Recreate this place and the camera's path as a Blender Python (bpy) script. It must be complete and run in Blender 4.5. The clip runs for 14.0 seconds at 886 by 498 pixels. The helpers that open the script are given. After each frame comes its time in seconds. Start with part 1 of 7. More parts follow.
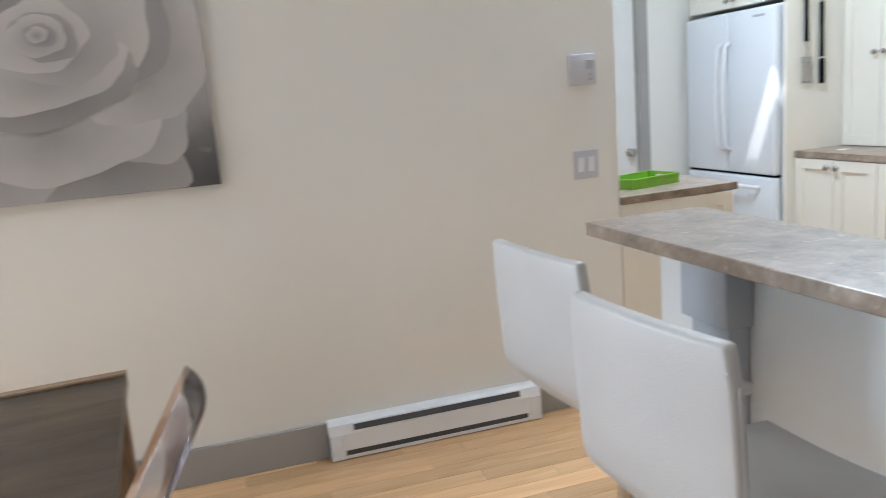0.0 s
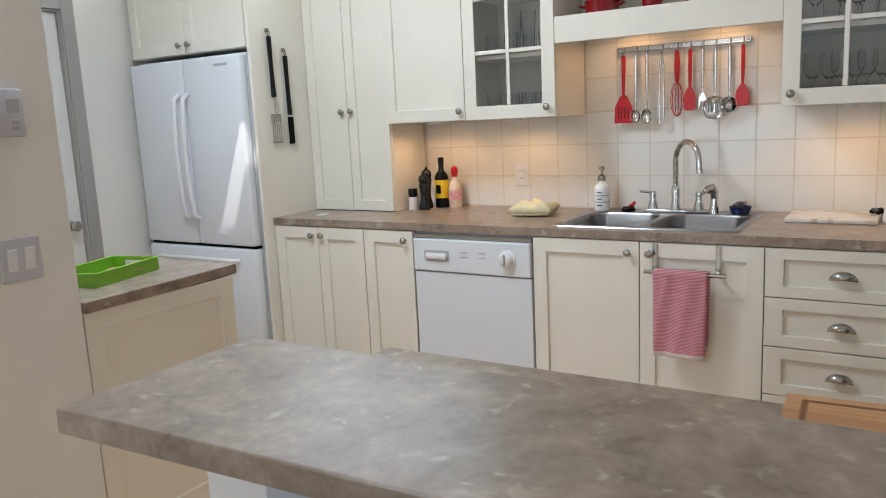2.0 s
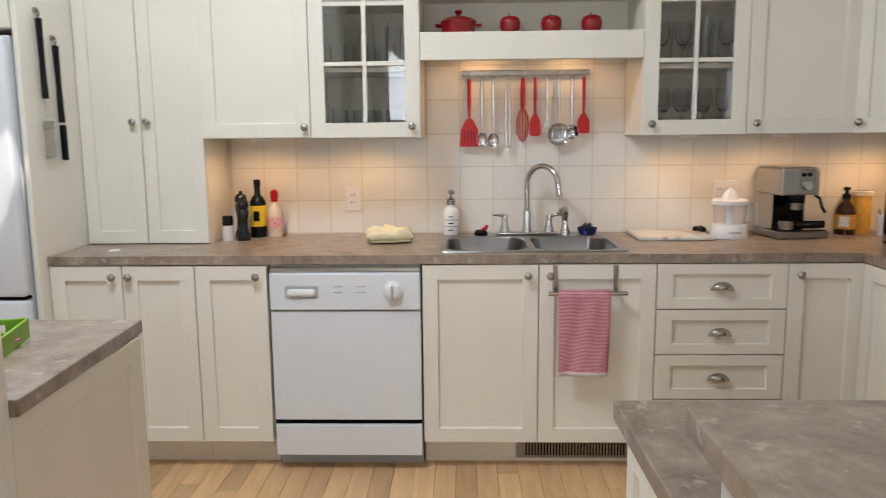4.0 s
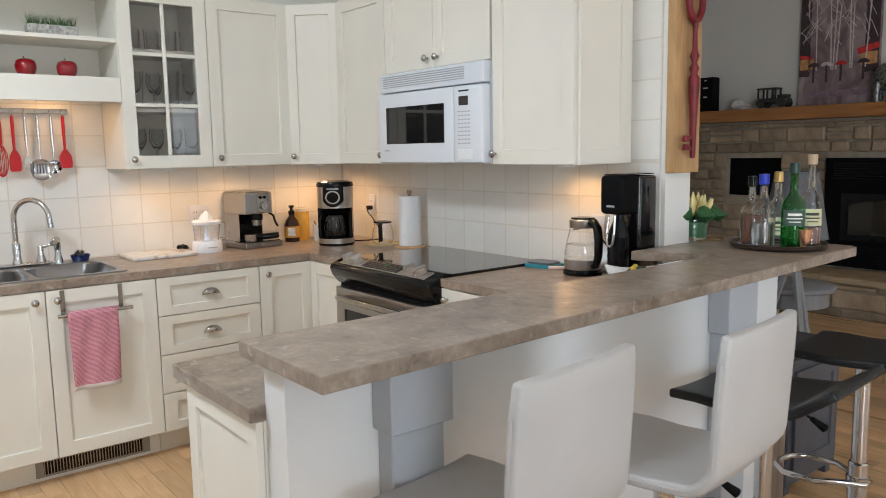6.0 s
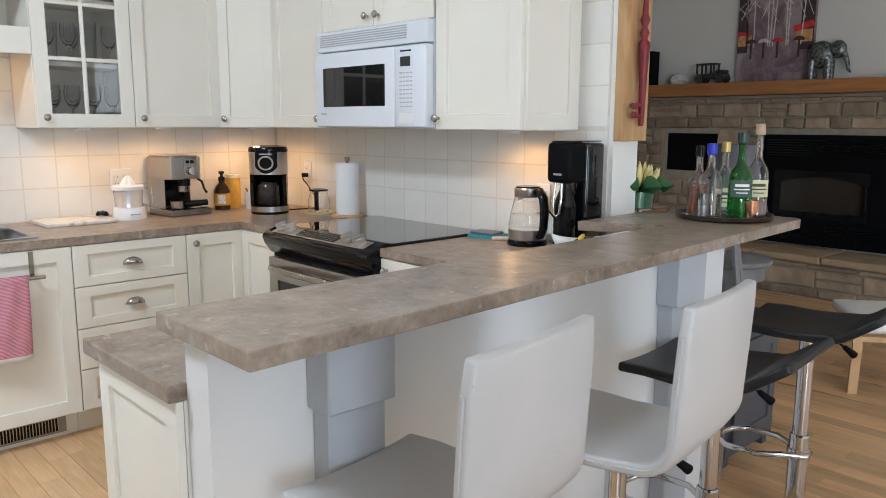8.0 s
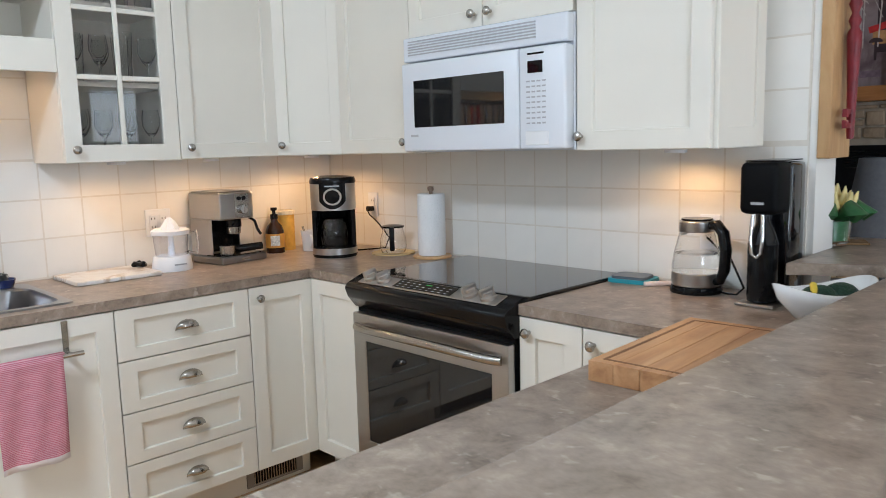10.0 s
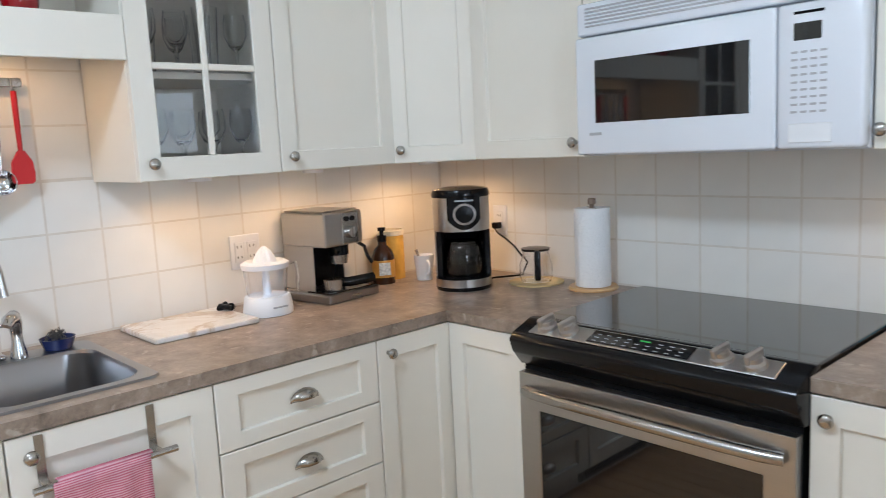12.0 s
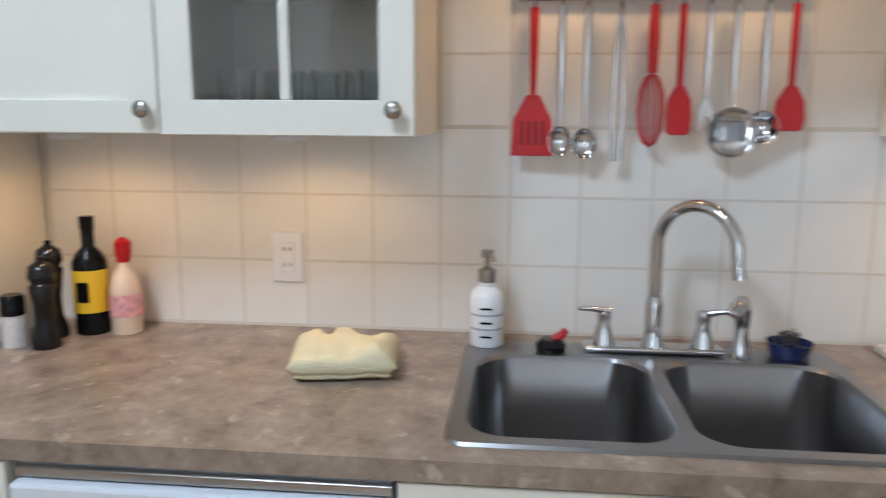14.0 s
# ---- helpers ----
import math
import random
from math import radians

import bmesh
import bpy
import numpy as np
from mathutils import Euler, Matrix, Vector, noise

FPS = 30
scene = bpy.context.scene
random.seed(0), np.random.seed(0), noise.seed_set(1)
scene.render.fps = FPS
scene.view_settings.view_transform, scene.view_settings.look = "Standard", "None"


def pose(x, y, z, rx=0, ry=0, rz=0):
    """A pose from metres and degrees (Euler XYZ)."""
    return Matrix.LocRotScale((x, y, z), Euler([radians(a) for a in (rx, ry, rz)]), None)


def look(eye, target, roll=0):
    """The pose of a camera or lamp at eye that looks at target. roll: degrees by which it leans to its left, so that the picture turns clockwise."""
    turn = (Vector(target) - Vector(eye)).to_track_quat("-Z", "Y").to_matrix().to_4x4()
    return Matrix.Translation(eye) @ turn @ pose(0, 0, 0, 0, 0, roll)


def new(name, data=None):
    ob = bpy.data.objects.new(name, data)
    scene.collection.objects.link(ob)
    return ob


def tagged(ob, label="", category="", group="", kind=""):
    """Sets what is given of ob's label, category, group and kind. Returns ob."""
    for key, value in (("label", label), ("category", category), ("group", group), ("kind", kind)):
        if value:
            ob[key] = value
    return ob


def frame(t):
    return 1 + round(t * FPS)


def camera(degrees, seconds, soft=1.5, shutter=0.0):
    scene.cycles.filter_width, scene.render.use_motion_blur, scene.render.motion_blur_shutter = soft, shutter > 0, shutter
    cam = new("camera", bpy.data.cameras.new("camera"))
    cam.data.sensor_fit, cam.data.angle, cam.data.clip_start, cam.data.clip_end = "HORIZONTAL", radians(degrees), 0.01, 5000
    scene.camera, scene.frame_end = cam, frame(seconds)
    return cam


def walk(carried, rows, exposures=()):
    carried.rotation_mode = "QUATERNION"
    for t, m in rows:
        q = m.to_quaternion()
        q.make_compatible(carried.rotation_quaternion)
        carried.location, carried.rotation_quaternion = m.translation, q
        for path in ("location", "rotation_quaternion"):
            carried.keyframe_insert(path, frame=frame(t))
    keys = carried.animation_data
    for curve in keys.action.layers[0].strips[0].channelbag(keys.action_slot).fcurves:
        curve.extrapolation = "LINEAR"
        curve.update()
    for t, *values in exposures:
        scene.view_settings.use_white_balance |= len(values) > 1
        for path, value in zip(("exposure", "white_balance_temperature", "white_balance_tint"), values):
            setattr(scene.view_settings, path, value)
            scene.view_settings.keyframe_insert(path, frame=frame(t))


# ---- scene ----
cam = camera(60.6, 14.0, soft=0.85, shutter=0.25)
PATH = [
    (0, (0.839, 1.16, 1.384), (1.382, 3.044, 0.991), -4.8),
    (0.5, (0.962, 1.309, 1.38), (1.957, 3.004, 1.012), -4.6),
    (1, (1.087, 1.46, 1.388), (2.422, 2.905, 1.026), -4.1),
    (1.5, (1.15, 1.69, 1.387), (2.702, 2.898, 1.024), -3.2),
    (2, (1.214, 1.981, 1.379), (2.88, 3.033, 1.037), -2.8),
    (2.2, (1.235, 2.111, 1.389), (2.933, 3.116, 1.061), -2.7),
    (4.3, (1.125, 3.28, 1.366), (3.092, 3.092, 1.056), -0.3),
    (4.5, (1.074, 3.343, 1.35), (3.017, 2.984, 1.034), -0.2),
    (5, (0.923, 3.452, 1.389), (2.741, 2.679, 1.077), -0.2),
    (5.5, (0.743, 3.501, 1.416), (2.369, 2.367, 1.143), -1.2),
    (6, (0.603, 3.511, 1.421), (2.155, 2.276, 1.163), -1.0),
    (6.5, (0.492, 3.489, 1.398), (2.014, 2.227, 1.095), 0.4),
    (7, (0.483, 3.482, 1.403), (1.969, 2.187, 1.066), 0.6),
    (7.2, (0.518, 3.48, 1.399), (1.987, 2.168, 1.056), 0.5),
    (9.3, (1.186, 3.371, 1.376), (2.598, 1.986, 1.078), -0.1),
    (9.5, (1.295, 3.38, 1.389), (2.713, 1.999, 1.099), -0.5),
    (10, (1.528, 3.367, 1.388), (2.942, 1.979, 1.116), -1.5),
    (10.5, (1.763, 3.302, 1.411), (3.167, 1.901, 1.151), -2.6),
    (11, (1.997, 3.295, 1.411), (3.396, 1.89, 1.152), -3.2),
    (11.5, (2.206, 3.269, 1.417), (3.614, 1.873, 1.153), -3.4),
    (12, (2.366, 3.207, 1.421), (3.819, 1.862, 1.144), -2.9),
    (12.5, (2.55, 3.197, 1.413), (4.167, 2.059, 1.113), -2.5),
    (13, (2.724, 3.201, 1.406), (4.483, 2.3, 1.098), -2.6),
    (13.5, (2.896, 3.153, 1.394), (4.81, 2.667, 1.082), -1.7),
    (14, (3.04, 3.16, 1.396), (5.0, 3.36, 1.047), 0.3),
]
walk(cam, [(t, look(eye, target, roll)) for t, eye, target, roll in PATH],
     [(0.0, -0.1, 5900, 10), (0.5, -0.32, 6050, 10), (1.5, -0.5, 6250, 11), (2.2, -0.6, 6350, 12), (4.5, -0.55, 6700, 13), (5.5, -0.38, 6500, 12), (7.0, -0.12, 6150, 11), (9.5, -0.2, 6000, 11), (11.5, -0.19, 5800, 10), (12.5, -0.25, 5800, 11),
      (13.5, -0.52, 5850, 11), (14.0, -0.63, 5750, 10)])

# ---- world and light ----
world = bpy.data.worlds.new("sky")
scene.world = world
world.use_nodes = True
wn = world.node_tree
sky = wn.nodes.new("ShaderNodeTexSky")
sky.sky_type = "NISHITA"
sky.sun_disc = False
sky.sun_elevation = radians(57.4)
sky.sun_rotation = radians(231)
wn.nodes["Background"].inputs["Strength"].default_value = 0.12
wn.links.new(sky.outputs[0], wn.nodes["Background"].inputs["Color"])


def lamp(name, kind, m, energy, colour, size=0.1, size_y=None, spot=None, blend=0.5):
    data = bpy.data.lights.new(name, kind)
    data.energy, data.color = energy, colour
    if kind == "AREA":
        data.size = size
        if size_y:
            data.shape, data.size_y = "RECTANGLE", size_y
    elif kind == "SUN":
        data.angle = radians(0.5)
    else:
        data.shadow_soft_size = size
    if spot:
        data.spot_size, data.spot_blend = radians(spot), blend
    ob = new(name, data)
    ob.matrix_world = m
    return ob


# ---- plan ----
ZF = 0.03                    # floor
XS = 4.70                    # tiled wall behind the sink
YT = 1.04                    # tiled wall behind the stove
YN = 3.98                    # dining wall with the picture
YB = 5.72                    # wall of the passage with the door
XW, XE = -3.2, 5.6           # west window wall, far east
YS = -3.25                   # fireplace wall
ZC = 2.90                    # ceiling
ZT = 0.91                    # worktop height
ZBAR = 1.04                  # bar top height
XF, YF = 4.07, 1.625         # fronts of the base cabinets
XU, YU = 4.372, 1.36         # fronts of the wall cabinets
ZU0, ZU1 = 1.358, 2.20       # wall cabinets

DAY = (0.80, 0.91, 1.0)
lamp("window_light", "AREA", look((XW + 0.02, 2.2, 1.35), (3, 2.2, 1.2)), 5, DAY, 2.5, 1.75)
lamp("window_light", "AREA", look((XW + 0.02, -1.4, 1.35), (3, 0.6, 1.2)), 34, DAY, 1.9, 1.75)
# brightens the north-facing fronts from a window added out of view
lamp("window_light", "AREA", look((-1.85, YN - 0.02, 1.4), (-1.6, 0, 1.3)), 165, DAY, 1.8, 1.75)
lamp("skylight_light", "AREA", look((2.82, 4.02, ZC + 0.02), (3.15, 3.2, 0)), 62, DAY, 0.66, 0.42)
lamp("high_window_light", "AREA", look((XS - 0.02, 4.75, 2.56), (0, 4.4, 1.9)), 20, DAY, 1.6, 0.5)
sun = lamp("sun", "SUN", look((-0.50, -0.40, 1.0), (0, 0, 0)), 5.0, (1.0, 0.95, 0.87))

# ---- materials ----


def mat(name, colour, rough=0.5, metal=0.0, vary=0.06, scale=8.0, bump=0.0, bump_scale=60.0, stretch=(1, 1, 1), object_vary=0.0,
        spec=0.5, coat=0.0, trans=0.0, ior=1.45, rough_vary=0.0, gamma=None):
    m = bpy.data.materials.new(name)
    m.use_nodes = True
    t = m.node_tree
    b = t.nodes["Principled BSDF"]
    b.inputs["Roughness"].default_value = rough
    b.inputs["Metallic"].default_value = metal
    b.inputs["Specular IOR Level"].default_value = spec
    b.inputs["Coat Weight"].default_value = coat
    b.inputs["Transmission Weight"].default_value = trans
    b.inputs["IOR"].default_value = ior
    co = t.nodes.new("ShaderNodeTexCoord")
    mp = t.nodes.new("ShaderNodeMapping")
    mp.inputs["Scale"].default_value = stretch
    t.links.new(co.outputs["Object"], mp.inputs["Vector"])
    n1 = t.nodes.new("ShaderNodeTexNoise")
    n1.inputs["Scale"].default_value, n1.inputs["Detail"].default_value = scale, 5
    t.links.new(mp.outputs[0], n1.inputs["Vector"])
    hsv = t.nodes.new("ShaderNodeHueSaturation")
    hsv.inputs["Color"].default_value = (*colour, 1)
    rng = t.nodes.new("ShaderNodeMapRange")
    rng.inputs["To Min"].default_value, rng.inputs["To Max"].default_value = 1 - vary, 1 + vary
    rng.inputs["From Min"].default_value, rng.inputs["From Max"].default_value = 0.3, 0.7
    t.links.new(n1.outputs["Fac"], rng.inputs["Value"])
    value = rng.outputs[0]
    if object_vary:
        info = t.nodes.new("ShaderNodeObjectInfo")
        r2 = t.nodes.new("ShaderNodeMapRange")
        r2.inputs["To Min"].default_value, r2.inputs["To Max"].default_value = 1 - object_vary, 1 + object_vary
        t.links.new(info.outputs["Random"], r2.inputs["Value"])
        mul = t.nodes.new("ShaderNodeMath")
        mul.operation = "MULTIPLY"
        t.links.new(value, mul.inputs[0])
        t.links.new(r2.outputs[0], mul.inputs[1])
        value = mul.outputs[0]
    t.links.new(value, hsv.inputs["Value"])
    t.links.new(hsv.outputs[0], b.inputs["Base Color"])
    if rough_vary:
        r3 = t.nodes.new("ShaderNodeMapRange")
        r3.inputs["To Min"].default_value, r3.inputs["To Max"].default_value = max(0.02, rough - rough_vary), rough + rough_vary
        r3.inputs["From Min"].default_value, r3.inputs["From Max"].default_value = 0.3, 0.7
        t.links.new(n1.outputs["Fac"], r3.inputs["Value"])
        t.links.new(r3.outputs[0], b.inputs["Roughness"])
    if bump:
        n2 = t.nodes.new("ShaderNodeTexNoise")
        n2.inputs["Scale"].default_value, n2.inputs["Detail"].default_value = bump_scale, 4
        t.links.new(mp.outputs[0], n2.inputs["Vector"])
        bp = t.nodes.new("ShaderNodeBump")
        bp.inputs["Strength"].default_value, bp.inputs["Distance"].default_value = bump, 0.01
        t.links.new(n2.outputs["Fac"], bp.inputs["Height"])
        t.links.new(bp.outputs[0], b.inputs["Normal"])
    return m


def ramp_mat(name, stops, rough, scale=6.0, detail=8.0, stretch=(1, 1, 1), distortion=0.6, bump=0.05, object_vary=0.0, spec=0.5, flecks=None, rough_vary=0.08, vary=0.05, vscale=2.0, fine=0.62):
    """A mottled material: a colour ramp over layered noise, with pale or dark flecks."""
    m = mat(name, (1, 1, 1), rough, 0, vary, vscale, bump, scale * 8, stretch, object_vary, spec, rough_vary=rough_vary)
    t = m.node_tree
    hsv = [n for n in t.nodes if n.bl_idname == "ShaderNodeHueSaturation"][0]
    mp = [n for n in t.nodes if n.bl_idname == "ShaderNodeMapping"][0]
    n = t.nodes.new("ShaderNodeTexNoise")
    n.inputs["Scale"].default_value, n.inputs["Detail"].default_value, n.inputs["Distortion"].default_value = scale, detail, distortion
    n.inputs["Roughness"].default_value = fine
    t.links.new(mp.outputs[0], n.inputs["Vector"])
    r = t.nodes.new("ShaderNodeValToRGB")
    while len(r.color_ramp.elements) < len(stops):
        r.color_ramp.elements.new(0.5)
    for e, (p, c) in zip(r.color_ramp.elements, stops):
        e.position, e.color = p, (*c, 1)
    t.links.new(n.outputs["Fac"], r.inputs["Fac"])
    out = r.outputs["Color"]
    if flecks:
        colour, size, lo, hi = flecks
        f = t.nodes.new("ShaderNodeTexNoise")
        f.inputs["Scale"].default_value, f.inputs["Detail"].default_value, f.inputs["Distortion"].default_value = size, 5, 0.35
        t.links.new(mp.outputs[0], f.inputs["Vector"])
        fr = t.nodes.new("ShaderNodeMapRange")
        fr.inputs["From Min"].default_value, fr.inputs["From Max"].default_value = lo, hi
        t.links.new(f.outputs["Fac"], fr.inputs["Value"])
        mx = t.nodes.new("ShaderNodeMix")
        mx.data_type = "RGBA"
        mx.inputs["B"].default_value = (*colour, 1)
        t.links.new(fr.outputs[0], mx.inputs["Factor"])
        t.links.new(out, mx.inputs["A"])
        out = mx.outputs["Result"]
    t.links.new(out, hsv.inputs["Color"])
    return m


def glass_mat(name, colour=(1, 1, 1), rough=0.0, ior=1.45):
    m = bpy.data.materials.new(name)
    m.use_nodes = True
    b = m.node_tree.nodes["Principled BSDF"]
    b.inputs["Base Color"].default_value = (*colour, 1)
    b.inputs["Roughness"].default_value = rough
    b.inputs["Transmission Weight"].default_value = 1.0
    b.inputs["IOR"].default_value = ior
    return m


def glow_mat(name, colour, strength):
    m = bpy.data.materials.new(name)
    m.use_nodes = True
    b = m.node_tree.nodes["Principled BSDF"]
    b.inputs["Base Color"].default_value = (*colour, 1)
    b.inputs["Emission Color"].default_value = (*colour, 1)
    b.inputs["Emission Strength"].default_value = strength
    return m


CREAM = mat("cream_lacquer", (0.81, 0.775, 0.69), 0.42, vary=0.025, scale=3, bump=0.03, bump_scale=35)
CARCASS = mat("cabinet_inside", (0.50, 0.47, 0.37), 0.55, vary=0.03, scale=4)
WALLPAINT = mat("warm_white_wall_paint", (0.81, 0.79, 0.745), 0.75, vary=0.02, scale=1.5, bump=0.06, bump_scale=180)
LIVINGPAINT = mat("pale_grey_wall_paint", (0.62, 0.60, 0.56), 0.8, vary=0.02, scale=1.5, bump=0.06, bump_scale=180)
WHITEPAINT = mat("white_paint_scuffed", (0.74, 0.735, 0.72), 0.55, vary=0.04, scale=2.5, bump=0.05, bump_scale=90)
CEILPAINT = mat("ceiling_paint", (0.84, 0.83, 0.80), 0.85, vary=0.02, bump=0.05, bump_scale=120)
GREYTRIM = mat("grey_trim_paint", (0.36, 0.345, 0.325), 0.5, vary=0.04, scale=5, bump=0.03)
CORBEL = mat("grey_bracket_paint", (0.44, 0.455, 0.48), 0.55, vary=0.05, scale=3, bump=0.04)
STONETOP = ramp_mat("stone_pattern_laminate", [(0.33, (0.145, 0.108, 0.080)), (0.45, (0.255, 0.197, 0.152)), (0.56, (0.325, 0.255, 0.20)), (0.70, (0.45, 0.375, 0.305))],
                    0.29, 12.0, 15, distortion=0.25, bump=0.0, flecks=((0.43, 0.365, 0.30), 30.0, 0.62, 0.70), vary=0.07, vscale=55.0, fine=0.72, rough_vary=0.012)
TILE = mat("cream_wall_tile", (0.79, 0.77, 0.72), 0.22, vary=0.03, scale=6, bump=0.03, bump_scale=12, object_vary=0.025)
GROUT = mat("grout", (0.67, 0.625, 0.55), 0.85, vary=0.05, scale=40)
PLANK = ramp_mat("maple_floor_board", [(0.25, (0.52, 0.30, 0.145)), (0.5, (0.65, 0.41, 0.215)), (0.75, (0.74, 0.50, 0.29))], 0.34, 3.0, 8,
                 stretch=(0.7, 7, 7), distortion=0.8, bump=0.02, object_vary=0.2)
PLANKGAP = mat("floor_gap", (0.10, 0.055, 0.03), 0.8)
CHROME = mat("chrome", (0.60, 0.60, 0.61), 0.11, 1.0, vary=0.01)
NICKEL = mat("brushed_nickel", (0.43, 0.415, 0.39), 0.25, 1.0, vary=0.04, scale=30)
STEEL = mat("brushed_steel", (0.47, 0.455, 0.44), 0.30, 1.0, vary=0.02, scale=6, stretch=(1, 1, 40), rough_vary=0.02)
SINKSTEEL = mat("sink_steel", (0.31, 0.31, 0.32), 0.28, 1.0, vary=0.02, scale=5)
BLACKPLASTIC = mat("black_plastic", (0.006, 0.006, 0.0065), 0.16, vary=0.1, spec=0.28)
BLACKMATTE = mat("matte_black", (0.004, 0.004, 0.0045), 0.55, vary=0.1, spec=0.10)
BLACKGLASS = mat("black_glass", (0.006, 0.006, 0.007), 0.04, vary=0.05, coat=0.5)
WHITEPLASTIC = mat("white_plastic", (0.80, 0.81, 0.83), 0.30, vary=0.02)
WHITEENAMEL = mat("white_enamel", (0.74, 0.77, 0.82), 0.22, vary=0.015, scale=2, bump=0.04, bump_scale=150)
GREYPLASTIC = mat("grey_plastic", (0.42, 0.43, 0.45), 0.4, vary=0.03)
RED = mat("red_silicone", (0.48, 0.008, 0.013), 0.35, vary=0.06)
REDGLAZE = mat("red_glaze", (0.27, 0.002, 0.006), 0.10, vary=0.12, scale=14, coat=0.5)
LEATHER = mat("white_leatherette", (0.49, 0.475, 0.46), 0.42, vary=0.04, scale=5, bump=0.10, bump_scale=260)
BLACKLEATHER = mat("black_leatherette", (0.016, 0.0155, 0.0155), 0.42, spec=0.35, vary=0.1, bump=0.12, bump_scale=240)
GLASS = glass_mat("clear_glass", ior=1.4)
WINEGLASS = glass_mat("thin_glass", (0.97, 0.98, 0.97), ior=1.33)
PANEGLASS = glass_mat("pane_glass")

# ---- mesh helpers ----


def part(name, bm, material, parent=None, label="", smooth=False, recalc=True):
    if recalc:
        bmesh.ops.recalc_face_normals(bm, faces=bm.faces)
    me = bpy.data.meshes.new(name)
    bm.to_mesh(me)
    bm.free()
    if smooth:
        me.shade_smooth()
        try:
            me.set_sharp_from_angle(angle=radians(smooth if smooth is not True else 40))
        except AttributeError:
            pass
    for mm in (material if isinstance(material, (list, tuple)) else (material,)):
        me.materials.append(mm)
    ob = new(name, me)
    if parent is not None:
        ob.parent = parent
    if label:
        tagged(ob, label)
    return ob


def thing(name, label, category, at=(0, 0, 0), rz=0.0, group="", kind=""):
    ob = new(name)
    ob.empty_display_size = 0.1
    ob.matrix_world = pose(*at, 0, 0, rz)
    return tagged(ob, label, category, group, kind)


def box(bm, x0, x1, y0, y1, z0, z1, bevel=0.0, seg=1, mi=0):
    vs = [bm.verts.new((x, y, z)) for x in (x0, x1) for y in (y0, y1) for z in (z0, z1)]
    fs = [bm.faces.new([vs[i] for i in q]) for q in ((0, 1, 3, 2), (4, 6, 7, 5), (0, 4, 5, 1), (2, 3, 7, 6), (0, 2, 6, 4), (1, 5, 7, 3))]
    for f in fs:
        f.material_index = mi
    if bevel:
        es = list({e for f in fs for e in f.edges})
        bmesh.ops.bevel(bm, geom=es, offset=bevel, segments=seg, affect="EDGES", profile=0.5)
    return vs


def boxed(x0, x1, y0, y1, z0, z1, bevel=0.0, seg=1):
    bm = bmesh.new()
    box(bm, x0, x1, y0, y1, z0, z1, bevel, seg)
    return bm


def lathe(profile, n=24, cx=0.0, cy=0.0, bm=None, axis="z"):
    """A turned solid from (radius, height) pairs."""
    bm = bm or bmesh.new()
    rings = []
    for r, h in profile:
        ring = []
        if r < 1e-5:
            ring = [bm.verts.new((cx, cy, h))]
        else:
            for i in range(n):
                a = 2 * math.pi * i / n
                ring.append(bm.verts.new((cx + r * math.cos(a), cy + r * math.sin(a), h)))
        rings.append(ring)
    for a, b in zip(rings, rings[1:]):
        for i in range(n):
            j = (i + 1) % n
            if len(a) == 1 and len(b) == 1:
                continue
            if len(a) == 1:
                bm.faces.new((a[0], b[i], b[j]))
            elif len(b) == 1:
                bm.faces.new((a[i], a[j], b[0]))
            else:
                bm.faces.new((a[i], a[j], b[j], b[i]))
    return bm


def tube(points, r, n=8, bm=None, cap=True):
    """A round bar along points; r may be one radius or one for each point."""
    bm = bm or bmesh.new()
    pts = [Vector(p) for p in points]
    rad = r if isinstance(r, (list, tuple)) else [r] * len(pts)
    rings = []
    up = Vector((0.3, 0.5, 0.8)).normalized()
    prev = None
    for i, p in enumerate(pts):
        d = (pts[min(i + 1, len(pts) - 1)] - pts[max(i - 1, 0)]).normalized()
        if prev is None:
            u = d.cross(up).normalized()
        else:
            u = (prev - d * prev.dot(d)).normalized()
        prev = u
        v = d.cross(u)
        rings.append([bm.verts.new(p + (u * math.cos(2 * math.pi * k / n) + v * math.sin(2 * math.pi * k / n)) * rad[i]) for k in range(n)])
    for a, b in zip(rings, rings[1:]):
        for k in range(n):
            bm.faces.new((a[k], a[(k + 1) % n], b[(k + 1) % n], b[k]))
    if cap:
        bm.faces.new(rings[0][::-1])
        bm.faces.new(rings[-1])
    return bm


def arc(cx, cz, r, a0, a1, n, y=0.0):
    return [(cx + r * math.cos(radians(a0 + (a1 - a0) * i / n)), y, cz + r * math.sin(radians(a0 + (a1 - a0) * i / n))) for i in range(n + 1)]


def shift(bm, m):
    bmesh.ops.transform(bm, matrix=m, verts=bm.verts)
    return bm


def prism(outline, z0, z1, bevel=0.0, seg=2):
    """An upright solid over an outline of (x, y)."""
    bm = bmesh.new()
    lo = [bm.verts.new((x, y, z0)) for x, y in outline]
    hi = [bm.verts.new((x, y, z1)) for x, y in outline]
    n = len(outline)
    bm.faces.new(lo[::-1])
    bm.faces.new(hi)
    for i in range(n):
        bm.faces.new((lo[i], lo[(i + 1) % n], hi[(i + 1) % n], hi[i]))
    if bevel:
        bmesh.ops.bevel(bm, geom=[e for e in bm.edges], offset=bevel, segments=seg, affect="EDGES", profile=0.5)
    return bm


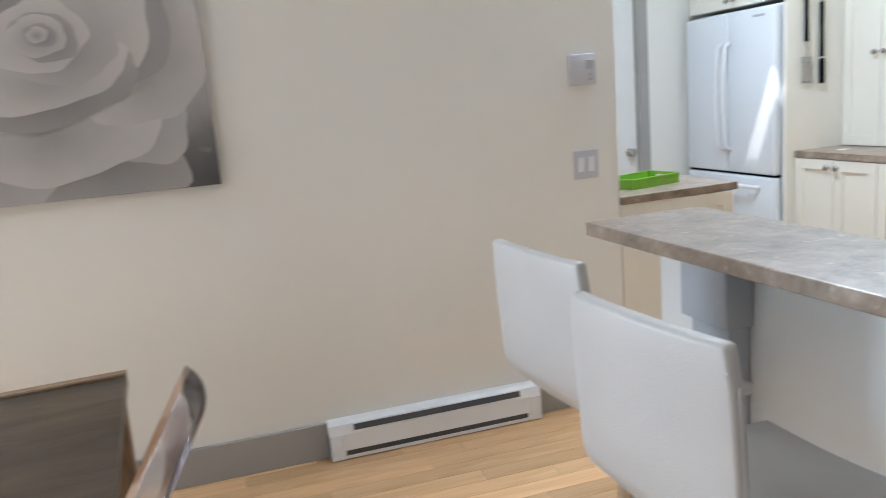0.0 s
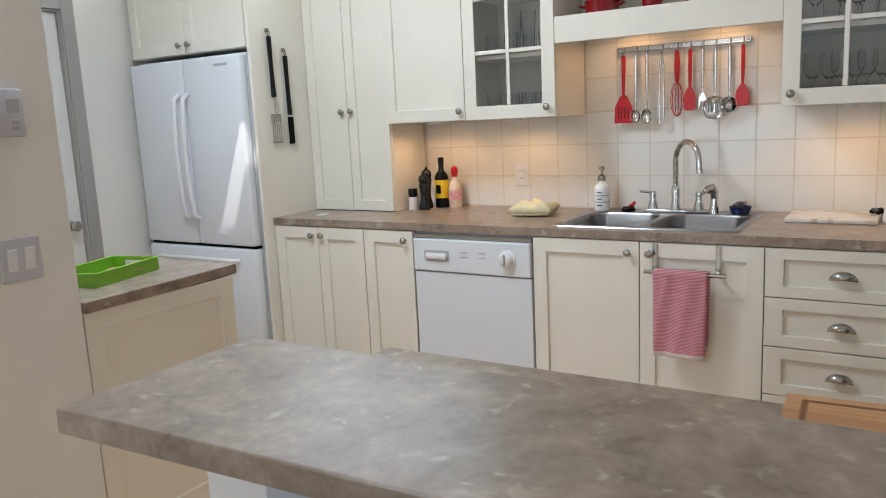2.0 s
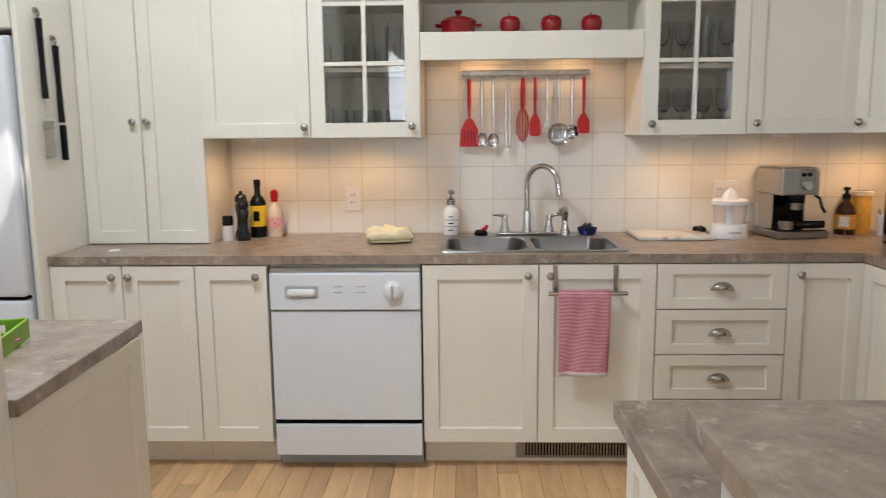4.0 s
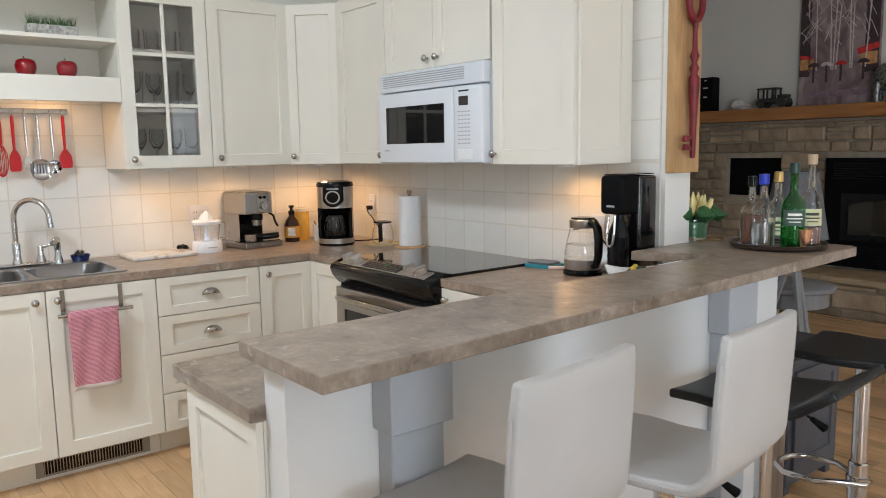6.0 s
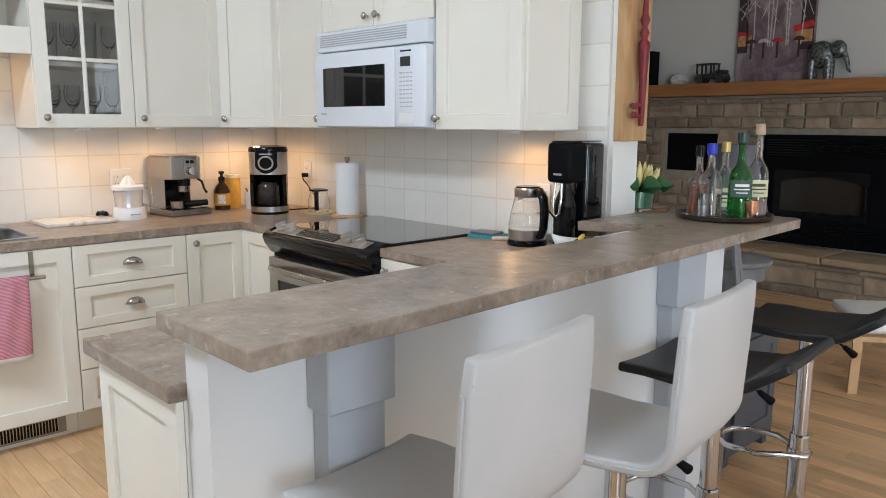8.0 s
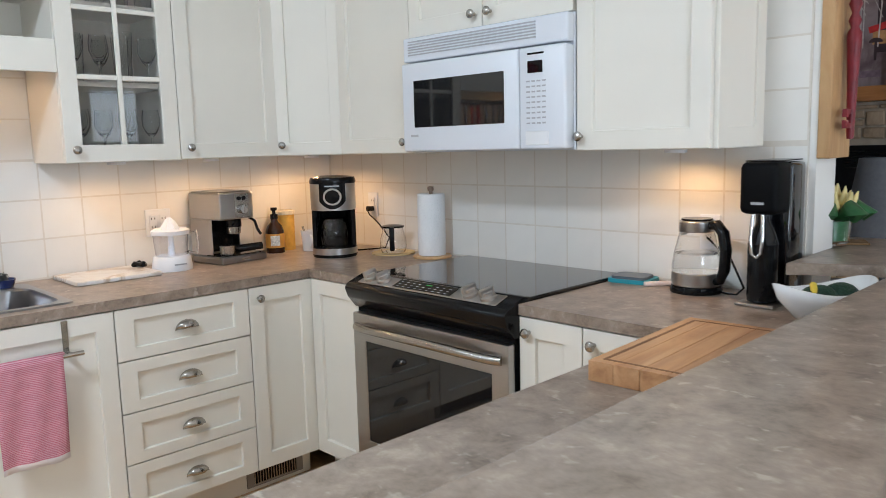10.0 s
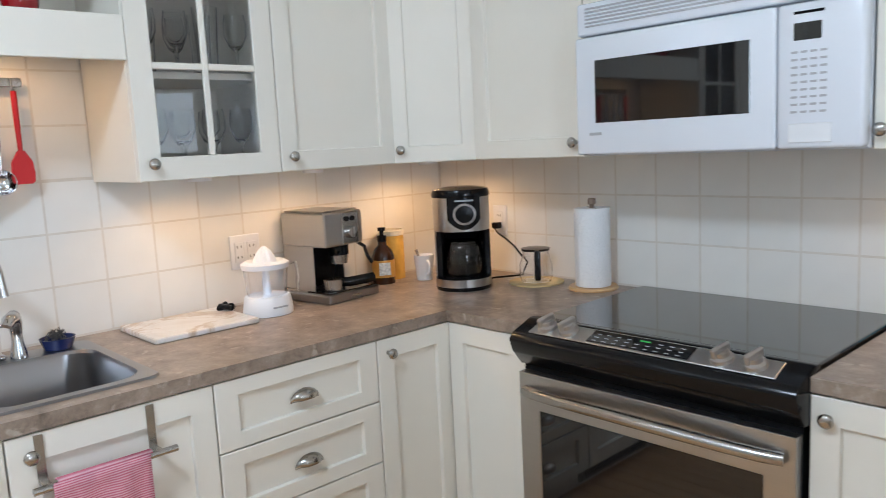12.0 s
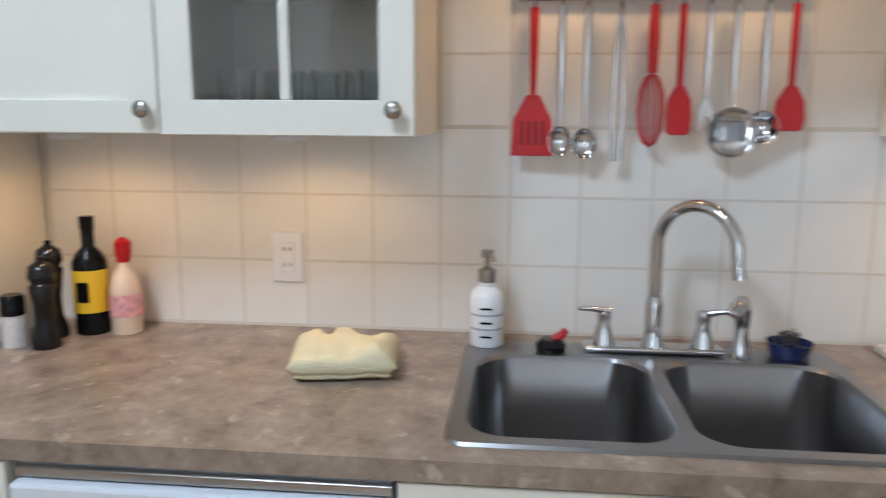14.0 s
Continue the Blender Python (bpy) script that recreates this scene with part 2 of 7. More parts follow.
def ring_bm(x0, x1, z0, z1, left, right, bottom, top, y0, y1):
    """A rectangular frame in one piece, its face at y0, with its own margins."""
    bm = bmesh.new()
    loops = []
    o = ((x0, z0), (x1, z0), (x1, z1), (x0, z1))
    n = ((x0 + left, z0 + bottom), (x1 - right, z0 + bottom), (x1 - right, z1 - top), (x0 + left, z1 - top))
    c = 0.0016
    oc = ((x0 + c, z0 + c), (x1 - c, z0 + c), (x1 - c, z1 - c), (x0 + c, z1 - c))
    nc = ((n[0][0] - c, n[0][1] - c), (n[1][0] + c, n[1][1] - c), (n[2][0] + c, n[2][1] + c), (n[3][0] - c, n[3][1] + c))
    for pts, y in ((o, y1), (o, y0 + c), (oc, y0), (nc, y0), (n, y0 + c), (n, y1)):
        loops.append([bm.verts.new((x, y, z)) for x, z in pts])
    for a, b in zip(loops, loops[1:] + loops[:1]):
        for k in range(4):
            bm.faces.new((a[k], a[(k + 1) % 4], b[(k + 1) % 4], b[k]))
    return bm


def structure(name, bm, material, label, category):
    ob = part(name, bm, material)
    return tagged(ob, label, category, kind="structure")

# ---- the large structure ----
floor = structure("floor", boxed(XW - 0.2, XE, YS - 0.6, YB + 0.2, ZF - 0.12, ZF - 0.006), PLANKGAP, "honey-coloured maple strip floor", "floor")
bm = bmesh.new()
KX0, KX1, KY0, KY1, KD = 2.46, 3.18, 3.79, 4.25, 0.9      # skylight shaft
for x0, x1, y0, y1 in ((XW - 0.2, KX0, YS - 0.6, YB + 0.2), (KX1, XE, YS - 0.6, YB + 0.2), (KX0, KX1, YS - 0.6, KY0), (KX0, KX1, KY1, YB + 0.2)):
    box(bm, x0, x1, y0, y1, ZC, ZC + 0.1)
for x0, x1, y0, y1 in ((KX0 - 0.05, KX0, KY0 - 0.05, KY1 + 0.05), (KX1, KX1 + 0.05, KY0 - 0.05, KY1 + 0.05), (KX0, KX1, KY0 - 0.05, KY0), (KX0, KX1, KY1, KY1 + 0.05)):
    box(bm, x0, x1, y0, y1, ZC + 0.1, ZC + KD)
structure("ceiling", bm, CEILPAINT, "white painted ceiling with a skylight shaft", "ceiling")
structure("wall_stove", boxed(2.345, XS + 0.16, 0.87, YT - 0.008, ZF, ZC), WALLPAINT, "white wall behind the stove with an open end", "wall")
structure("wall_fireplace", boxed(XW - 0.2, XE, YS - 0.2, YS, ZF, ZC), LIVINGPAINT, "pale grey living room wall above the mantel", "wall")
structure("wall_far_east", boxed(XE - 0.1, XE, YS, YT - 0.3, ZF, ZC), LIVINGPAINT, "plain living room side wall", "wall")


def wall_with_holes(name, axis, at, thick, a0, a1, z0, z1, holes, material, label):
    """A wall along an axis with openings cut clean through it; holes: (a0, a1, z0, z1)."""
    bm = bmesh.new()
    cuts = sorted({a0, a1, *[h[0] for h in holes], *[h[1] for h in holes]})
    for u0, u1 in zip(cuts, cuts[1:]):
        hs = sorted([(h[2], h[3]) for h in holes if h[0] <= u0 + 1e-6 and h[1] >= u1 - 1e-6])
        z = z0
        for h0, h1 in hs + [(z1, z1)]:
            if h0 > z + 1e-6:
                if axis == "y":
                    box(bm, at, at + thick, u0, u1, z, h0)
                else:
                    box(bm, u0, u1, at, at + thick, z, h0)
            z = h1
    return structure(name, bm, material, label, "wall")


wall_with_holes("wall_sink", "y", XS + 0.008, 0.152, YT - 0.008, YB + 0.2, ZF, ZC, [(3.95, 5.55, 2.30, 2.82)], WALLPAINT, "warm white wall behind the sink run")
WINDOWS = [(0.9, 3.5, 0.45, 2.3), (-2.4, -0.4, 0.45, 2.3)]
wall_with_holes("wall_west", "y", XW - 0.2, 0.2, YS - 0.2, YN, ZF, ZC, WINDOWS, WALLPAINT, "west wall with two large windows")
# the opening here is for the added, unseen window
wall_with_holes("wall_dining", "x", YN, 0.14, XW - 0.2, 2.44, ZF, ZC, [(-2.8, -0.9, 0.5, 2.35)], WALLPAINT, "warm white painted dining wall ending at the passage")
DX0, DX1, DZ = 2.82, 3.60, 2.01
wall_with_holes("wall_passage", "x", YB, 0.14, 1.9, XS + 0.16, ZF, ZC, [(DX0, DX1, ZF, DZ)], WALLPAINT, "warm white passage wall with a door")
structure("wall_passage_side", boxed(1.9, 2.04, YN + 0.14, YB, ZF, ZC), WALLPAINT, "plain passage side wall", "wall")

for k, (a, b, c, d) in enumerate(WINDOWS):
    w = thing("window_%d" % (k + 1), "large white framed living room window", "window", (XW, (a + b) / 2, c), kind="structure")
    L = (b - a) / 2
    H = d - c
    bm = bmesh.new()
    for y0, y1, z0, z1 in ((-L, -L + 0.07, 0, H), (L - 0.07, L, 0, H), (-L + 0.07, L - 0.07, 0, 0.07), (-L + 0.07, L - 0.07, H - 0.07, H), (-0.035, 0.035, 0.07, H - 0.07)):
        box(bm, -0.12, -0.05, y0, y1, z0, z1, 0.004)
    part("window_frame", bm, WHITEPAINT, w)
    part("window_sill", boxed(-0.05, 0.06, -L - 0.04, L + 0.04, -0.03, -0.002, 0.004), WHITEPAINT, w)
    for s in (-1, 1):
        p = part("pane", boxed(-0.09, -0.084, min(s * 0.035, s * (L - 0.07)), max(s * 0.035, s * (L - 0.07)), 0.07, H - 0.07), PANEGLASS, w)
        p.visible_shadow = False

# added out of view to carry the brightening lamp; no known window here
w = thing("window_3", "added white framed window out of view, to brighten the north-facing fronts", "window", (-1.85, YN + 0.14, 0.5), kind="structure")
bm = bmesh.new()
for x0, x1, z0, z1 in ((-0.95, -0.88, 0, 1.85), (0.88, 0.95, 0, 1.85), (-0.88, 0.88, 0, 0.07), (-0.88, 0.88, 1.78, 1.85), (-0.035, 0.035, 0.07, 1.78)):
    box(bm, x0, x1, -0.09, -0.02, z0, z1, 0.004)
part("window_frame", bm, WHITEPAINT, w)
for x0, x1 in ((-0.88, -0.035), (0.035, 0.88)):
    p = part("pane", boxed(x0, x1, -0.06, -0.054, 0.07, 1.78), PANEGLASS, w)
    p.visible_shadow = False

w = thing("window_4", "high white framed window above the larder", "window", (XS + 0.16, 4.75, 2.30), kind="structure")
part("window_frame", shift(ring_bm(-0.80, 0.80, 0, 0.52, 0.05, 0.05, 0.05, 0.05, -0.09, -0.03), pose(0, 0, 0, 0, 0, -90)), WHITEPAINT, w)
p = part("pane", boxed(-0.055, -0.049, -0.75, 0.75, 0.05, 0.47), PANEGLASS, w)
p.visible_shadow = False

# ---- cabinets ----


def door_bm(w, h, t=0.02, stile=0.06, recess=0.012, x=0.0, z=0.0, rail=None):
    """A shaker front: x along its width, its face at y = -t."""
    bm = bmesh.new()
    recess = min(recess, t - 0.006)
    g = 0.002
    rings = []
    for inset, y in ((g, 0.0), (g, -t + 0.0022), (g + 0.0008, -t + 0.0007), (g + 0.0024, -t), (stile, -t), (stile + 0.0012, -t + 0.0012), (stile + 0.0025, -t + recess)):
        iz = inset - stile + (rail or stile) if inset >= stile else inset
        rings.append([bm.verts.new(c) for c in ((x + inset, y, z + iz), (x + w - inset, y, z + iz), (x + w - inset, y, z + h - iz), (x + inset, y, z + h - iz))])
    for a, b in zip(rings, rings[1:]):
        for k in range(4):
            bm.faces.new((a[k], a[(k + 1) % 4], b[(k + 1) % 4], b[k]))
    bm.faces.new(rings[0][::-1])
    bm.faces.new(rings[-1])
    return bm


def knob(parent, x, z, y=-0.02):
    prof = [(0.0, 0.0), (0.0065, 0.0), (0.0055, 0.006), (0.006, 0.012), (0.012, 0.016), (0.0155, 0.021), (0.0155, 0.025), (0.012, 0.029), (0.0, 0.0305)]
    bm = lathe(prof, 16)
    shift(bm, Matrix.Translation((x, y, z)) @ Matrix.Rotation(radians(90), 4, "X"))
    return part("knob", bm, NICKEL, parent, "brushed nickel knob", smooth=50)


def cup_handle(parent, x, z, y=-0.02):
    bm = bmesh.new()
    rows = []
    for i in range(9):
        a = math.pi * i / 8
        row = []
        for j in range(7):
            b = math.pi / 2 * j / 6
            row.append(bm.verts.new((x - 0.045 * math.cos(a) * (0.55 + 0.45 * math.cos(b)), y - 0.026 * math.sin(b) * math.sin(a) ** 0.6 - 0.001, z - 0.016 + 0.034 * math.sin(a) * math.cos(b * 0.86))))
        rows.append(row)
    for a, b in zip(rows, rows[1:]):
        for j in range(6):
            bm.faces.new((a[j], a[j + 1], b[j + 1], b[j]))
    bmesh.ops.remove_doubles(bm, verts=bm.verts, dist=1e-5)
    ob = part("cup_handle", bm, NICKEL, parent, "brushed nickel cup handle", smooth=60)
    so = ob.modifiers.new("thick", "SOLIDIFY")
    so.thickness = 0.002
    return ob


def base_cabinet(at, rz, w, fronts, label, h=ZT - 0.034, depth=0.6, toe=0.1, toe_in=0.075, group="base cabinets", toe_part=True, body_top=None):
    """fronts: (kind, x, z, w, h, knob x or None). Heights count from the floor."""
    c = thing("base_cabinet", label, "cabinet", at, rz, group)
    bm = bmesh.new()
    box(bm, 0.001, w - 0.001, 0.001, depth, 0.115, body_top or h - ZF)
    if body_top:
        box(bm, 0.001, w - 0.001, 0.001, 0.018, body_top, h - ZF)
    part("body", bm, CREAM, c)
    if toe_part:
        part("toe_kick", boxed(0.001, w - 0.001, toe_in, toe_in + 0.015, 0.0, 0.114), CREAM, c)
    for kind, x, z, fw, fh, kx in fronts:
        if kind == "drawer":
            d = part("drawer_front", door_bm(fw, fh, stile=0.062, rail=0.042, x=x, z=z), CREAM, c)
            cup_handle(d, x + fw / 2, z + fh / 2)
        else:
            d = part("door", door_bm(fw, fh, x=x, z=z), CREAM, c)
            if kx is not None:
                knob(d, kx, z + fh - 0.045)
    return c


def wall_cabinet(at, rz, w, h, doors, label, depth=0.325, group="wall cabinets", glass=False):
    c = thing("wall_cabinet", label, "cabinet", at, rz, group)
    if glass:
        t = 0.018
        for x in (0, w - t):
            part("side_panel", boxed(x, x + t, 0, depth, 0, h), CREAM, c)
        for z in (0, h - t):
            part("base_panel" if z == 0 else "top_panel", boxed(t, w - t, 0, depth, z, z + t), CREAM, c)
        part("back_panel", boxed(t, w - t, depth - 0.008, depth, t, h - t), CREAM, c)
        for z in glass:
            part("shelf", boxed(t, w - t, 0.02, depth - 0.008, z - 0.009, z + 0.009), CREAM, c)
    else:
        part("body", boxed(0, w, 0.001, depth, 0, h), CREAM, c)
    for kind, x, z, fw, fh, kx in doors:
        if kind == "glass":
            s = 0.062
            xm = x + fw / 2
            d = part("door", ring_bm(x + 0.0015, x + fw - 0.0015, z, z + fh, s, s, s, s, -0.02, 0.0), CREAM, c, "six-pane glazed door")
            part("muntin", boxed(xm - 0.009, xm + 0.009, -0.017, -0.004, z + s, z + fh - s, 0.002), CREAM, d)
            for k in (1, 2):
                zz = z + s + (fh - 2 * s) * k / 3
                part("muntin", boxed(x + s, xm - 0.009, -0.017, -0.004, zz - 0.009, zz + 0.009, 0.002), CREAM, d)
                part("muntin", boxed(xm + 0.009, x + fw - s, -0.017, -0.004, zz - 0.009, zz + 0.009, 0.002), CREAM, d)
            for i in range(2):
                for k in range(3):
                    x0 = x + s + 0.001 if i == 0 else xm + 0.010
                    x1 = xm - 0.010 if i == 0 else x + fw - s - 0.001
                    z0 = z + s + (fh - 2 * s) * k / 3 + 0.010
                    z1 = z + s + (fh - 2 * s) * (k + 1) / 3 - 0.010
                    p = part("pane", boxed(x0, x1, -0.012, -0.009, z0, z1), PANEGLASS, d, "clear glass pane")
        else:
            d = part("door", door_bm(fw, fh, x=x, z=z), CREAM, c)
        if kx is not None:
            knob(d, kx, z + 0.045)
    return c


Z0 = ZF + 0.115        # underside of the base fronts
HB = ZT - 0.034 - ZF    # cabinet height from the floor
FH = HB - 0.12         # front height
W = -90                # turn of units on the sink wall
S = 180                # turn of units on the stove wall
LBL = "cream shaker base cabinet under the stone-pattern worktop"
# sink run, from the passage end towards the corner; y falls along it
base_cabinet((XF, 4.795, ZF), W, 0.575, [("door", 0.0, 0.117, 0.2875, FH, 0.255), ("door", 0.2875, 0.117, 0.2875, FH, 0.32)], LBL + " with two doors")
base_cabinet((XF, 4.22, ZF), W, 0.285, [("door", 0.0, 0.117, 0.285, FH, 0.245)], LBL + " with one door")
base_cabinet((XF, 3.33, ZF), W, 0.905, [("door", 0.0, 0.117, 0.4525, FH, 0.41), ("door", 0.4525, 0.117, 0.4525, FH, 0.495)], "cream shaker sink cabinet with two doors", body_top=0.66)
dh = (FH) / 4
base_cabinet((XF, 2.425, ZF), W, 0.50, [("drawer", 0.0, 0.117 + dh * k, 0.50, dh, None) for k in range(4)], "cream shaker drawer unit with four drawers")
base_cabinet((XF, 1.925, ZF), W, 0.30, [("door", 0.0, 0.117, 0.294, FH, 0.04)], "narrow cream shaker base cabinet in the corner")
# stove run; x falls along it
base_cabinet((4.07, YF, ZF), S, 0.335, [("door", 0.022, 0.117, 0.313, FH, None)], "narrow cream shaker base cabinet beside the stove", depth=0.56)
base_cabinet((2.965, YF, ZF), S, 0.52, [("door", 0.0, 0.117, 0.23, FH, 0.04), ("door", 0.23, 0.117, 0.29, FH, 0.27)], "cream shaker base cabinet between stove and peninsula", depth=0.56)

wall_cabinet((XU, 4.262, ZU0), W, 0.459, ZU1 - ZU0, [("door", 0, 0, 0.459, ZU1 - ZU0, 0.436)], "cream shaker wall cabinet beside the tall larder")
wall_cabinet((XU, 3.803, ZU0), W, 0.46, ZU1 - ZU0, [("glass", 0, 0, 0.46, ZU1 - ZU0, 0.425)], "cream wall cabinet with a six-pane glass door", glass=(0.28, 0.56))
wall_cabinet((XU, 2.43, ZU0), W, 0.425, ZU1 - ZU0, [("glass", 0, 0, 0.425, ZU1 - ZU0, 0.035)], "cream wall cabinet with a six-pane glass door", glass=(0.28, 0.56))
wall_cabinet((XU, 2.005, ZU0), W, 0.446, ZU1 - ZU0, [("door", 0, 0, 0.446, ZU1 - ZU0, 0.035)], "cream shaker wall cabinet near the corner")
corner = thing("wall_cabinet", "cream shaker diagonal corner wall cabinet", "cabinet", (XU, 1.559, ZU0), -135, "wall cabinets")
cw = math.hypot(XU - 4.158, 1.559 - YU)
r2 = math.sqrt(0.5)
bmc = prism([(0, 0.001), (cw, 0.001), (cw + 0.23, 0.231), (cw / 2, cw / 2 + 0.46), (-0.23, 0.231)], 0, ZU1 - ZU0)
part("body", bmc, CREAM, corner)
d = part("door", door_bm(cw, ZU1 - ZU0, stile=0.055), CREAM, corner)
knob(d, 0.03, 0.045)
wall_cabinet((4.158, YU, ZU0), S, 0.450, ZU1 - ZU0, [("door", 0, 0, 0.450, ZU1 - ZU0, 0.418)], "cream shaker wall cabinet beside the microwave", depth=0.318)
ZM1 = 1.787            # top of the microwave
wall_cabinet((3.708, YU, ZM1), S, 0.755, ZU1 - ZM1, [("door", 0, 0, 0.3775, ZU1 - ZM1, 0.34), ("door", 0.3775, 0, 0.3775, ZU1 - ZM1, 0.415)], "cream shaker wall cabinet above the microwave", depth=0.318)
uc = wall_cabinet((2.943, YU, ZU0), S, 0.442, ZU1 - ZU0, [("door", 0, 0, 0.442, ZU1 - ZU0, 0.02)], "cream shaker wall cabinet at the end of the stove wall", depth=0.318)
endp = part("end_panel", shift(door_bm(0.30, ZU1 - ZU0, t=0.012), pose(0.4422, 0.301, 0, 0, 0, 0) @ pose(0, 0, 0, 0, 0, 90) @ pose(-0.30, 0, 0)), CREAM, uc)

# ---- worktops ----


def worktop(name, outline, z, label, t=0.034):
    bm = prism(outline, z - t, z, 0.003, 2)
    return tagged(part(name, bm, STONETOP), label, "worktop")


XC, YC = 4.045, 1.65
SX0, SX1, SY0, SY1 = 4.115, 4.60, 2.54, 3.25     # sink cut-out
bm = bmesh.new()
for x0, x1, y0, y1 in ((XC, XS, SY1, 4.795), (XC, SX0, SY0, SY1), (SX1, XS, SY0, SY1), (XC, XS, YC, SY0), (3.735, XS, YT, YC)):
    box(bm, x0, x1, y0, y1, ZT - 0.034, ZT)
bmesh.ops.remove_doubles(bm, verts=bm.verts, dist=1e-5)
tagged(part("worktop", bm, STONETOP), "grey-brown stone-pattern laminate worktop along the sink wall", "worktop")
worktop("worktop", [(2.01, 2.90), (2.01, YT), (2.963, YT), (2.963, YC), (2.445, YC), (2.445, 2.905)], ZT, "grey-brown stone-pattern peninsula worktop behind the bar")
worktop("bar_counter", [(1.72, 2.893), (1.825, 0.58), (1.85, 0.55), (2.52, 0.57), (2.52, 0.865), (2.342, 0.865), (2.342, 1.24), (2.066, 1.10), (2.064, 2.893)], ZBAR, "raised grey-brown stone-pattern bar top on a low wall")
structure("pony_wall", boxed(1.92, 2.008, 0.97, 2.865, ZF, ZBAR - 0.035), WHITEPAINT, "scuffed white low wall carrying the bar top", "wall")
for y0 in (2.50, 1.235):
    c = thing("bracket", "pale grey stepped box bracket under the bar top", "bracket", (1.92, y0, ZF), group="bar brackets")
    part("upper_block", boxed(-0.075, -0.001, 0.0, 0.165, 0.805, ZBAR - 0.036 - ZF, 0.003), CORBEL, c)
    part("lower_post", boxed(-0.055, -0.001, 0.012, 0.152, 0.0, 0.804, 0.003), CORBEL, c)
pc = thing("base_cabinet", "cream shaker peninsula cabinet with a panelled end", "cabinet", (2.012, 2.87, ZF), 0, "base cabinets")
part("body", boxed(0, 0.40, -1.22, 0, 0.0, HB - 0.001), CREAM, pc)
part("end_panel", shift(door_bm(0.40, HB, t=0.015, stile=0.055), pose(0.40, 0.001, 0, 0, 0, 180)), CREAM, pc)

ZL = ZT - 0.034
# ---- dishwasher ----
dw = thing("dishwasher", "white built-in dishwasher with a dial under the worktop", "dishwasher", (4.066, 3.928, ZF), W)
part("body", boxed(0.004, 0.592, 0.0, 0.56, 0.10, ZL - ZF - 0.004), GREYPLASTIC, dw)
part("top_trim", boxed(0.004, 0.592, -0.012, 0, 0.815, 0.832, 0.002), STEEL, dw, "grey metal strip")
panel = part("control_panel", boxed(0.004, 0.592, -0.030, 0, 0.665, 0.812, 0.006, 2), WHITEENAMEL, dw)
bm = lathe([(0, 0), (0.040, 0), (0.040, 0.006), (0.031, 0.010), (0.029, 0.026), (0.024, 0.030), (0, 0.030)], 28)
part("dial", shift(bm, Matrix.Translation((0.485, -0.030, 0.742)) @ Matrix.Rotation(radians(90), 4, "X")), WHITEPLASTIC, panel, smooth=45)
part("dial_ridge", boxed(0.481, 0.489, -0.066, -0.058, 0.716, 0.768, 0.002), GREYPLASTIC, panel)
part("latch", boxed(0.075, 0.185, -0.043, -0.030, 0.722, 0.752, 0.009, 3), WHITEPLASTIC, panel, smooth=50)
part("latch_recess", boxed(0.065, 0.195, -0.0315, -0.029, 0.712, 0.762, 0.0), GREYPLASTIC, panel)
for k in range(4):
    part("mark", boxed(0.255 + (k % 2) * 0.09, 0.290 + (k % 2) * 0.09, -0.0312, -0.030, 0.735 + (k // 2) * 0.022, 0.739 + (k // 2) * 0.022), GREYPLASTIC, panel, "small printed mark")
part("door", boxed(0.004, 0.592, -0.022, 0, 0.215, 0.660, 0.004, 2), WHITEENAMEL, dw)
# a black strip fills the gap in place of its shade
part("gap_strip", boxed(0.004, 0.592, -0.008, 0.0, 0.196, 0.214), BLACKMATTE, dw, "black strip for the shade in the gap above the lower panel")
part("lower_panel", boxed(0.004, 0.592, -0.022, 0, 0.065, 0.195, 0.004, 2), WHITEENAMEL, dw)
part("toe_kick", boxed(0.004, 0.592, 0.055, 0.07, 0.0, 0.10), GREYPLASTIC, dw)

# ---- slide-in stove ----
st = thing("stove", "slide-in stainless steel stove with a black glass top", "stove", (3.732, 1.655, ZF), S)
part("body", boxed(0.004, 0.760, 0.0, 0.60, 0.02, 0.865), BLACKMATTE, st)
part("cooktop", boxed(0.0, 0.764, 0.035, 0.605, 0.867, 0.890, 0.004, 2), BLACKGLASS, st, "black glass hob")
bm = bmesh.new()
prof = [(0.07, 0.893), (0.035, 0.897), (-0.045, 0.868), (-0.058, 0.850), (-0.045, 0.815), (-0.010, 0.772), (0.07, 0.772)]
a = [bm.verts.new((-0.004, y, z)) for y, z in prof]
b = [bm.verts.new((0.768, y, z)) for y, z in prof]
bm.faces.new(a)
bm.faces.new(b[::-1])
for i in range(len(prof)):
    j = (i + 1) % len(prof)
    bm.faces.new((a[i], b[i], b[j], a[j]))
bmesh.ops.bevel(bm, geom=list(bm.edges), offset=0.006, segments=2, affect="EDGES", profile=0.5)
con = part("console", bm, BLACKPLASTIC, st, "rounded black control console", smooth=40)
slope = pose(0, -0.005, 0.8835, 0, 0, 0) @ Matrix.Rotation(math.atan2(0.029, 0.080), 4, "X")
part("control_plate", shift(boxed(0.05, 0.715, -0.033, 0.030, 0.0, 0.003, 0.002), slope), STEEL, con, "brushed steel control strip")
part("touch_panel", shift(boxed(0.235, 0.515, -0.026, 0.024, 0.0032, 0.0052, 0.001), slope), BLACKGLASS, con, "black touch panel")
part("clock_display", shift(boxed(0.372, 0.402, 0.008, 0.014, 0.0053, 0.0058), slope), glow_mat("green_digits", (0.03, 0.30, 0.06), 0.2), con, "small green clock digits")
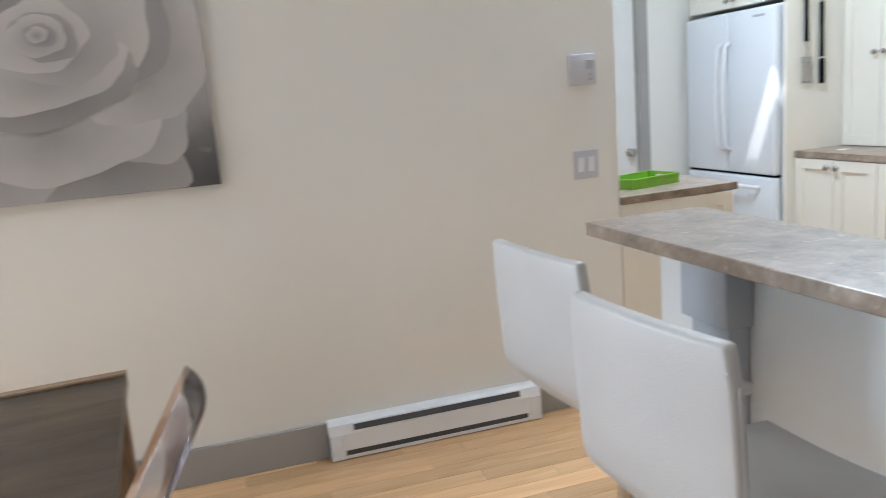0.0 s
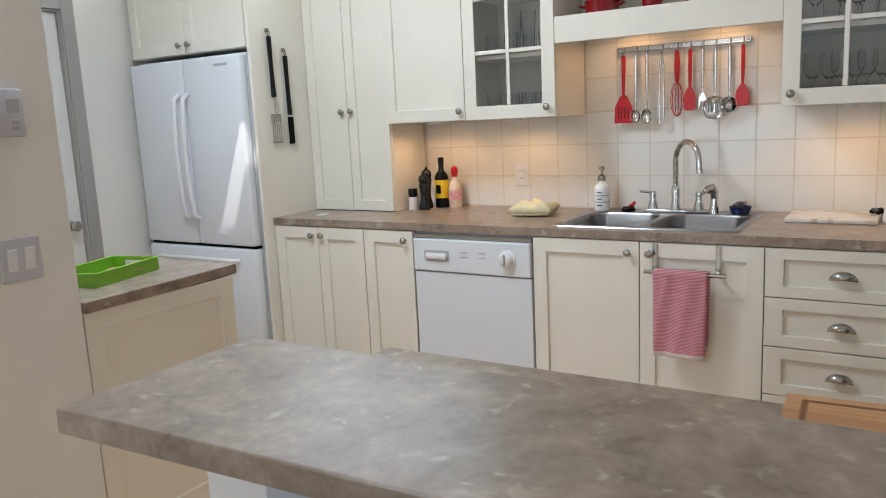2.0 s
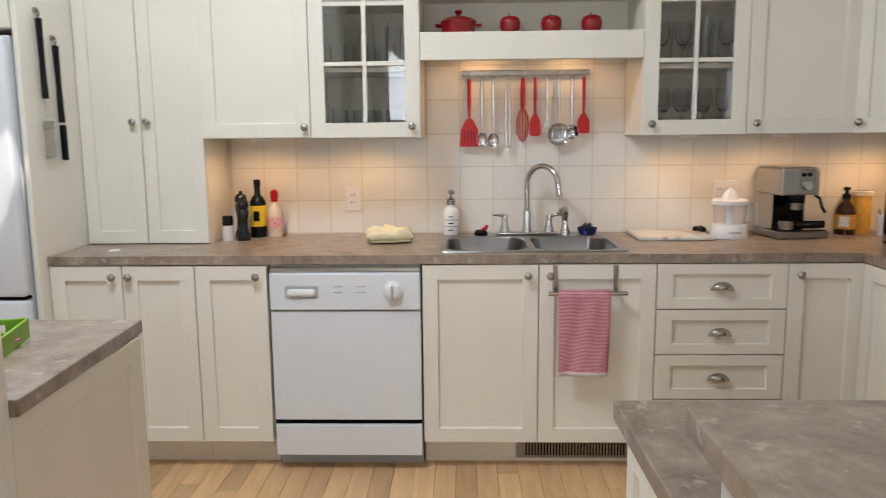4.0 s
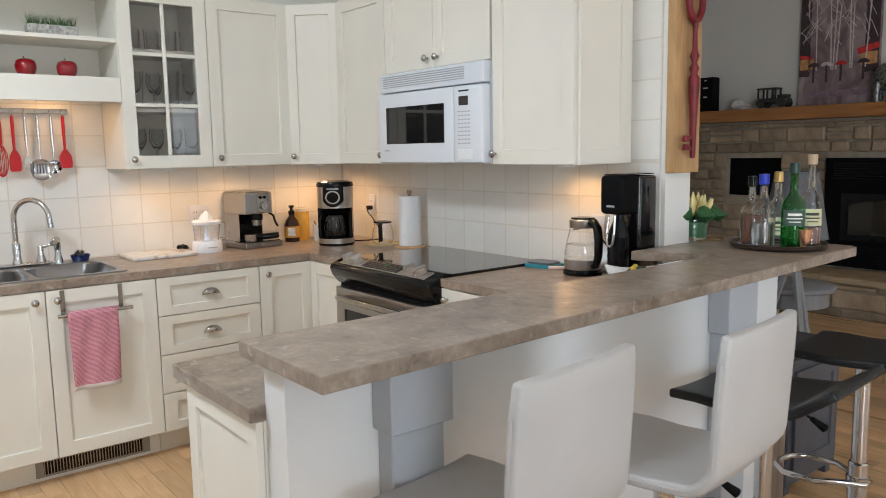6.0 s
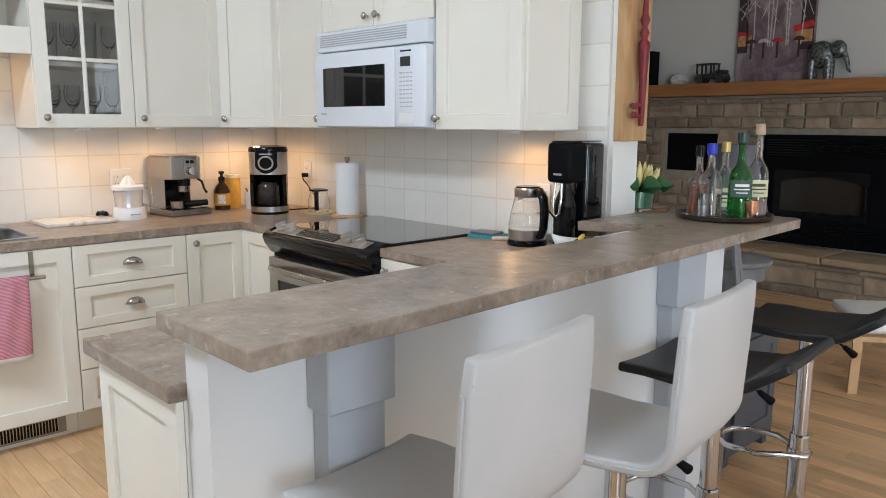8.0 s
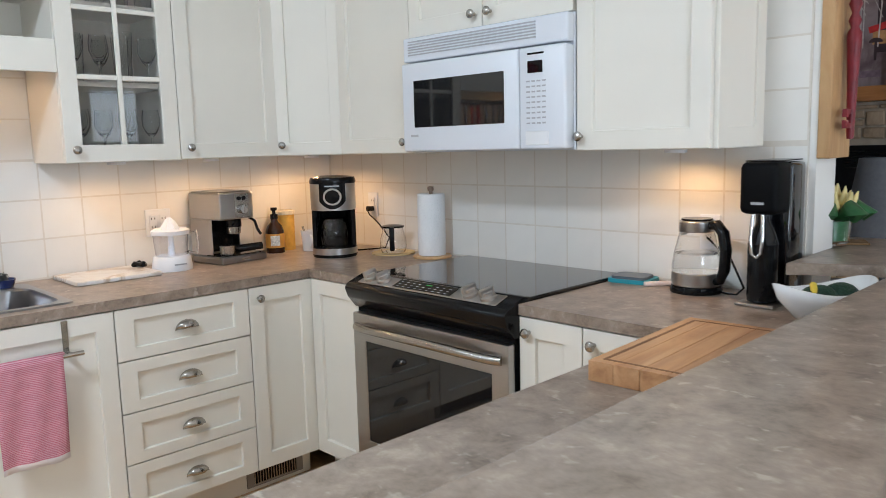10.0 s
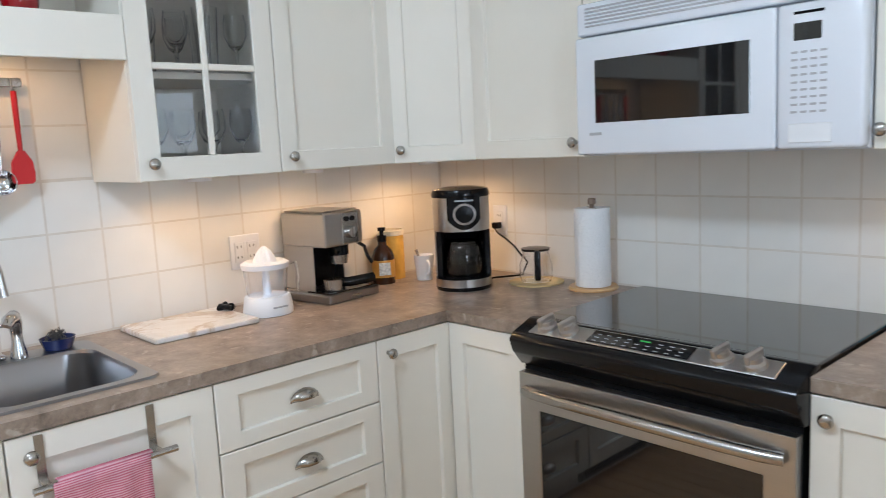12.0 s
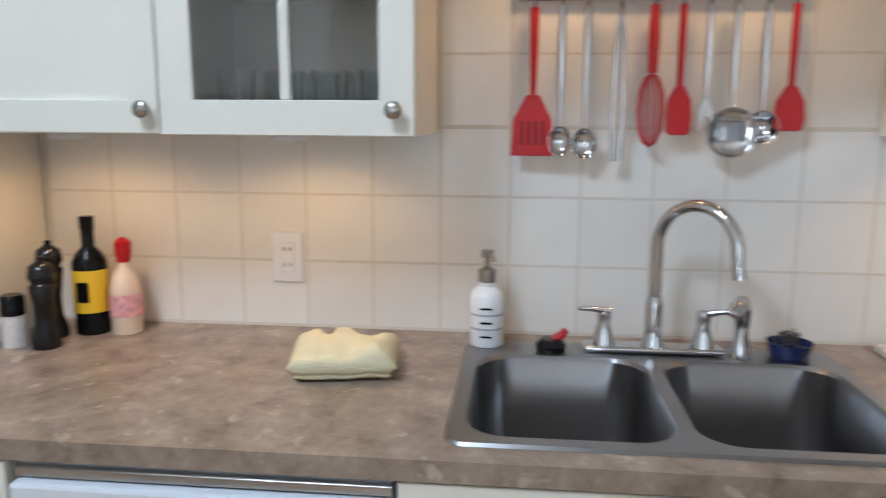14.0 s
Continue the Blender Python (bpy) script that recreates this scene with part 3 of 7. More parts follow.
for r in range(3):
    for c in range(9):
        if not (r == 0 and 3 < c < 6):
            part("key", shift(boxed(0.25 + c * 0.029, 0.262 + c * 0.029, -0.021 + (2 - r) * 0.014, -0.018 + (2 - r) * 0.014, 0.0053, 0.0056), slope), GREYPLASTIC, con)
for x in (0.095, 0.165, 0.585, 0.66):
    bm = lathe([(0, 0.003), (0.027, 0.003), (0.026, 0.012), (0.019, 0.016), (0.017, 0.026), (0, 0.026)], 24)
    box(bm, -0.0065, 0.0065, -0.026, 0.026, 0.014, 0.040, 0.004)
    part("knob", shift(bm, slope @ Matrix.Translation((x, 0, 0)) @ Matrix.Rotation(radians(-20), 4, "Z")), STEEL, con, "steel stove knob", smooth=35)
bm = ring_bm(0.006, 0.758, 0.20, 0.755, 0.069, 0.069, 0.075, 0.10, -0.030, 0.0)
od = part("oven_door", bm, STEEL, st, "brushed steel oven door")
part("window", boxed(0.075, 0.689, -0.026, -0.004, 0.275, 0.655, 0.0), BLACKGLASS, od, "dark oven window")
bm = tube([(0.03 + 0.704 * i / 20, -0.034 - 0.040 * math.sin(math.pi * i / 20) ** 0.6, 0.705 + 0.012 * math.sin(math.pi * i / 20)) for i in range(21)], 0.0155, 10)
part("handle", bm, NICKEL, od, "bowed steel handle", smooth=50)
part("drawer", boxed(0.006, 0.758, -0.024, 0.0, 0.05, 0.19, 0.004, 2), STEEL, st, "steel storage drawer")

# ---- over-the-range microwave ----
mw = thing("microwave", "white over-the-range microwave with a dark window", "microwave", (3.700, 1.40, 1.362), S)
MW_W, MW_H = 0.753, 0.425
part("body", boxed(0.0, MW_W, 0.02, 0.355, 0.0, MW_H - 0.002, 0.004), WHITEENAMEL, mw)
bm = boxed(0.0, MW_W, -0.018, 0.02, MW_H - 0.092, MW_H - 0.004, 0.007, 2)
vent = part("vent_hood", bm, WHITEENAMEL, mw)
for k in range(6):
    part("slat", boxed(0.03, 0.63, -0.0205, -0.0175, MW_H - 0.083 + k * 0.0095 + 0.013, MW_H - 0.0785 + k * 0.0095 + 0.013), GREYPLASTIC, vent)
md = part("door", boxed(0.0, 0.565, -0.030, 0.02, 0.004, MW_H - 0.098, 0.008, 3), WHITEENAMEL, mw, smooth=40)
part("window", boxed(0.066, 0.505, -0.0318, -0.029, 0.092, 0.262, 0.001), BLACKGLASS, md, "dark tinted window")
part("logo", boxed(0.045, 0.085, -0.0312, -0.030, 0.058, 0.066), GREYPLASTIC, md, "small grey logo bar")
cp = part("control_panel", boxed(0.567, MW_W, -0.030, 0.02, 0.004, MW_H - 0.098, 0.010, 3), WHITEENAMEL, mw, smooth=40)
part("display", boxed(0.605, 0.665, -0.0318, -0.029, 0.245, 0.283, 0.001), BLACKGLASS, cp)
part("logo", boxed(0.605, 0.67, -0.0312, -0.030, 0.302, 0.308), BLACKMATTE, cp, "dark logo bar")
for r in range(9):
    for c in range(4):
        part("key", boxed(0.600 + c * 0.021, 0.614 + c * 0.021, -0.0312, -0.0295, 0.085 + r * 0.0165, 0.090 + r * 0.0165), GREYPLASTIC, cp)
part("open_button", boxed(0.595, 0.69, -0.0325, -0.029, 0.018, 0.062, 0.002), WHITEPLASTIC, cp)

# ---- fridge, its surround and the larder ----
fr = thing("fridge", "white french-door fridge with a bottom freezer drawer", "fridge", (3.93, 5.665, ZF), W)
part("body", boxed(0.01, 0.83, 0.06, 0.74, 0.03, 1.715, 0.006), WHITEENAMEL, fr)
for x0, x1 in ((0.002, 0.419), (0.423, 0.838)):
    d = part("door", boxed(x0, x1, 0.0, 0.056, 0.742, 1.705, 0.014, 3), WHITEENAMEL, fr, smooth=40)
    hx = 0.388 if x0 < 0.1 else 0.455
    bm = tube([(hx, -0.004, 0.88)] + [(hx, -0.040 - 0.016 * math.sin(math.pi * i / 12), 0.905 + 0.60 * i / 12) for i in range(13)] + [(hx, -0.004, 1.53)], 0.0115, 10)
    part("handle", bm, WHITEPLASTIC, d, "long white bowed handle", smooth=50)
    if x0 > 0.1:
        part("logo", boxed(0.66, 0.76, -0.001, 0.002, 1.655, 1.668), GREYPLASTIC, d, "grey logo bar")
d = part("freezer_drawer", boxed(0.002, 0.838, 0.0, 0.056, 0.06, 0.728, 0.014, 3), WHITEENAMEL, fr, smooth=40)
bm = tube([(0.12, -0.004, 0.665), (0.14, -0.044, 0.672), (0.42, -0.054, 0.674), (0.70, -0.044, 0.672), (0.72, -0.004, 0.665)], 0.0115, 10)
part("handle", bm, WHITEPLASTIC, d, "white bowed handle", smooth=50)
# no hinge: black strip that darkens the gap as shade would
part("gap_shade_strip", boxed(0.01, 0.83, 0.02, 0.06, 0.730, 0.740), BLACKMATTE, fr, "dark strip for the shade in the gap above the drawer")
tagged(part("gable_panel", boxed(3.985, XS, 4.797, 4.817, ZF, 2.2, 0.002), CREAM), "tall cream panel beside the fridge", "panel")
wall_cabinet((4.0, 5.69, 1.768), W, 0.870, 2.2 - 1.768, [("door", 0, 0, 0.435, 0.432, 0.40), ("door", 0.435, 0, 0.435, 0.432, 0.47)], "cream shaker cabinet above the fridge", depth=0.68)
tw = thing("larder_cabinet", "tall cream larder cabinet standing on the worktop", "cabinet", (4.40, 4.795, ZT + 0.001), W)
part("body", boxed(0.0, 0.530, 0.001, 0.295, 0.0, 2.2 - ZT), CREAM, tw)
for k in range(2):
    d = part("door", door_bm(0.265, 2.2 - ZT, x=0.265 * k, stile=0.055), CREAM, tw)
    knob(d, 0.235 if k == 0 else 0.297, 0.52)

# ---- open shelf over the sink ----
sh = thing("open_shelf", "cream open shelf unit with a deep valence over the sink", "shelf", (XU, 3.343, 1.67), W)
part("valence", boxed(0.0, 0.913, -0.018, 0.0, 0.0, 0.112, 0.002), CREAM, sh)
part("bottom_board", boxed(0.0, 0.913, 0.0, 0.325, 0.092, 0.110), CREAM, sh)
part("shelf_board", boxed(0.0, 0.913, 0.01, 0.325, 0.276, 0.294, 0.001), CREAM, sh)
part("top_board", boxed(0.0, 0.913, 0.0, 0.325, 0.512, 0.53), CREAM, sh)
part("back_panel", boxed(0.0, 0.913, 0.317, 0.325, 0.110, 0.512), CREAM, sh)

# ---- peninsula by the passage ----
nk = thing("base_cabinet", "cream shaker cabinet at the end of the dining wall", "cabinet", (2.445, 4.0, ZF), 0, "base cabinets")
part("body", boxed(0.0, 0.565, 0.001, 0.36, 0.0, HB - 0.001), CREAM, nk)
part("end_panel", door_bm(0.565, HB - 0.10, t=0.015, z=0.10), CREAM, nk)
part("plinth", boxed(0.0, 0.565, -0.02, 0.0, 0.0, 0.10, 0.002), GREYTRIM, nk, "grey plinth board")
worktop("worktop", [(2.443, 3.965), (3.035, 3.99), (3.035, 4.385), (2.443, 4.385)], ZT, "grey-brown stone-pattern worktop at the passage")
GREEN = mat("green_plastic", (0.20, 0.42, 0.03), 0.4, vary=0.05)
tr = thing("tray", "lime green plastic storage tray on the worktop", "tray", (2.70, 4.24, ZT + 0.0005), 14)
tr.scale = (0.95, 0.9, 0.72)
bm = bmesh.new()
for x0, x1, y0, y1, z0, z1 in ((-0.15, 0.15, -0.10, 0.10, 0.0, 0.004), (-0.155, -0.150, -0.105, 0.105, 0.0, 0.06), (-0.15, 0.15, 0.100, 0.105, 0.0, 0.06),
                               (-0.15, 0.15, -0.105, -0.100, 0.0, 0.06)):
    box(bm, x0, x1, y0, y1, z0, z1)
for y0, y1, z0, z1 in ((-0.105, -0.05, 0.0, 0.06), (0.05, 0.105, 0.0, 0.06), (-0.05, 0.05, 0.0, 0.018), (-0.05, 0.05, 0.045, 0.06)):
    box(bm, 0.150, 0.155, y0, y1, z0, z1)
bmesh.ops.remove_doubles(bm, verts=bm.verts, dist=1e-5)
part("basket", bm, GREEN, tr)
part("rim", shift(tube([(-0.153, -0.103, 0.06), (0.153, -0.103, 0.06), (0.153, 0.103, 0.06), (-0.153, 0.103, 0.06), (-0.153, -0.103, 0.06)], 0.005, 6), Matrix()), GREEN, tr)
for k, c in enumerate(((0.25, 0.45, 0.7), (0.75, 0.72, 0.7), (0.6, 0.15, 0.3))):
    card = tagged(part("paper", shift(boxed(-0.06, 0.06, -0.04, 0.04, 0, 0.002), Matrix.Translation((2.70 + 0.03 * k, 4.22, ZT + 0.0065 + 0.006 * k)) @ pose(0, 0, 0, 0, 0, 20 + 25 * k)), mat("paper_%d" % k, c, 0.6)), "printed leaflet lying in the green tray", "paper", "leaflets in the tray")

# ---- passage door ----
dr = thing("door_1", "white panel door in a grey painted frame", "door", ((DX0 + DX1) / 2, YB, ZF), kind="structure")
dwid = (DX1 - DX0) / 2
part("leaf", boxed(-dwid + 0.012, dwid - 0.012, 0.02, 0.06, 0.008, DZ - ZF - 0.012, 0.003), WHITEPAINT, dr)
bm = bmesh.new()
for x0, x1, z0, z1 in ((-dwid - 0.07, -dwid, 0, DZ - ZF + 0.07), (dwid, dwid + 0.07, 0, DZ - ZF + 0.07), (-dwid, dwid, DZ - ZF, DZ - ZF + 0.07)):
    box(bm, x0, x1, -0.016, -0.001, z0, z1, 0.002)
for x0, x1, z0, z1 in ((-dwid, -dwid + 0.011, 0, DZ - ZF), (dwid - 0.011, dwid, 0, DZ - ZF), (-dwid + 0.011, dwid - 0.011, DZ - ZF - 0.011, DZ - ZF)):
    box(bm, x0, x1, 0.0, 0.13, z0, z1)
part("door_frame", bm, GREYTRIM, dr, "grey door casing")
bm = lathe([(0, 0), (0.028, 0), (0.026, 0.006), (0.010, 0.012), (0.010, 0.030), (0.024, 0.040), (0.027, 0.052), (0.020, 0.062), (0, 0.065)], 20)
part("door_knob", shift(bm, Matrix.Translation((dwid - 0.075, 0.02, 0.88)) @ Matrix.Rotation(radians(90), 4, "X")), NICKEL, dr, smooth=45)

# ---- sink and tap ----
sk = thing("sink", "double-bowl stainless steel drop-in sink", "sink", (0, 0, 0))
bm = bmesh.new()
X0, X1, Y0, Y1 = 4.10, 4.625, 2.525, 3.265
bowls = [(4.126, 4.53, 2.550, 2.882), (4.126, 4.53, 2.908, 3.240)]


def rounded(x0, x1, y0, y1, r, n=5):
    pts = []
    for cx, cy, a0 in ((x1 - r, y1 - r, 0), (x0 + r, y1 - r, 90), (x0 + r, y0 + r, 180), (x1 - r, y0 + r, 270)):
        for i in range(n + 1):
            a = radians(a0 + 90 * i / n)
            pts.append((cx + r * math.cos(a), cy + r * math.sin(a)))
    return pts


rim = [bm.verts.new((x, y, ZT + 0.006)) for x, y in rounded(X0, X1, Y0, Y1, 0.03)]
low = [bm.verts.new((x, y, ZT + 0.0005)) for x, y in rounded(X0 - 0.004, X1 + 0.004, Y0 - 0.004, Y1 + 0.004, 0.034)]
edges = [bm.edges.new((rim[i], rim[(i + 1) % len(rim)])) for i in range(len(rim))]
for i in range(len(rim)):
    bm.faces.new((low[i], low[(i + 1) % len(low)], rim[(i + 1) % len(rim)], rim[i]))
for x0, x1, y0, y1 in bowls:
    loops = []
    for inset, z in ((0, ZT + 0.006), (0.006, ZT - 0.002), (0.014, ZT - 0.17), (0.045, ZT - 0.20)):
        loops.append([bm.verts.new((x, y, z)) for x, y in rounded(x0 + inset, x1 - inset, y0 + inset, y1 - inset, 0.07 - inset * 0.4)])
    n = len(loops[0])
    for i in range(n):
        edges.append(bm.edges.new((loops[0][i], loops[0][(i + 1) % n])))
    for a, b in zip(loops, loops[1:]):
        for i in range(n):
            bm.faces.new((a[i], b[i], b[(i + 1) % n], a[(i + 1) % n]))
    bm.faces.new(loops[-1])
bmesh.ops.triangle_fill(bm, use_beauty=True, edges=edges)
part("basin", bm, SINKSTEEL, sk, smooth=35)
for x0, x1, y0, y1 in bowls:
    part("drain", lathe([(0, ZT - 0.1995), (0.03, ZT - 0.1995), (0.043, ZT - 0.196), (0.045, ZT - 0.1995)], 20, (x0 + x1) / 2, (y0 + y1) / 2), CHROME, sk, smooth=True)

fa = thing("tap", "chrome gooseneck kitchen tap with two lever handles", "tap", (4.585, 2.882, ZT + 0.0065), W)
part("base_plate", boxed(-0.14, 0.14, -0.026, 0.026, 0.0, 0.014, 0.006, 3), CHROME, fa, smooth=40)
bm = lathe([(0.024, 0.012), (0.020, 0.03), (0.017, 0.045), (0.019, 0.10), (0.016, 0.112), (0.0135, 0.118)], 18)
part("spout_base", bm, CHROME, fa, smooth=50)
pts = [(0, 0, 0.11), (0, 0, 0.20)] + [(0.0, -0.085 + 0.085 * math.cos(radians(a)), 0.225 + 0.085 * math.sin(radians(a))) for a in range(0, 181, 12)]
pts += [(0, -0.172, 0.205), (0, -0.176, 0.18)]
sw = Matrix.Rotation(radians(48), 4, "Z")
part("spout", shift(tube(pts, 0.0125, 14), sw), CHROME, fa, smooth=60)
for s in (-1, 1):
    bm = lathe([(0.024, 0.012), (0.021, 0.03), (0.013, 0.055), (0.015, 0.075), (0.013, 0.088), (0, 0.09)], 16, s * 0.10, 0)
    tube([(s * 0.10 + 0.012, -0.004, 0.084), (s * 0.10 - 0.03 * (1 if s < 0 else -1), -0.012, 0.09), (s * 0.10 + s * 0.055, -0.02, 0.092)], [0.008, 0.006, 0.005], 8, bm)
    part("lever_handle", bm, CHROME, fa, smooth=50)
sp = thing("tap_sprayer", "chrome pull-out side sprayer on the sink", "tap", (4.562, 2.713, ZT + 0.0065), W)
bm = lathe([(0.022, 0.0), (0.020, 0.02), (0.015, 0.04), (0.014, 0.08)], 16)
tube([(0, 0, 0.06), (0, 0.0, 0.095), (-0.006, -0.012, 0.112), (-0.02, -0.03, 0.108), (-0.028, -0.036, 0.095)], [0.014, 0.018, 0.019, 0.017, 0.014], 12, bm)
part("spray_head", bm, CHROME, sp, smooth=60)

# ---- under-cabinet lights ----
BULB = glow_mat("warm_bulb", (1.0, 0.62, 0.30), 12)
for k, (x, y, z, e) in enumerate(((4.47, 4.05, ZU0, 2.0), (4.47, 3.60, ZU0, 2.0), (4.56, 3.08, 1.758, 1.4), (4.56, 2.70, 1.758, 1.4), (4.47, 2.21, ZU0, 1.7), (4.47, 1.82, ZU0, 2.0),
                                (4.45, 1.33, ZU0, 3.4), (2.70, 1.20, ZU0, 1.9))):
    pk = thing("puck_light", "small warm puck light under the wall cabinets", "lamp", (x, y, z - 0.0005), group="under-cabinet lights")
    part("housing", lathe([(0, -0.002), (0.034, -0.002), (0.034, -0.012), (0.027, -0.012), (0.025, -0.005), (0, -0.005)], 20), WHITEPLASTIC, pk)
    part("bulb", lathe([(0, -0.0055), (0.022, -0.0055), (0.022, -0.008), (0, -0.009)], 16), BULB, pk)
    lamp("puck_lamp", "SPOT", look((x, y, z - 0.016), (x + 0.02, y, 0)), e * 1.7, (1.0, 0.58, 0.26), 0.02, spot=168, blend=0.5)

# ---- dining wall ----
bb = structure("baseboard", boxed(-1.5, 1.116, YN - 0.016, YN, ZF, ZF + 0.145, 0.002), GREYTRIM, "tall grey painted baseboard", "baseboard")
structure("baseboard", boxed(2.007, 2.44, YN - 0.016, YN, ZF, ZF + 0.145, 0.002), GREYTRIM, "tall grey painted baseboard", "baseboard")
# dark grey for uncut heater slots, their inner shade put into the colour
SLOTSHADE = mat("slot_shade_grey", (0.07, 0.07, 0.075), 0.5, vary=0.08)
ht = thing("baseboard_heater", "white electric baseboard heater on the dining wall", "heater", (1.118, YN, ZF), 0)
ht.scale = (0.98, 1.0, 1.05)
prof = [(0.0, 0.004), (-0.062, 0.004), (-0.062, 0.100), (-0.050, 0.135), (-0.03, 0.145), (0.0, 0.145)]
bm = bmesh.new()
a = [bm.verts.new((0.0, y, z)) for y, z in prof]
b = [bm.verts.new((0.905, y, z)) for y, z in prof]
bm.faces.new(a)
bm.faces.new(b[::-1])
for i in range(len(prof)):
    j = (i + 1) % len(prof)
    bm.faces.new((a[i], b[i], b[j], a[j]))
part("case", bm, WHITEPLASTIC, ht)
part("top_grille", shift(boxed(0.10, 0.81, -0.004, 0.0, 0.0, 0.022), Matrix.Translation((0, -0.0595, 0.110)) @ Matrix.Rotation(radians(-19), 4, "X")), SLOTSHADE, ht, "dark strip for the shade in the air outlet slot")
part("bottom_slot", boxed(0.06, 0.84, -0.0635, -0.061, 0.018, 0.036), SLOTSHADE, ht, "dark strip for the shade in the air inlet slot")
part("end_cap", boxed(0.0, 0.05, -0.0645, -0.001, 0.003, 0.102, 0.002), WHITEPLASTIC, ht)
part("end_cap", boxed(0.855, 0.905, -0.0645, -0.001, 0.003, 0.102, 0.002), WHITEPLASTIC, ht)
# white plastic in shade: the grey-lilac shade is put into the colour
PLATE = mat("shaded_white_plastic", (0.56, 0.56, 0.60), 0.4, vary=0.03)
th = thing("thermostat", "white wall thermostat with a small grey display", "thermostat", (2.228, YN, 1.382), 0)
part("case", boxed(0.0, 0.112, -0.028, -0.001, 0.0, 0.122, 0.005, 2), PLATE, th, smooth=40)
part("display", boxed(0.068, 0.100, -0.0295, -0.027, 0.062, 0.098, 0.001), GREYPLASTIC, th, "grey display")
for k in range(2):
    part("button", boxed(0.076, 0.094, -0.031, -0.027, 0.018 + k * 0.018, 0.028 + k * 0.018, 0.002), GREYPLASTIC, th)
part("logo", boxed(0.008, 0.03, -0.0288, -0.0275, 0.108, 0.112), GREYPLASTIC, th)
sw1 = thing("light_switch", "white double light switch plate", "switch", (2.234, YN, 1.006), 0)
part("plate", boxed(0.0, 0.110, -0.007, -0.001, 0.0, 0.116, 0.003, 2), PLATE, sw1)
for k in range(2):
    part("rocker", shift(boxed(0.018 + 0.046 * k, 0.046 + 0.046 * k, -0.004, 0.0, -0.03, 0.03, 0.002), Matrix.Translation((0, -0.007, 0.058)) @ Matrix.Rotation(radians(5), 4, "X")), WHITEPLASTIC, sw1)

# picture of a rose, in layered greys
PX0, PX1, PZ0, PZ1 = -0.40, 0.852, 1.147, 2.12
pic = thing("rose_picture", "large grey canvas picture of a white rose", "picture", (PX1, YN, PZ0), 0)


def painted(name, axis, stops, centre, wobble=0.25, scale=4.0):
    """Brushed paint that blends from one tone to another across its own shape."""
    m = ramp_mat(name, stops, 0.8, 3.0, 4, bump=0.05)
    t = m.node_tree
    ramp = [n for n in t.nodes if n.bl_idname == "ShaderNodeValToRGB"][0]
    co = t.nodes.new("ShaderNodeTexCoord")
    sub_ = t.nodes.new("ShaderNodeVectorMath")
    sub_.operation = "SUBTRACT"
    sub_.inputs[1].default_value = centre
    t.links.new(co.outputs["Generated"], sub_.inputs[0])
    mul = t.nodes.new("ShaderNodeVectorMath")
    mul.operation = "MULTIPLY"
    mul.inputs[1].default_value = axis
    t.links.new(sub_.outputs[0], mul.inputs[0])
    ln = t.nodes.new("ShaderNodeVectorMath")
    ln.operation = "LENGTH"
    t.links.new(mul.outputs[0], ln.inputs[0])
    nz = t.nodes.new("ShaderNodeTexNoise")
    nz.inputs["Scale"].default_value, nz.inputs["Detail"].default_value = scale, 3
    t.links.new(co.outputs["Object"], nz.inputs["Vector"])
    ad = t.nodes.new("ShaderNodeMath")
    ad.operation = "MULTIPLY_ADD"
    ad.inputs[1].default_value = wobble
    t.links.new(nz.outputs["Fac"], ad.inputs[0])
    t.links.new(ln.outputs["Value"], ad.inputs[2])
    t.links.new(ad.outputs[0], ramp.inputs["Fac"])
    return m


GREY = lambda v: (v, v * 0.955, v * 0.94)
CANVAS = painted("grey_canvas", (1.0, 0, 1.2), [(0.16, GREY(0.05)), (0.36, GREY(0.17)), (0.55, GREY(0.36)), (0.95, GREY(0.44))], (1.0, 0.5, 0.0), 0.35, 3.5)
part("canvas", boxed(PX0 - PX1, 0.0, -0.035, -0.002, 0.0, PZ1 - PZ0, 0.002), CANVAS, pic)
tones = [painted("petal_%d" % k, (1, 0, 1), [(0.12, GREY(a)), (0.42, GREY(a * 0.4 + b * 0.6)), (0.66, GREY(b))], (0.5, 0.5, 0.42), 0.22, 6.0)
         for k, (a, b) in enumerate(((0.15, 0.22), (0.20, 0.36), (0.26, 0.46), (0.30, 0.52), (0.34, 0.56)))]
rng = random.Random(4)


def petal(cx, cz, w, h, turn, layer, tone, curl=0.25):
    bm = bmesh.new()
    n = 56
    vs = []
    for i in range(n):
        a = 2 * math.pi * i / n
        u, v = math.cos(a), math.sin(a)
        r = 1 - 0.18 * max(0, v) * abs(u) + curl * 0.3 * math.sin(2 * a + turn) + 0.04 * math.sin(5 * a + layer) + 0.015 * math.sin(11 * a + 2 * layer)
        vs.append(bm.verts.new((w * u * r, 0, h * v * r)))
    f = bm.faces.new(vs)
    m = Matrix.Translation((cx, -0.0355 - 0.0006 * layer, cz)) @ Matrix.Rotation(turn, 4, "Y")
    bmesh.ops.transform(bm, matrix=m, verts=bm.verts)
    for v in bm.verts:
        v.co.x = min(max(v.co.x, PX0 - PX1), -0.001)
        v.co.z = min(max(v.co.z, 0.001), PZ1 - PZ0)
    return part("petal", bm, tones[tone], pic)


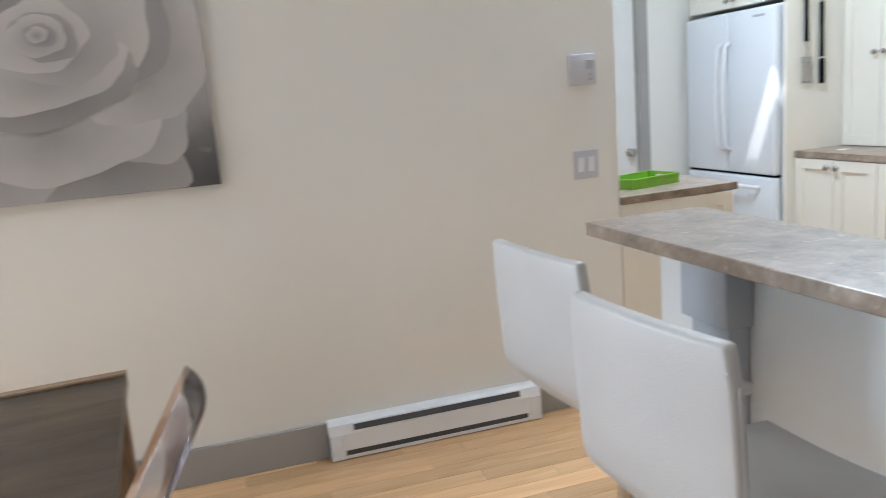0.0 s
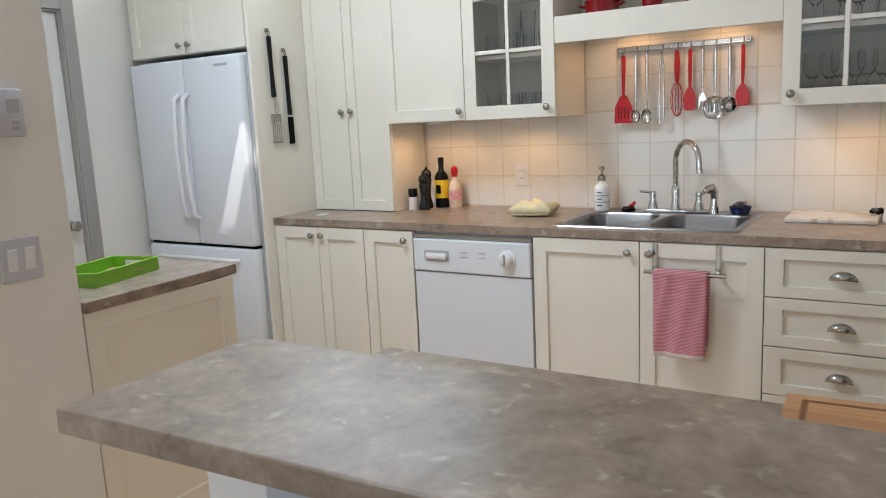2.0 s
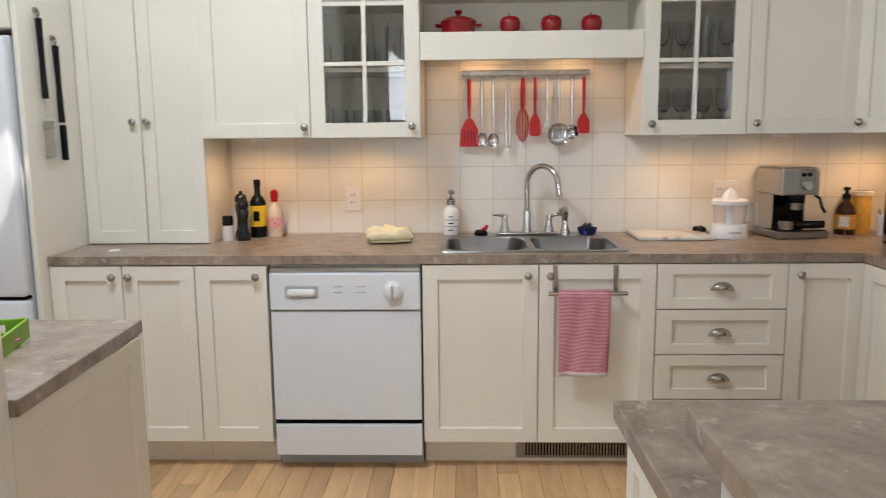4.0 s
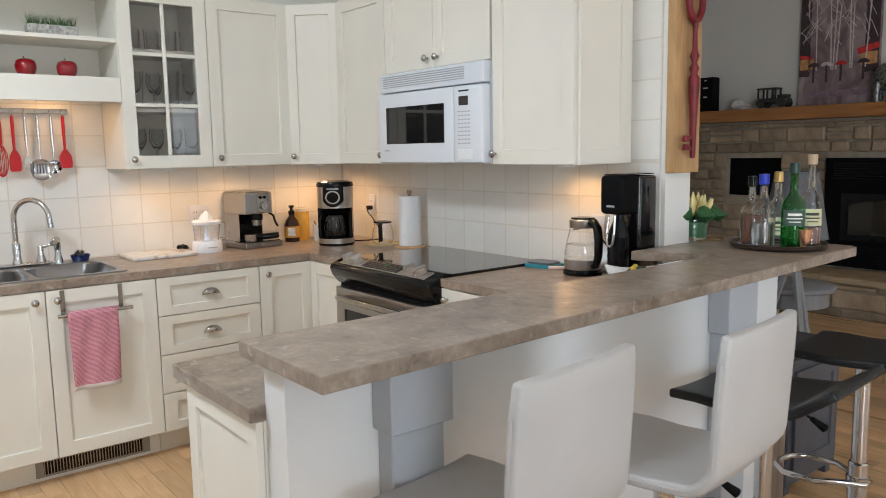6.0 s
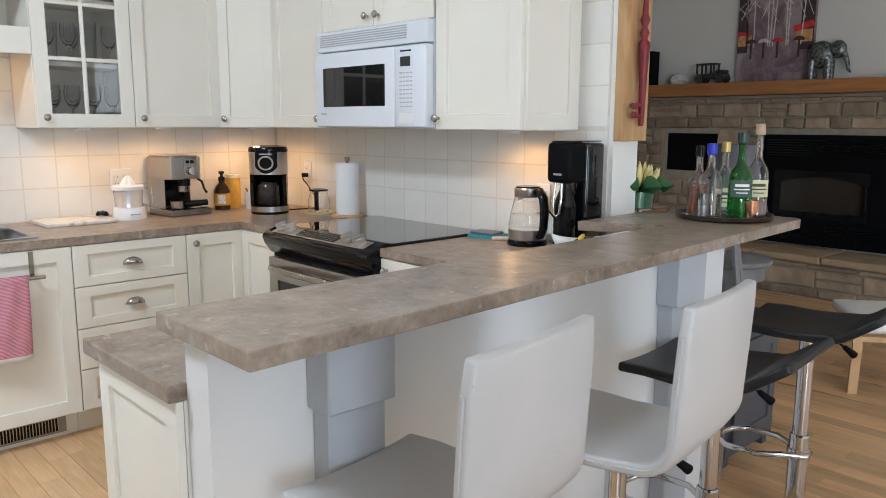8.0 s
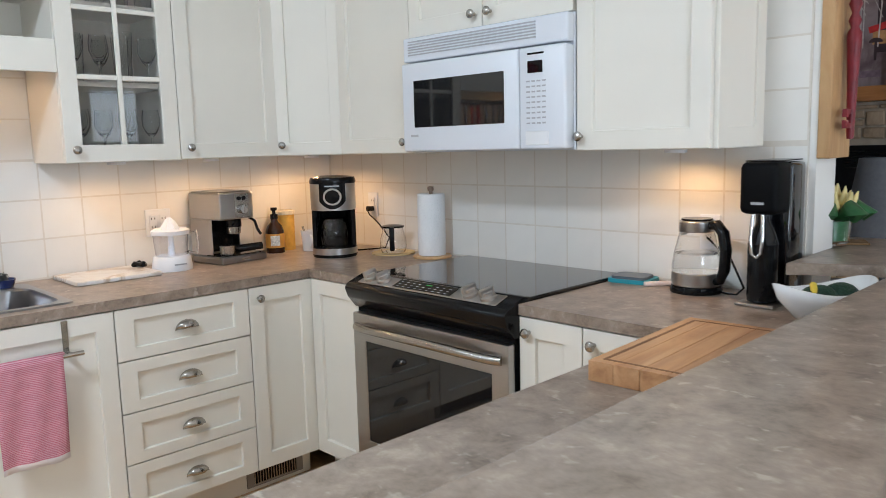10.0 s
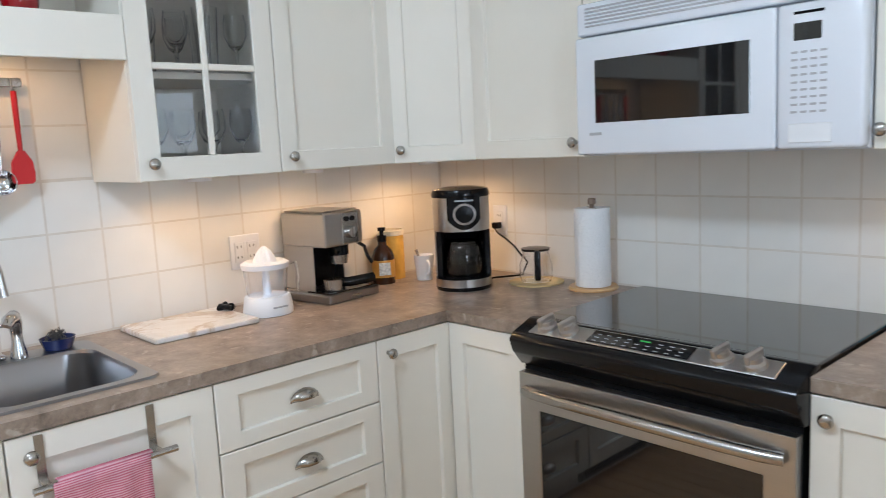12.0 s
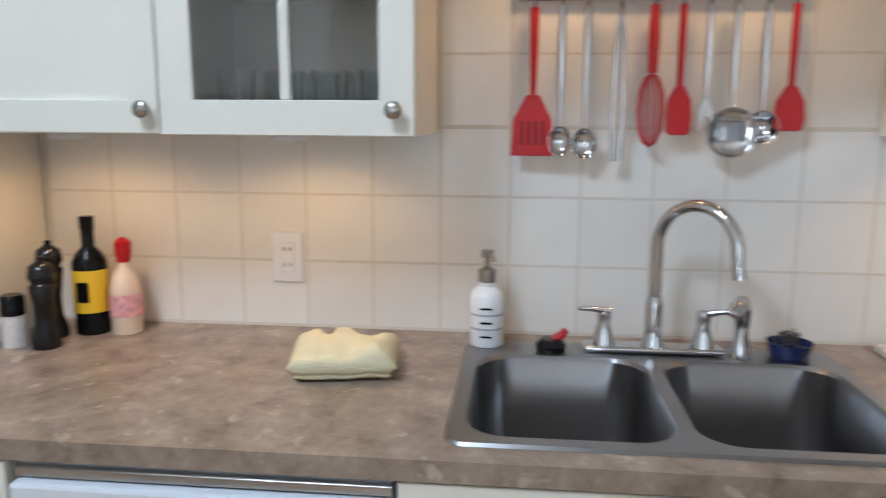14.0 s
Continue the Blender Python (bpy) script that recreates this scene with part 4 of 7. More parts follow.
LX, LZ = -0.50, 0.475
spec = [(0.10, -0.36, 0.30, 0.20, 0.3, 1), (-0.25, -0.30, 0.34, 0.24, -0.2, 2), (0.22, -0.20, 0.22, 0.17, 0.7, 2), (0.0, -0.22, 0.34, 0.20, 0.05, 4), (0.32, 0.02, 0.22, 0.30, 0.4, 3),
        (-0.30, 0.06, 0.24, 0.30, -0.3, 3), (0.12, 0.27, 0.34, 0.20, 0.2, 3), (0.18, 0.08, 0.22, 0.26, 0.5, 1), (0.12, 0.10, 0.22, 0.24, 0.5, 4), (-0.06, 0.16, 0.24, 0.17, -0.2, 2), (0.02, -0.10, 0.28, 0.13, -0.15, 1),
        (0.0, -0.055, 0.27, 0.12, -0.12, 4), (0.05, 0.04, 0.18, 0.15, 0.3, 2), (0.0, 0.06, 0.15, 0.12, 0, 4), (0.02, 0.055, 0.10, 0.085, 0.5, 1), (0.0, 0.06, 0.085, 0.07, 0.2, 3), (0.01, 0.06, 0.05, 0.04, 0.4, 1), (0.0, 0.062, 0.032, 0.026, 0, 3)]
for k, (dx, dz, w, h, t, tone) in enumerate(spec):
    petal(LX + dx, LZ + dz, w, h, t, k + 1, tone)
for k, (x, z) in enumerate(((-0.13, 0.17), (-0.16, 0.55))):
    part("stem", shift(tube([(x, 0, z), (x + 0.04, 0, z - 0.03), (x + 0.11, 0, z - 0.05)], [0.002, 0.006, 0.009], 6), Matrix.Translation((0, -0.036, 0)) @ Matrix.Scale(0.1, 4, (0, 1, 0))), tones[0], pic)

# dining table and clear chair
TABLE = ramp_mat("worn_brown_table", [(0.3, (0.034, 0.023, 0.013)), (0.55, (0.066, 0.045, 0.026)), (0.8, (0.115, 0.080, 0.048))], 0.42, 3.2, 8, stretch=(1, 4, 1), bump=0.06)
TEDGE = ramp_mat("table_edge", [(0.3, (0.16, 0.10, 0.06)), (0.7, (0.27, 0.18, 0.11))], 0.5, 6, 6, stretch=(4, 1, 1))
tb = thing("dining_table", "dark worn wood dining table with a lighter edge", "table", (0.08, 2.69, ZF), 4)
part("tabletop", boxed(-0.62, 0.50, -0.62, 0.47, 0.685, 0.715, 0.003), TABLE, tb)
part("edge_board", boxed(-0.62, 0.50, 0.471, 0.505, 0.680, 0.722, 0.003), TEDGE, tb)
for x in (-0.55, 0.42):
    for y in (-0.55, 0.40):
        part("leg", boxed(x, x + 0.07, y, y + 0.07, 0.0, 0.684, 0.004), TEDGE, tb)
ACRYLIC = glass_mat("clear_acrylic", (0.88, 0.83, 0.89), 0.08)
ch = thing("clear_chair", "transparent plastic dining chair at the table", "chair", (0.34, 2.74, ZF), -84)
bm = prism(rounded(-0.20, 0.20, -0.20, 0.20, 0.05), 0.44, 0.455, 0.003)
part("seat", bm, ACRYLIC, ch)
bm = bmesh.new()
for i in range(9):
    x = -0.19 + 0.38 * i / 8
    for k in range(7):
        z = 0.455 + 0.34 * k / 6
        bm.verts.new((x * (1 - 0.12 * (k / 6) ** 2), 0.19 + 0.20 * (k / 6) - 0.05 * (1 - (x / 0.19) ** 2) * -0.4, z))
bm.verts.ensure_lookup_table()
for i in range(8):
    for k in range(6):
        bm.faces.new([bm.verts[q] for q in (i * 7 + k, (i + 1) * 7 + k, (i + 1) * 7 + k + 1, i * 7 + k + 1)])
ob = part("backrest", bm, ACRYLIC, ch, smooth=60)
so = ob.modifiers.new("thick", "SOLIDIFY")
so.thickness = 0.008
for x, y in ((-0.17, -0.17), (0.17, -0.17), (-0.17, 0.17), (0.17, 0.17)):
    part("leg", tube([(x, y, 0.44), (x * 1.12, y * 1.15, 0.0)], [0.02, 0.013], 8), ACRYLIC, ch)

# ---- bar stools ----


def stool(name, label, at, rz, leather, back_h, seat_h, seat_w, depth, group):
    """A swivel stool with a bent shell; its front is +x."""
    s = thing(name, label, "stool", at, rz, group)
    path = []
    for k in range(5):
        path.append((depth / 2 - depth * 0.78 * k / 4, seat_h - 0.012 * math.sin(math.pi * k / 4) - (0.012 if k == 0 else 0)))
    r = 0.075
    bx, bz = path[-1]
    for k in range(1, 7):
        a = radians(270 - 80 * k / 6)
        path.append((bx + r * math.cos(a), bz + r + r * math.sin(a)))
    x, z = path[-1]
    tilt = 0.10 if back_h > 0.2 else 0.9
    if back_h > 0.2:
        for k in range(1, 6):
            path.append((x - tilt * back_h * (k / 5) * 0.45, z + (back_h - r) * k / 5))
    else:
        path = path[:8]
        x, z = path[-1]
        for k in range(1, 5):
            path.append((x - 0.085 * k / 4, z + back_h * k / 4))
    t = 0.026
    bm = bmesh.new()
    n = 10
    rows = []
    L = len(path)
    for i, (x, z) in enumerate(path):
        row = []
        w = seat_w / 2
        if i == L - 1:
            w -= 0.010
        elif i == L - 2:
            w -= 0.002
        if i == 0:
            w -= 0.003
        for j in range(n + 1):
            y = -w + 2 * w * j / n
            sag = -0.010 * (1 - (2 * j / n - 1) ** 2)
            row.append(bm.verts.new((x + (sag if i > L * 0.55 and back_h > 0.2 else 0), y, z + (sag if i <= L * 0.45 else 0))))
        rows.append(row)
    for a, b in zip(rows, rows[1:]):
        for j in range(n):
            bm.faces.new((a[j], a[j + 1], b[j + 1], b[j]))
    shell = part("seat_shell", bm, leather, s, smooth=60)
    so = shell.modifiers.new("thick", "SOLIDIFY")
    so.thickness, so.offset = t, 0
    bv = shell.modifiers.new("round", "BEVEL")
    bv.width, bv.segments, bv.limit_method, bv.angle_limit = 0.008, 3, "ANGLE", radians(50)
    for sgn in (-1, 1):
        pts = [(x, sgn * (seat_w / 2 - 0.0005), z) for x, z in path[1:-1]]
        part("piping", tube(pts, 0.0028, 6), leather, s)
    x, z = path[-2]
    part("top_seam", tube([(x - 0.0125 - 0.009 * (1 - (q / 5) ** 2), seat_w / 2 * 0.97 * q / 5, z + 0.018) for q in range(-5, 6)], 0.0016, 6), leather, s)
    part("seat_plate", boxed(-0.09, 0.09, -0.09, 0.09, seat_h - 0.045, seat_h - 0.031, 0.003), BLACKMATTE, s)
    part("gas_column", lathe([(0.024, 0.30), (0.024, seat_h - 0.046)], 20), CHROME, s, smooth=True)
    part("outer_column", lathe([(0.031, 0.03), (0.031, 0.345), (0.026, 0.35)], 20), CHROME, s, smooth=True)
    part("collar", lathe([(0.036, 0.262), (0.036, 0.300), (0.031, 0.302)], 20), CHROME, s, smooth=True)
    ring = [(0.036, -0.05, 0.282), (0.10, -0.10, 0.282), (0.20, -0.10, 0.282), (0.245, -0.055, 0.282), (0.255, 0.0, 0.282), (0.245, 0.055, 0.282), (0.20, 0.10, 0.282), (0.10, 0.10, 0.282), (0.036, 0.05, 0.282), (-0.03, 0.02, 0.282), (-0.03, -0.02, 0.282), (0.036, -0.05, 0.282)]
    part("foot_ring", tube(ring, 0.010, 10), CHROME, s, smooth=60)
    part("base_disc", lathe([(0, 0.0), (0.20, 0.0), (0.20, 0.006), (0.12, 0.018), (0.035, 0.032), (0, 0.032)], 40), CHROME, s, smooth=40)
    bm = tube([(0.0, -0.03, seat_h - 0.05), (-0.05, -0.10, seat_h - 0.07), (-0.075, -0.135, seat_h - 0.10)], 0.004, 6)
    lv = part("lever", bm, BLACKMATTE, s)
    part("lever_grip", tube([(-0.075, -0.135, seat_h - 0.10), (-0.10, -0.165, seat_h - 0.13)], [0.008, 0.013], 8), BLACKMATTE, lv)
    return s


stool("bar_stool", "white leatherette bar stool on a chrome column", (1.642, 2.585, ZF), 7, LEATHER, 0.342, 0.705, 0.352, 0.42, "white bar stools")
stool("bar_stool", "white leatherette bar stool on a chrome column", (1.588, 2.09, ZF), 7, LEATHER, 0.342, 0.705, 0.352, 0.42, "white bar stools")
stool("bar_stool", "black leatherette bar stool with a low curled back", (1.65, 1.53, ZF), 4, BLACKLEATHER, 0.062, 0.71, 0.36, 0.40, "black bar stools")
stool("bar_stool", "black leatherette bar stool with a low curled back", (1.625, 0.96, ZF), 4, BLACKLEATHER, 0.062, 0.73, 0.36, 0.40, "black bar stools")

# ---- living room side ----
STONE = ramp_mat("fieldstone", [(0.25, (0.19, 0.13, 0.085)), (0.5, (0.33, 0.25, 0.17)), (0.75, (0.46, 0.365, 0.265))], 0.85, 5, 8, distortion=0.5, bump=0.35, object_vary=0.28)
MORTAR = mat("mortar", (0.34, 0.29, 0.225), 0.95, vary=0.12, scale=14, bump=0.3, bump_scale=60)
SLAB = ramp_mat("hearth_slab", [(0.3, (0.34, 0.245, 0.145)), (0.7, (0.48, 0.36, 0.23))], 0.75, 4, 7, bump=0.2, object_vary=0.12)
MANTEL = ramp_mat("orange_pine", [(0.3, (0.26, 0.105, 0.03)), (0.55, (0.36, 0.155, 0.05)), (0.8, (0.44, 0.21, 0.075))], 0.4, 3, 8, stretch=(0.6, 8, 8), bump=0.05)
fp = thing("fireplace", "fieldstone fireplace with a black insert and raised hearth", "fireplace", (3.2, YS, ZF))
FX0, FX1 = -2.0, 2.25      # along x from the thing's base
bm = bmesh.new()
for x0, x1, z0, z1 in ((FX0, -0.62, 0, 1.60), (0.46, 0.88, 0, 1.60), (1.42, FX1, 0, 1.60), (0.88, 1.42, 0, 0.92), (0.88, 1.42, 1.27, 1.60), (-0.62, 0.46, 1.27, 1.60)):
    box(bm, x0, x1, 0.0, 0.06, z0, z1)
bmesh.ops.remove_doubles(bm, verts=bm.verts, dist=1e-5)
part("masonry_core", bm, MORTAR, fp, "dark mortar behind the stones")
rng = random.Random(11)


def stone_bm(w, h, d, seed):
    r = random.Random(seed)
    bm = bmesh.new()
    vs = box(bm, 0, w, 0, d, 0, h)
    for v in bm.verts:
        v.co.x += r.uniform(-0.007, 0.007)
        v.co.z += r.uniform(-0.006, 0.006)
        v.co.y += r.uniform(0, 0.012) if v.co.y > d / 2 else 0
    bmesh.ops.bevel(bm, geom=list(bm.edges), offset=0.010, segments=1, affect="EDGES", profile=0.5)
    return bm


def lay(parent, x0, x1, z0, z1, y, blocked, depth=0.035, lo=0.14, hi=0.36):
    z = z0
    while z < z1 - 0.03:
        h = min(rng.choice((0.075, 0.10, 0.125, 0.15)), z1 - z)
        x = x0
        while x < x1 - 0.03:
            w = min(rng.uniform(lo, hi), x1 - x)
            if x1 - x - w < 0.08:
                w = x1 - x
            a, b = x, x + w
            skip = False
            for bx0, bx1, bz0, bz1 in blocked:
                if z < bz1 - 0.01 and z + h > bz0 + 0.01 and a < bx1 - 0.01 and b > bx0 + 0.01:
                    if a < bx0 - 0.06:
                        b = bx0
                    elif b > bx1 + 0.06:
                        a = bx1
                    else:
                        skip = True
            if not skip and b - a > 0.05:
                split = h > 0.12 and rng.random() < 0.3
                for zz, hh in (((z, h * 0.5), (z + h * 0.5, h * 0.5)) if split else ((z, h),)):
                    ob = part("stone", stone_bm(b - a - 0.012, hh - 0.012, depth * 0.55 + rng.uniform(0, 0.014), rng.random()), STONE, parent)
                    ob.location = (a + 0.006, y, zz + 0.006)
            x += w
        z += h


lay(fp, FX0, FX1, 0.34, 1.585, 0.055, [(-0.62, 0.46, 0.3, 1.285), (0.88, 1.42, 0.92, 1.27)])
part("hearth_core", boxed(FX0, 1.7, 0.07, 0.53, 0.0, 0.275), MORTAR, fp)
lay(fp, FX0, 1.7, 0.0, 0.275, 0.525, [], 0.02, 0.18, 0.42)
x = FX0
while x < 1.7:
    w = min(rng.uniform(0.5, 0.9), 1.72 - x)
    sb = stone_bm(w - 0.008, 0.055, 0.52, rng.random())
    ob = part("hearth_slab", sb, SLAB, fp)
    ob.location = (x, 0.065, 0.279)
    x += w
part("mantel_shelf", boxed(FX0 - 0.05, FX1 + 0.05, 0.0, 0.24, 1.605, 1.715, 0.006, 2), MANTEL, fp, "orange pine mantel beam")
SOOT = ramp_mat("sooty_firebrick", [(0.3, (0.012, 0.009, 0.007)), (0.6, (0.045, 0.031, 0.022)), (0.8, (0.085, 0.062, 0.046))], 0.9, 7, 6, bump=0.3)
ins = part("insert", ring_bm(-0.62, 0.46, 0.35, 1.27, 0.20, 0.18, 0.26, 0.32, 0.05, 0.12), BLACKMATTE, fp, "black cast fireplace insert")
part("firebox_back", boxed(-0.44, 0.30, 0.052, 0.058, 0.60, 0.96), SOOT, ins, "sooty firebrick lining")
for x, y, r, a in ((-0.30, 0.083, 0.018, 4), (-0.02, 0.080, 0.020, -6), (0.12, 0.085, 0.016, 9)):
    part("charred_log", tube([(x - 0.10, y, 0.635), (x + 0.10, y, 0.635 + 0.1 * math.sin(radians(a)))], [r, r * 0.8], 9), SOOT, ins)
for k in range(7):
    part("louvre", boxed(-0.55, 0.39, 0.1205, 0.134, 1.095 + 0.021 * k, 1.103 + 0.021 * k), BLACKPLASTIC, ins)
    part("louvre", boxed(-0.55, 0.39, 0.1205, 0.134, 0.395 + 0.021 * k, 0.403 + 0.021 * k), BLACKPLASTIC, ins)
arch = [(-0.40 + 0.66 * k / 16, 0.875 + 0.05 * math.sin(math.pi * k / 16)) for k in range(17)]
bm = bmesh.new()
rows = [[bm.verts.new((x, y, z)) for y, z in ((0.122, zz), (0.142, zz), (0.142, max(zz + 0.03, 0.975)), (0.122, max(zz + 0.03, 0.975)))] for x, zz in arch]
for a, b in zip(rows, rows[1:]):
    for q in range(4):
        bm.faces.new((a[q], b[q], b[(q + 1) % 4], a[(q + 1) % 4]))
bm.faces.new(rows[0])
bm.faces.new(rows[-1])
for x0, x1, z0, z1 in ((-0.45, -0.40, 0.58, 0.975), (0.26, 0.31, 0.58, 0.975), (-0.40, 0.26, 0.58, 0.63)):
    box(bm, x0, x1, 0.122, 0.142, z0, z1)
fd = part("fire_door", bm, BLACKPLASTIC, ins, "arched black fire door")
p = part("door_glass", boxed(-0.405, 0.265, 0.126, 0.130, 0.625, 0.94), glass_mat("smoky_fire_glass", (0.62, 0.58, 0.54)), fd)
p.visible_shadow = False
part("door_latch", boxed(-0.437, -0.417, 0.1425, 0.165, 0.66, 0.86, 0.004, 2), BLACKPLASTIC, fd)
# shallow alcove: its deep shade is put in as a black panel
part("alcove_shade_panel", boxed(0.88, 1.42, 0.0, 0.004, 0.92, 1.27), BLACKMATTE, fp, "black panel for the shade of an alcove in the stone")

pt = thing("street_picture", "dark canvas picture of a rainy tree-lined street", "picture", (3.64, YS, ZF + 1.716))
PAINT = ramp_mat("painted_rain_street", [(0.25, (0.10, 0.06, 0.07)), (0.45, (0.19, 0.13, 0.14)), (0.6, (0.30, 0.235, 0.24)), (0.8, (0.40, 0.33, 0.32))], 0.6, 4, 7, stretch=(1.4, 1, 0.8), distortion=0.9, bump=0.15)
tone = lambda n, c: mat(n, c, 0.6, vary=0.25, scale=30, bump=0.1)
part("canvas", boxed(-0.33, 0.33, 0.006, 0.04, 0.0, 1.0, 0.002), PAINT, pt)
DARKP, PALEP, REDP, GOLDP = tone("dark_paint", (0.05, 0.03, 0.035)), tone("pale_paint", (0.55, 0.50, 0.47)), tone("red_paint", (0.55, 0.03, 0.03)), tone("gold_paint", (0.50, 0.26, 0.10))
rng = random.Random(5)


def dab(x, z, w, h, m, turn=0.0, layer=0):
    bm = boxed(-w / 2, w / 2, 0.0402 + 0.0004 * layer, 0.0408 + 0.0004 * layer, -h / 2, h / 2)
    shift(bm, Matrix.Translation((x, 0, z)) @ Matrix.Rotation(turn, 4, "Y"))
    return part("brush_stroke", bm, m, pt)


for x, w, h in ((0.28, 0.09, 0.75), (-0.27, 0.11, 0.75)):
    dab(x, 0.625, w, h * 0.98, DARKP)
dab(0.26, 0.36, 0.12, 0.09, GOLDP, 0, 1)
dab(-0.25, 0.37, 0.13, 0.10, GOLDP, 0, 1)
dab(-0.24, 0.45, 0.17, 0.05, REDP, 0.25, 2)
dab(0.27, 0.42, 0.11, 0.03, REDP, -0.2, 2)
for k in range(9):
    x = rng.uniform(-0.26, 0.26)
    h = rng.uniform(0.45, 0.7)
    dab(x, 0.30 + h / 2, 0.010, h, PALEP, rng.uniform(-0.06, 0.06), 3)
    for q in range(5):
        dab(x + rng.uniform(-0.05, 0.05), rng.uniform(0.55, 0.93), 0.005, rng.uniform(0.08, 0.18), PALEP, rng.choice((-1, 1)) * rng.uniform(0.3, 0.9), 4)
for x, m in ((0.20, DARKP), (0.09, PALEP), (-0.03, REDP), (-0.21, DARKP)):
    bm = bmesh.new()
    vs = [bm.verts.new((x + 0.05 * math.cos(radians(a)), 0.0425, 0.335 + 0.035 * math.sin(radians(a)))) for a in range(0, 181, 20)]
    bm.faces.new(vs)
    part("umbrella_shape", bm, m, pt)
    dab(x, 0.27, 0.018, 0.14, DARKP, 0, 5)
dab(0.0, 0.10, 0.5, 0.05, tone("wet_street", (0.22, 0.15, 0.19)), 0, 1)

zm = ZF + 1.716
bx = thing("gift_box", "tall black box standing on the mantel", "box", (4.80, YS + 0.12, zm))
part("carton", boxed(-0.075, 0.075, -0.06, 0.06, 0, 0.32, 0.002), BLACKMATTE, bx)
for k, (z, w) in enumerate(((0.285, 0.02), (0.215, 0.05), (0.13, 0.04))):
    part("printed_bar", boxed(-w / 2, w / 2, 0.0602, 0.061, z, z + 0.012), GREYPLASTIC, bx)
qz = lathe([(0, 0), (0.06, 0.0), (0.085, 0.03), (0.07, 0.07), (0.03, 0.09), (0, 0.085)], 9)
for v in qz.verts:
    v.co += Vector((rng.uniform(-0.012, 0.012), rng.uniform(-0.012, 0.012), rng.uniform(0, 0.012)))
tagged(part("crystal", shift(qz, pose(4.48, YS + 0.12, zm)), mat("milky_crystal", (0.62, 0.58, 0.55), 0.35, vary=0.1, scale=30)), "pale rough crystal lump on the mantel", "ornament")
PEWTER = mat("dark_pewter", (0.055, 0.057, 0.055), 0.45, 0.6, vary=0.2, scale=40)
car = thing("model_car", "small dark metal model of an old car", "ornament", (4.15, YS + 0.13, zm), 0)
part("body", boxed(-0.15, 0.12, -0.055, 0.055, 0.04, 0.085, 0.008), PEWTER, car)
bm = bmesh.new()
for x in (0.115, 0.03, -0.045):
    box(bm, x - 0.008, x + 0.008, -0.05, -0.042, 0.085, 0.165)
    box(bm, x - 0.008, x + 0.008, 0.042, 0.05, 0.085, 0.165)
box(bm, -0.055, 0.125, -0.056, 0.056, 0.165, 0.178)
part("cab", bm, PEWTER, car)
part("bonnet", boxed(-0.15, -0.05, -0.035, 0.035, 0.085, 0.115, 0.008), PEWTER, car)
for x in (-0.11, 0.085):
    for y in (-0.06, 0.06):
        bm = lathe([(0, -0.009), (0.04, -0.009), (0.042, 0), (0.04, 0.009), (0, 0.009)], 18)
        part("wheel", shift(bm, Matrix.Translation((x, y, 0.042)) @ Matrix.Rotation(radians(90), 4, "X")), PEWTER, car)
el = bmesh.new()
bmesh.ops.create_uvsphere(el, u_segments=14, v_segments=9, radius=1.0, matrix=Matrix.Translation((-0.04, 0, 0.20)) @ Matrix.Diagonal((0.105, 0.06, 0.115, 1)))
bmesh.ops.create_uvsphere(el, u_segments=12, v_segments=8, radius=1.0, matrix=Matrix.Translation((0.09, 0, 0.235)) @ Matrix.Diagonal((0.07, 0.05, 0.075, 1)))
tube([(0.13, 0, 0.22), (0.165, 0, 0.14), (0.18, 0, 0.07), (0.20, 0, 0.05)], [0.03, 0.02, 0.014, 0.010], 8, el)
for x in (-0.10, 0.03):
    for y in (-0.03, 0.03):
        tube([(x, y, 0.16), (x, y, 0.0)], [0.034, 0.028], 8, el)
wire = mat("speckled_pewter", (0.16, 0.165, 0.165), 0.4, 0.7, vary=0.9, scale=45)
tagged(part("elephant_figure", shift(el, pose(3.17, YS + 0.13, zm, 0, 0, 180) @ Matrix.Scale(0.98, 4)), wire, smooth=60), "openwork pewter elephant figure on the mantel", "figurine")

# key board on the end of the stove wall
PINE = ramp_mat("knotty_pine", [(0.28, (0.30, 0.155, 0.06)), (0.5, (0.47, 0.28, 0.125)), (0.75, (0.58, 0.37, 0.18))], 0.5, 2.4, 7, stretch=(6, 5, 0.7), distortion=1.2, bump=0.08, flecks=((0.16, 0.08, 0.03), 9.0, 0.69, 0.75))
kb = thing("key_board", "pine board with a large red wooden key", "wall decoration", (2.3445, 0.953, 1.32))
part("board", boxed(-0.036, 0.0, -0.085, 0.085, 0.0, 0.95, 0.004, 2), PINE, kb)
KEYRED = mat("worn_red_paint", (0.17, 0.010, 0.016), 0.45, vary=0.25, scale=25, bump=0.08)
prof = [(0.0, 0.0), (0.009, 0.0), (0.011, 0.02), (0.014, 0.15), (0.020, 0.27), (0.020, 0.30), (0.011, 0.315), (0.018, 0.335), (0.009, 0.355), (0.018, 0.38), (0.011, 0.40), (0.008, 0.47), (0.013, 0.50), (0.0, 0.505)]
key = part("key_shaft", shift(lathe(prof, 14), Matrix.Translation((-0.062, 0.0, 0.055))), KEYRED, kb, "red turned key shaft", smooth=50)
ringp = [(-0.062, 0.044 * math.sin(radians(a)) * (1 if math.cos(radians(a)) > -0.3 else 0.8), 0.64 + 0.075 * -math.cos(radians(a))) for a in range(0, 361, 15)]
part("key_bow", tube(ringp, 0.013, 10), KEYRED, kb, "red ring of the key", smooth=60)
bm = bmesh.new()
box(bm, -0.068, -0.056, 0.015, 0.055, 0.085, 0.10)
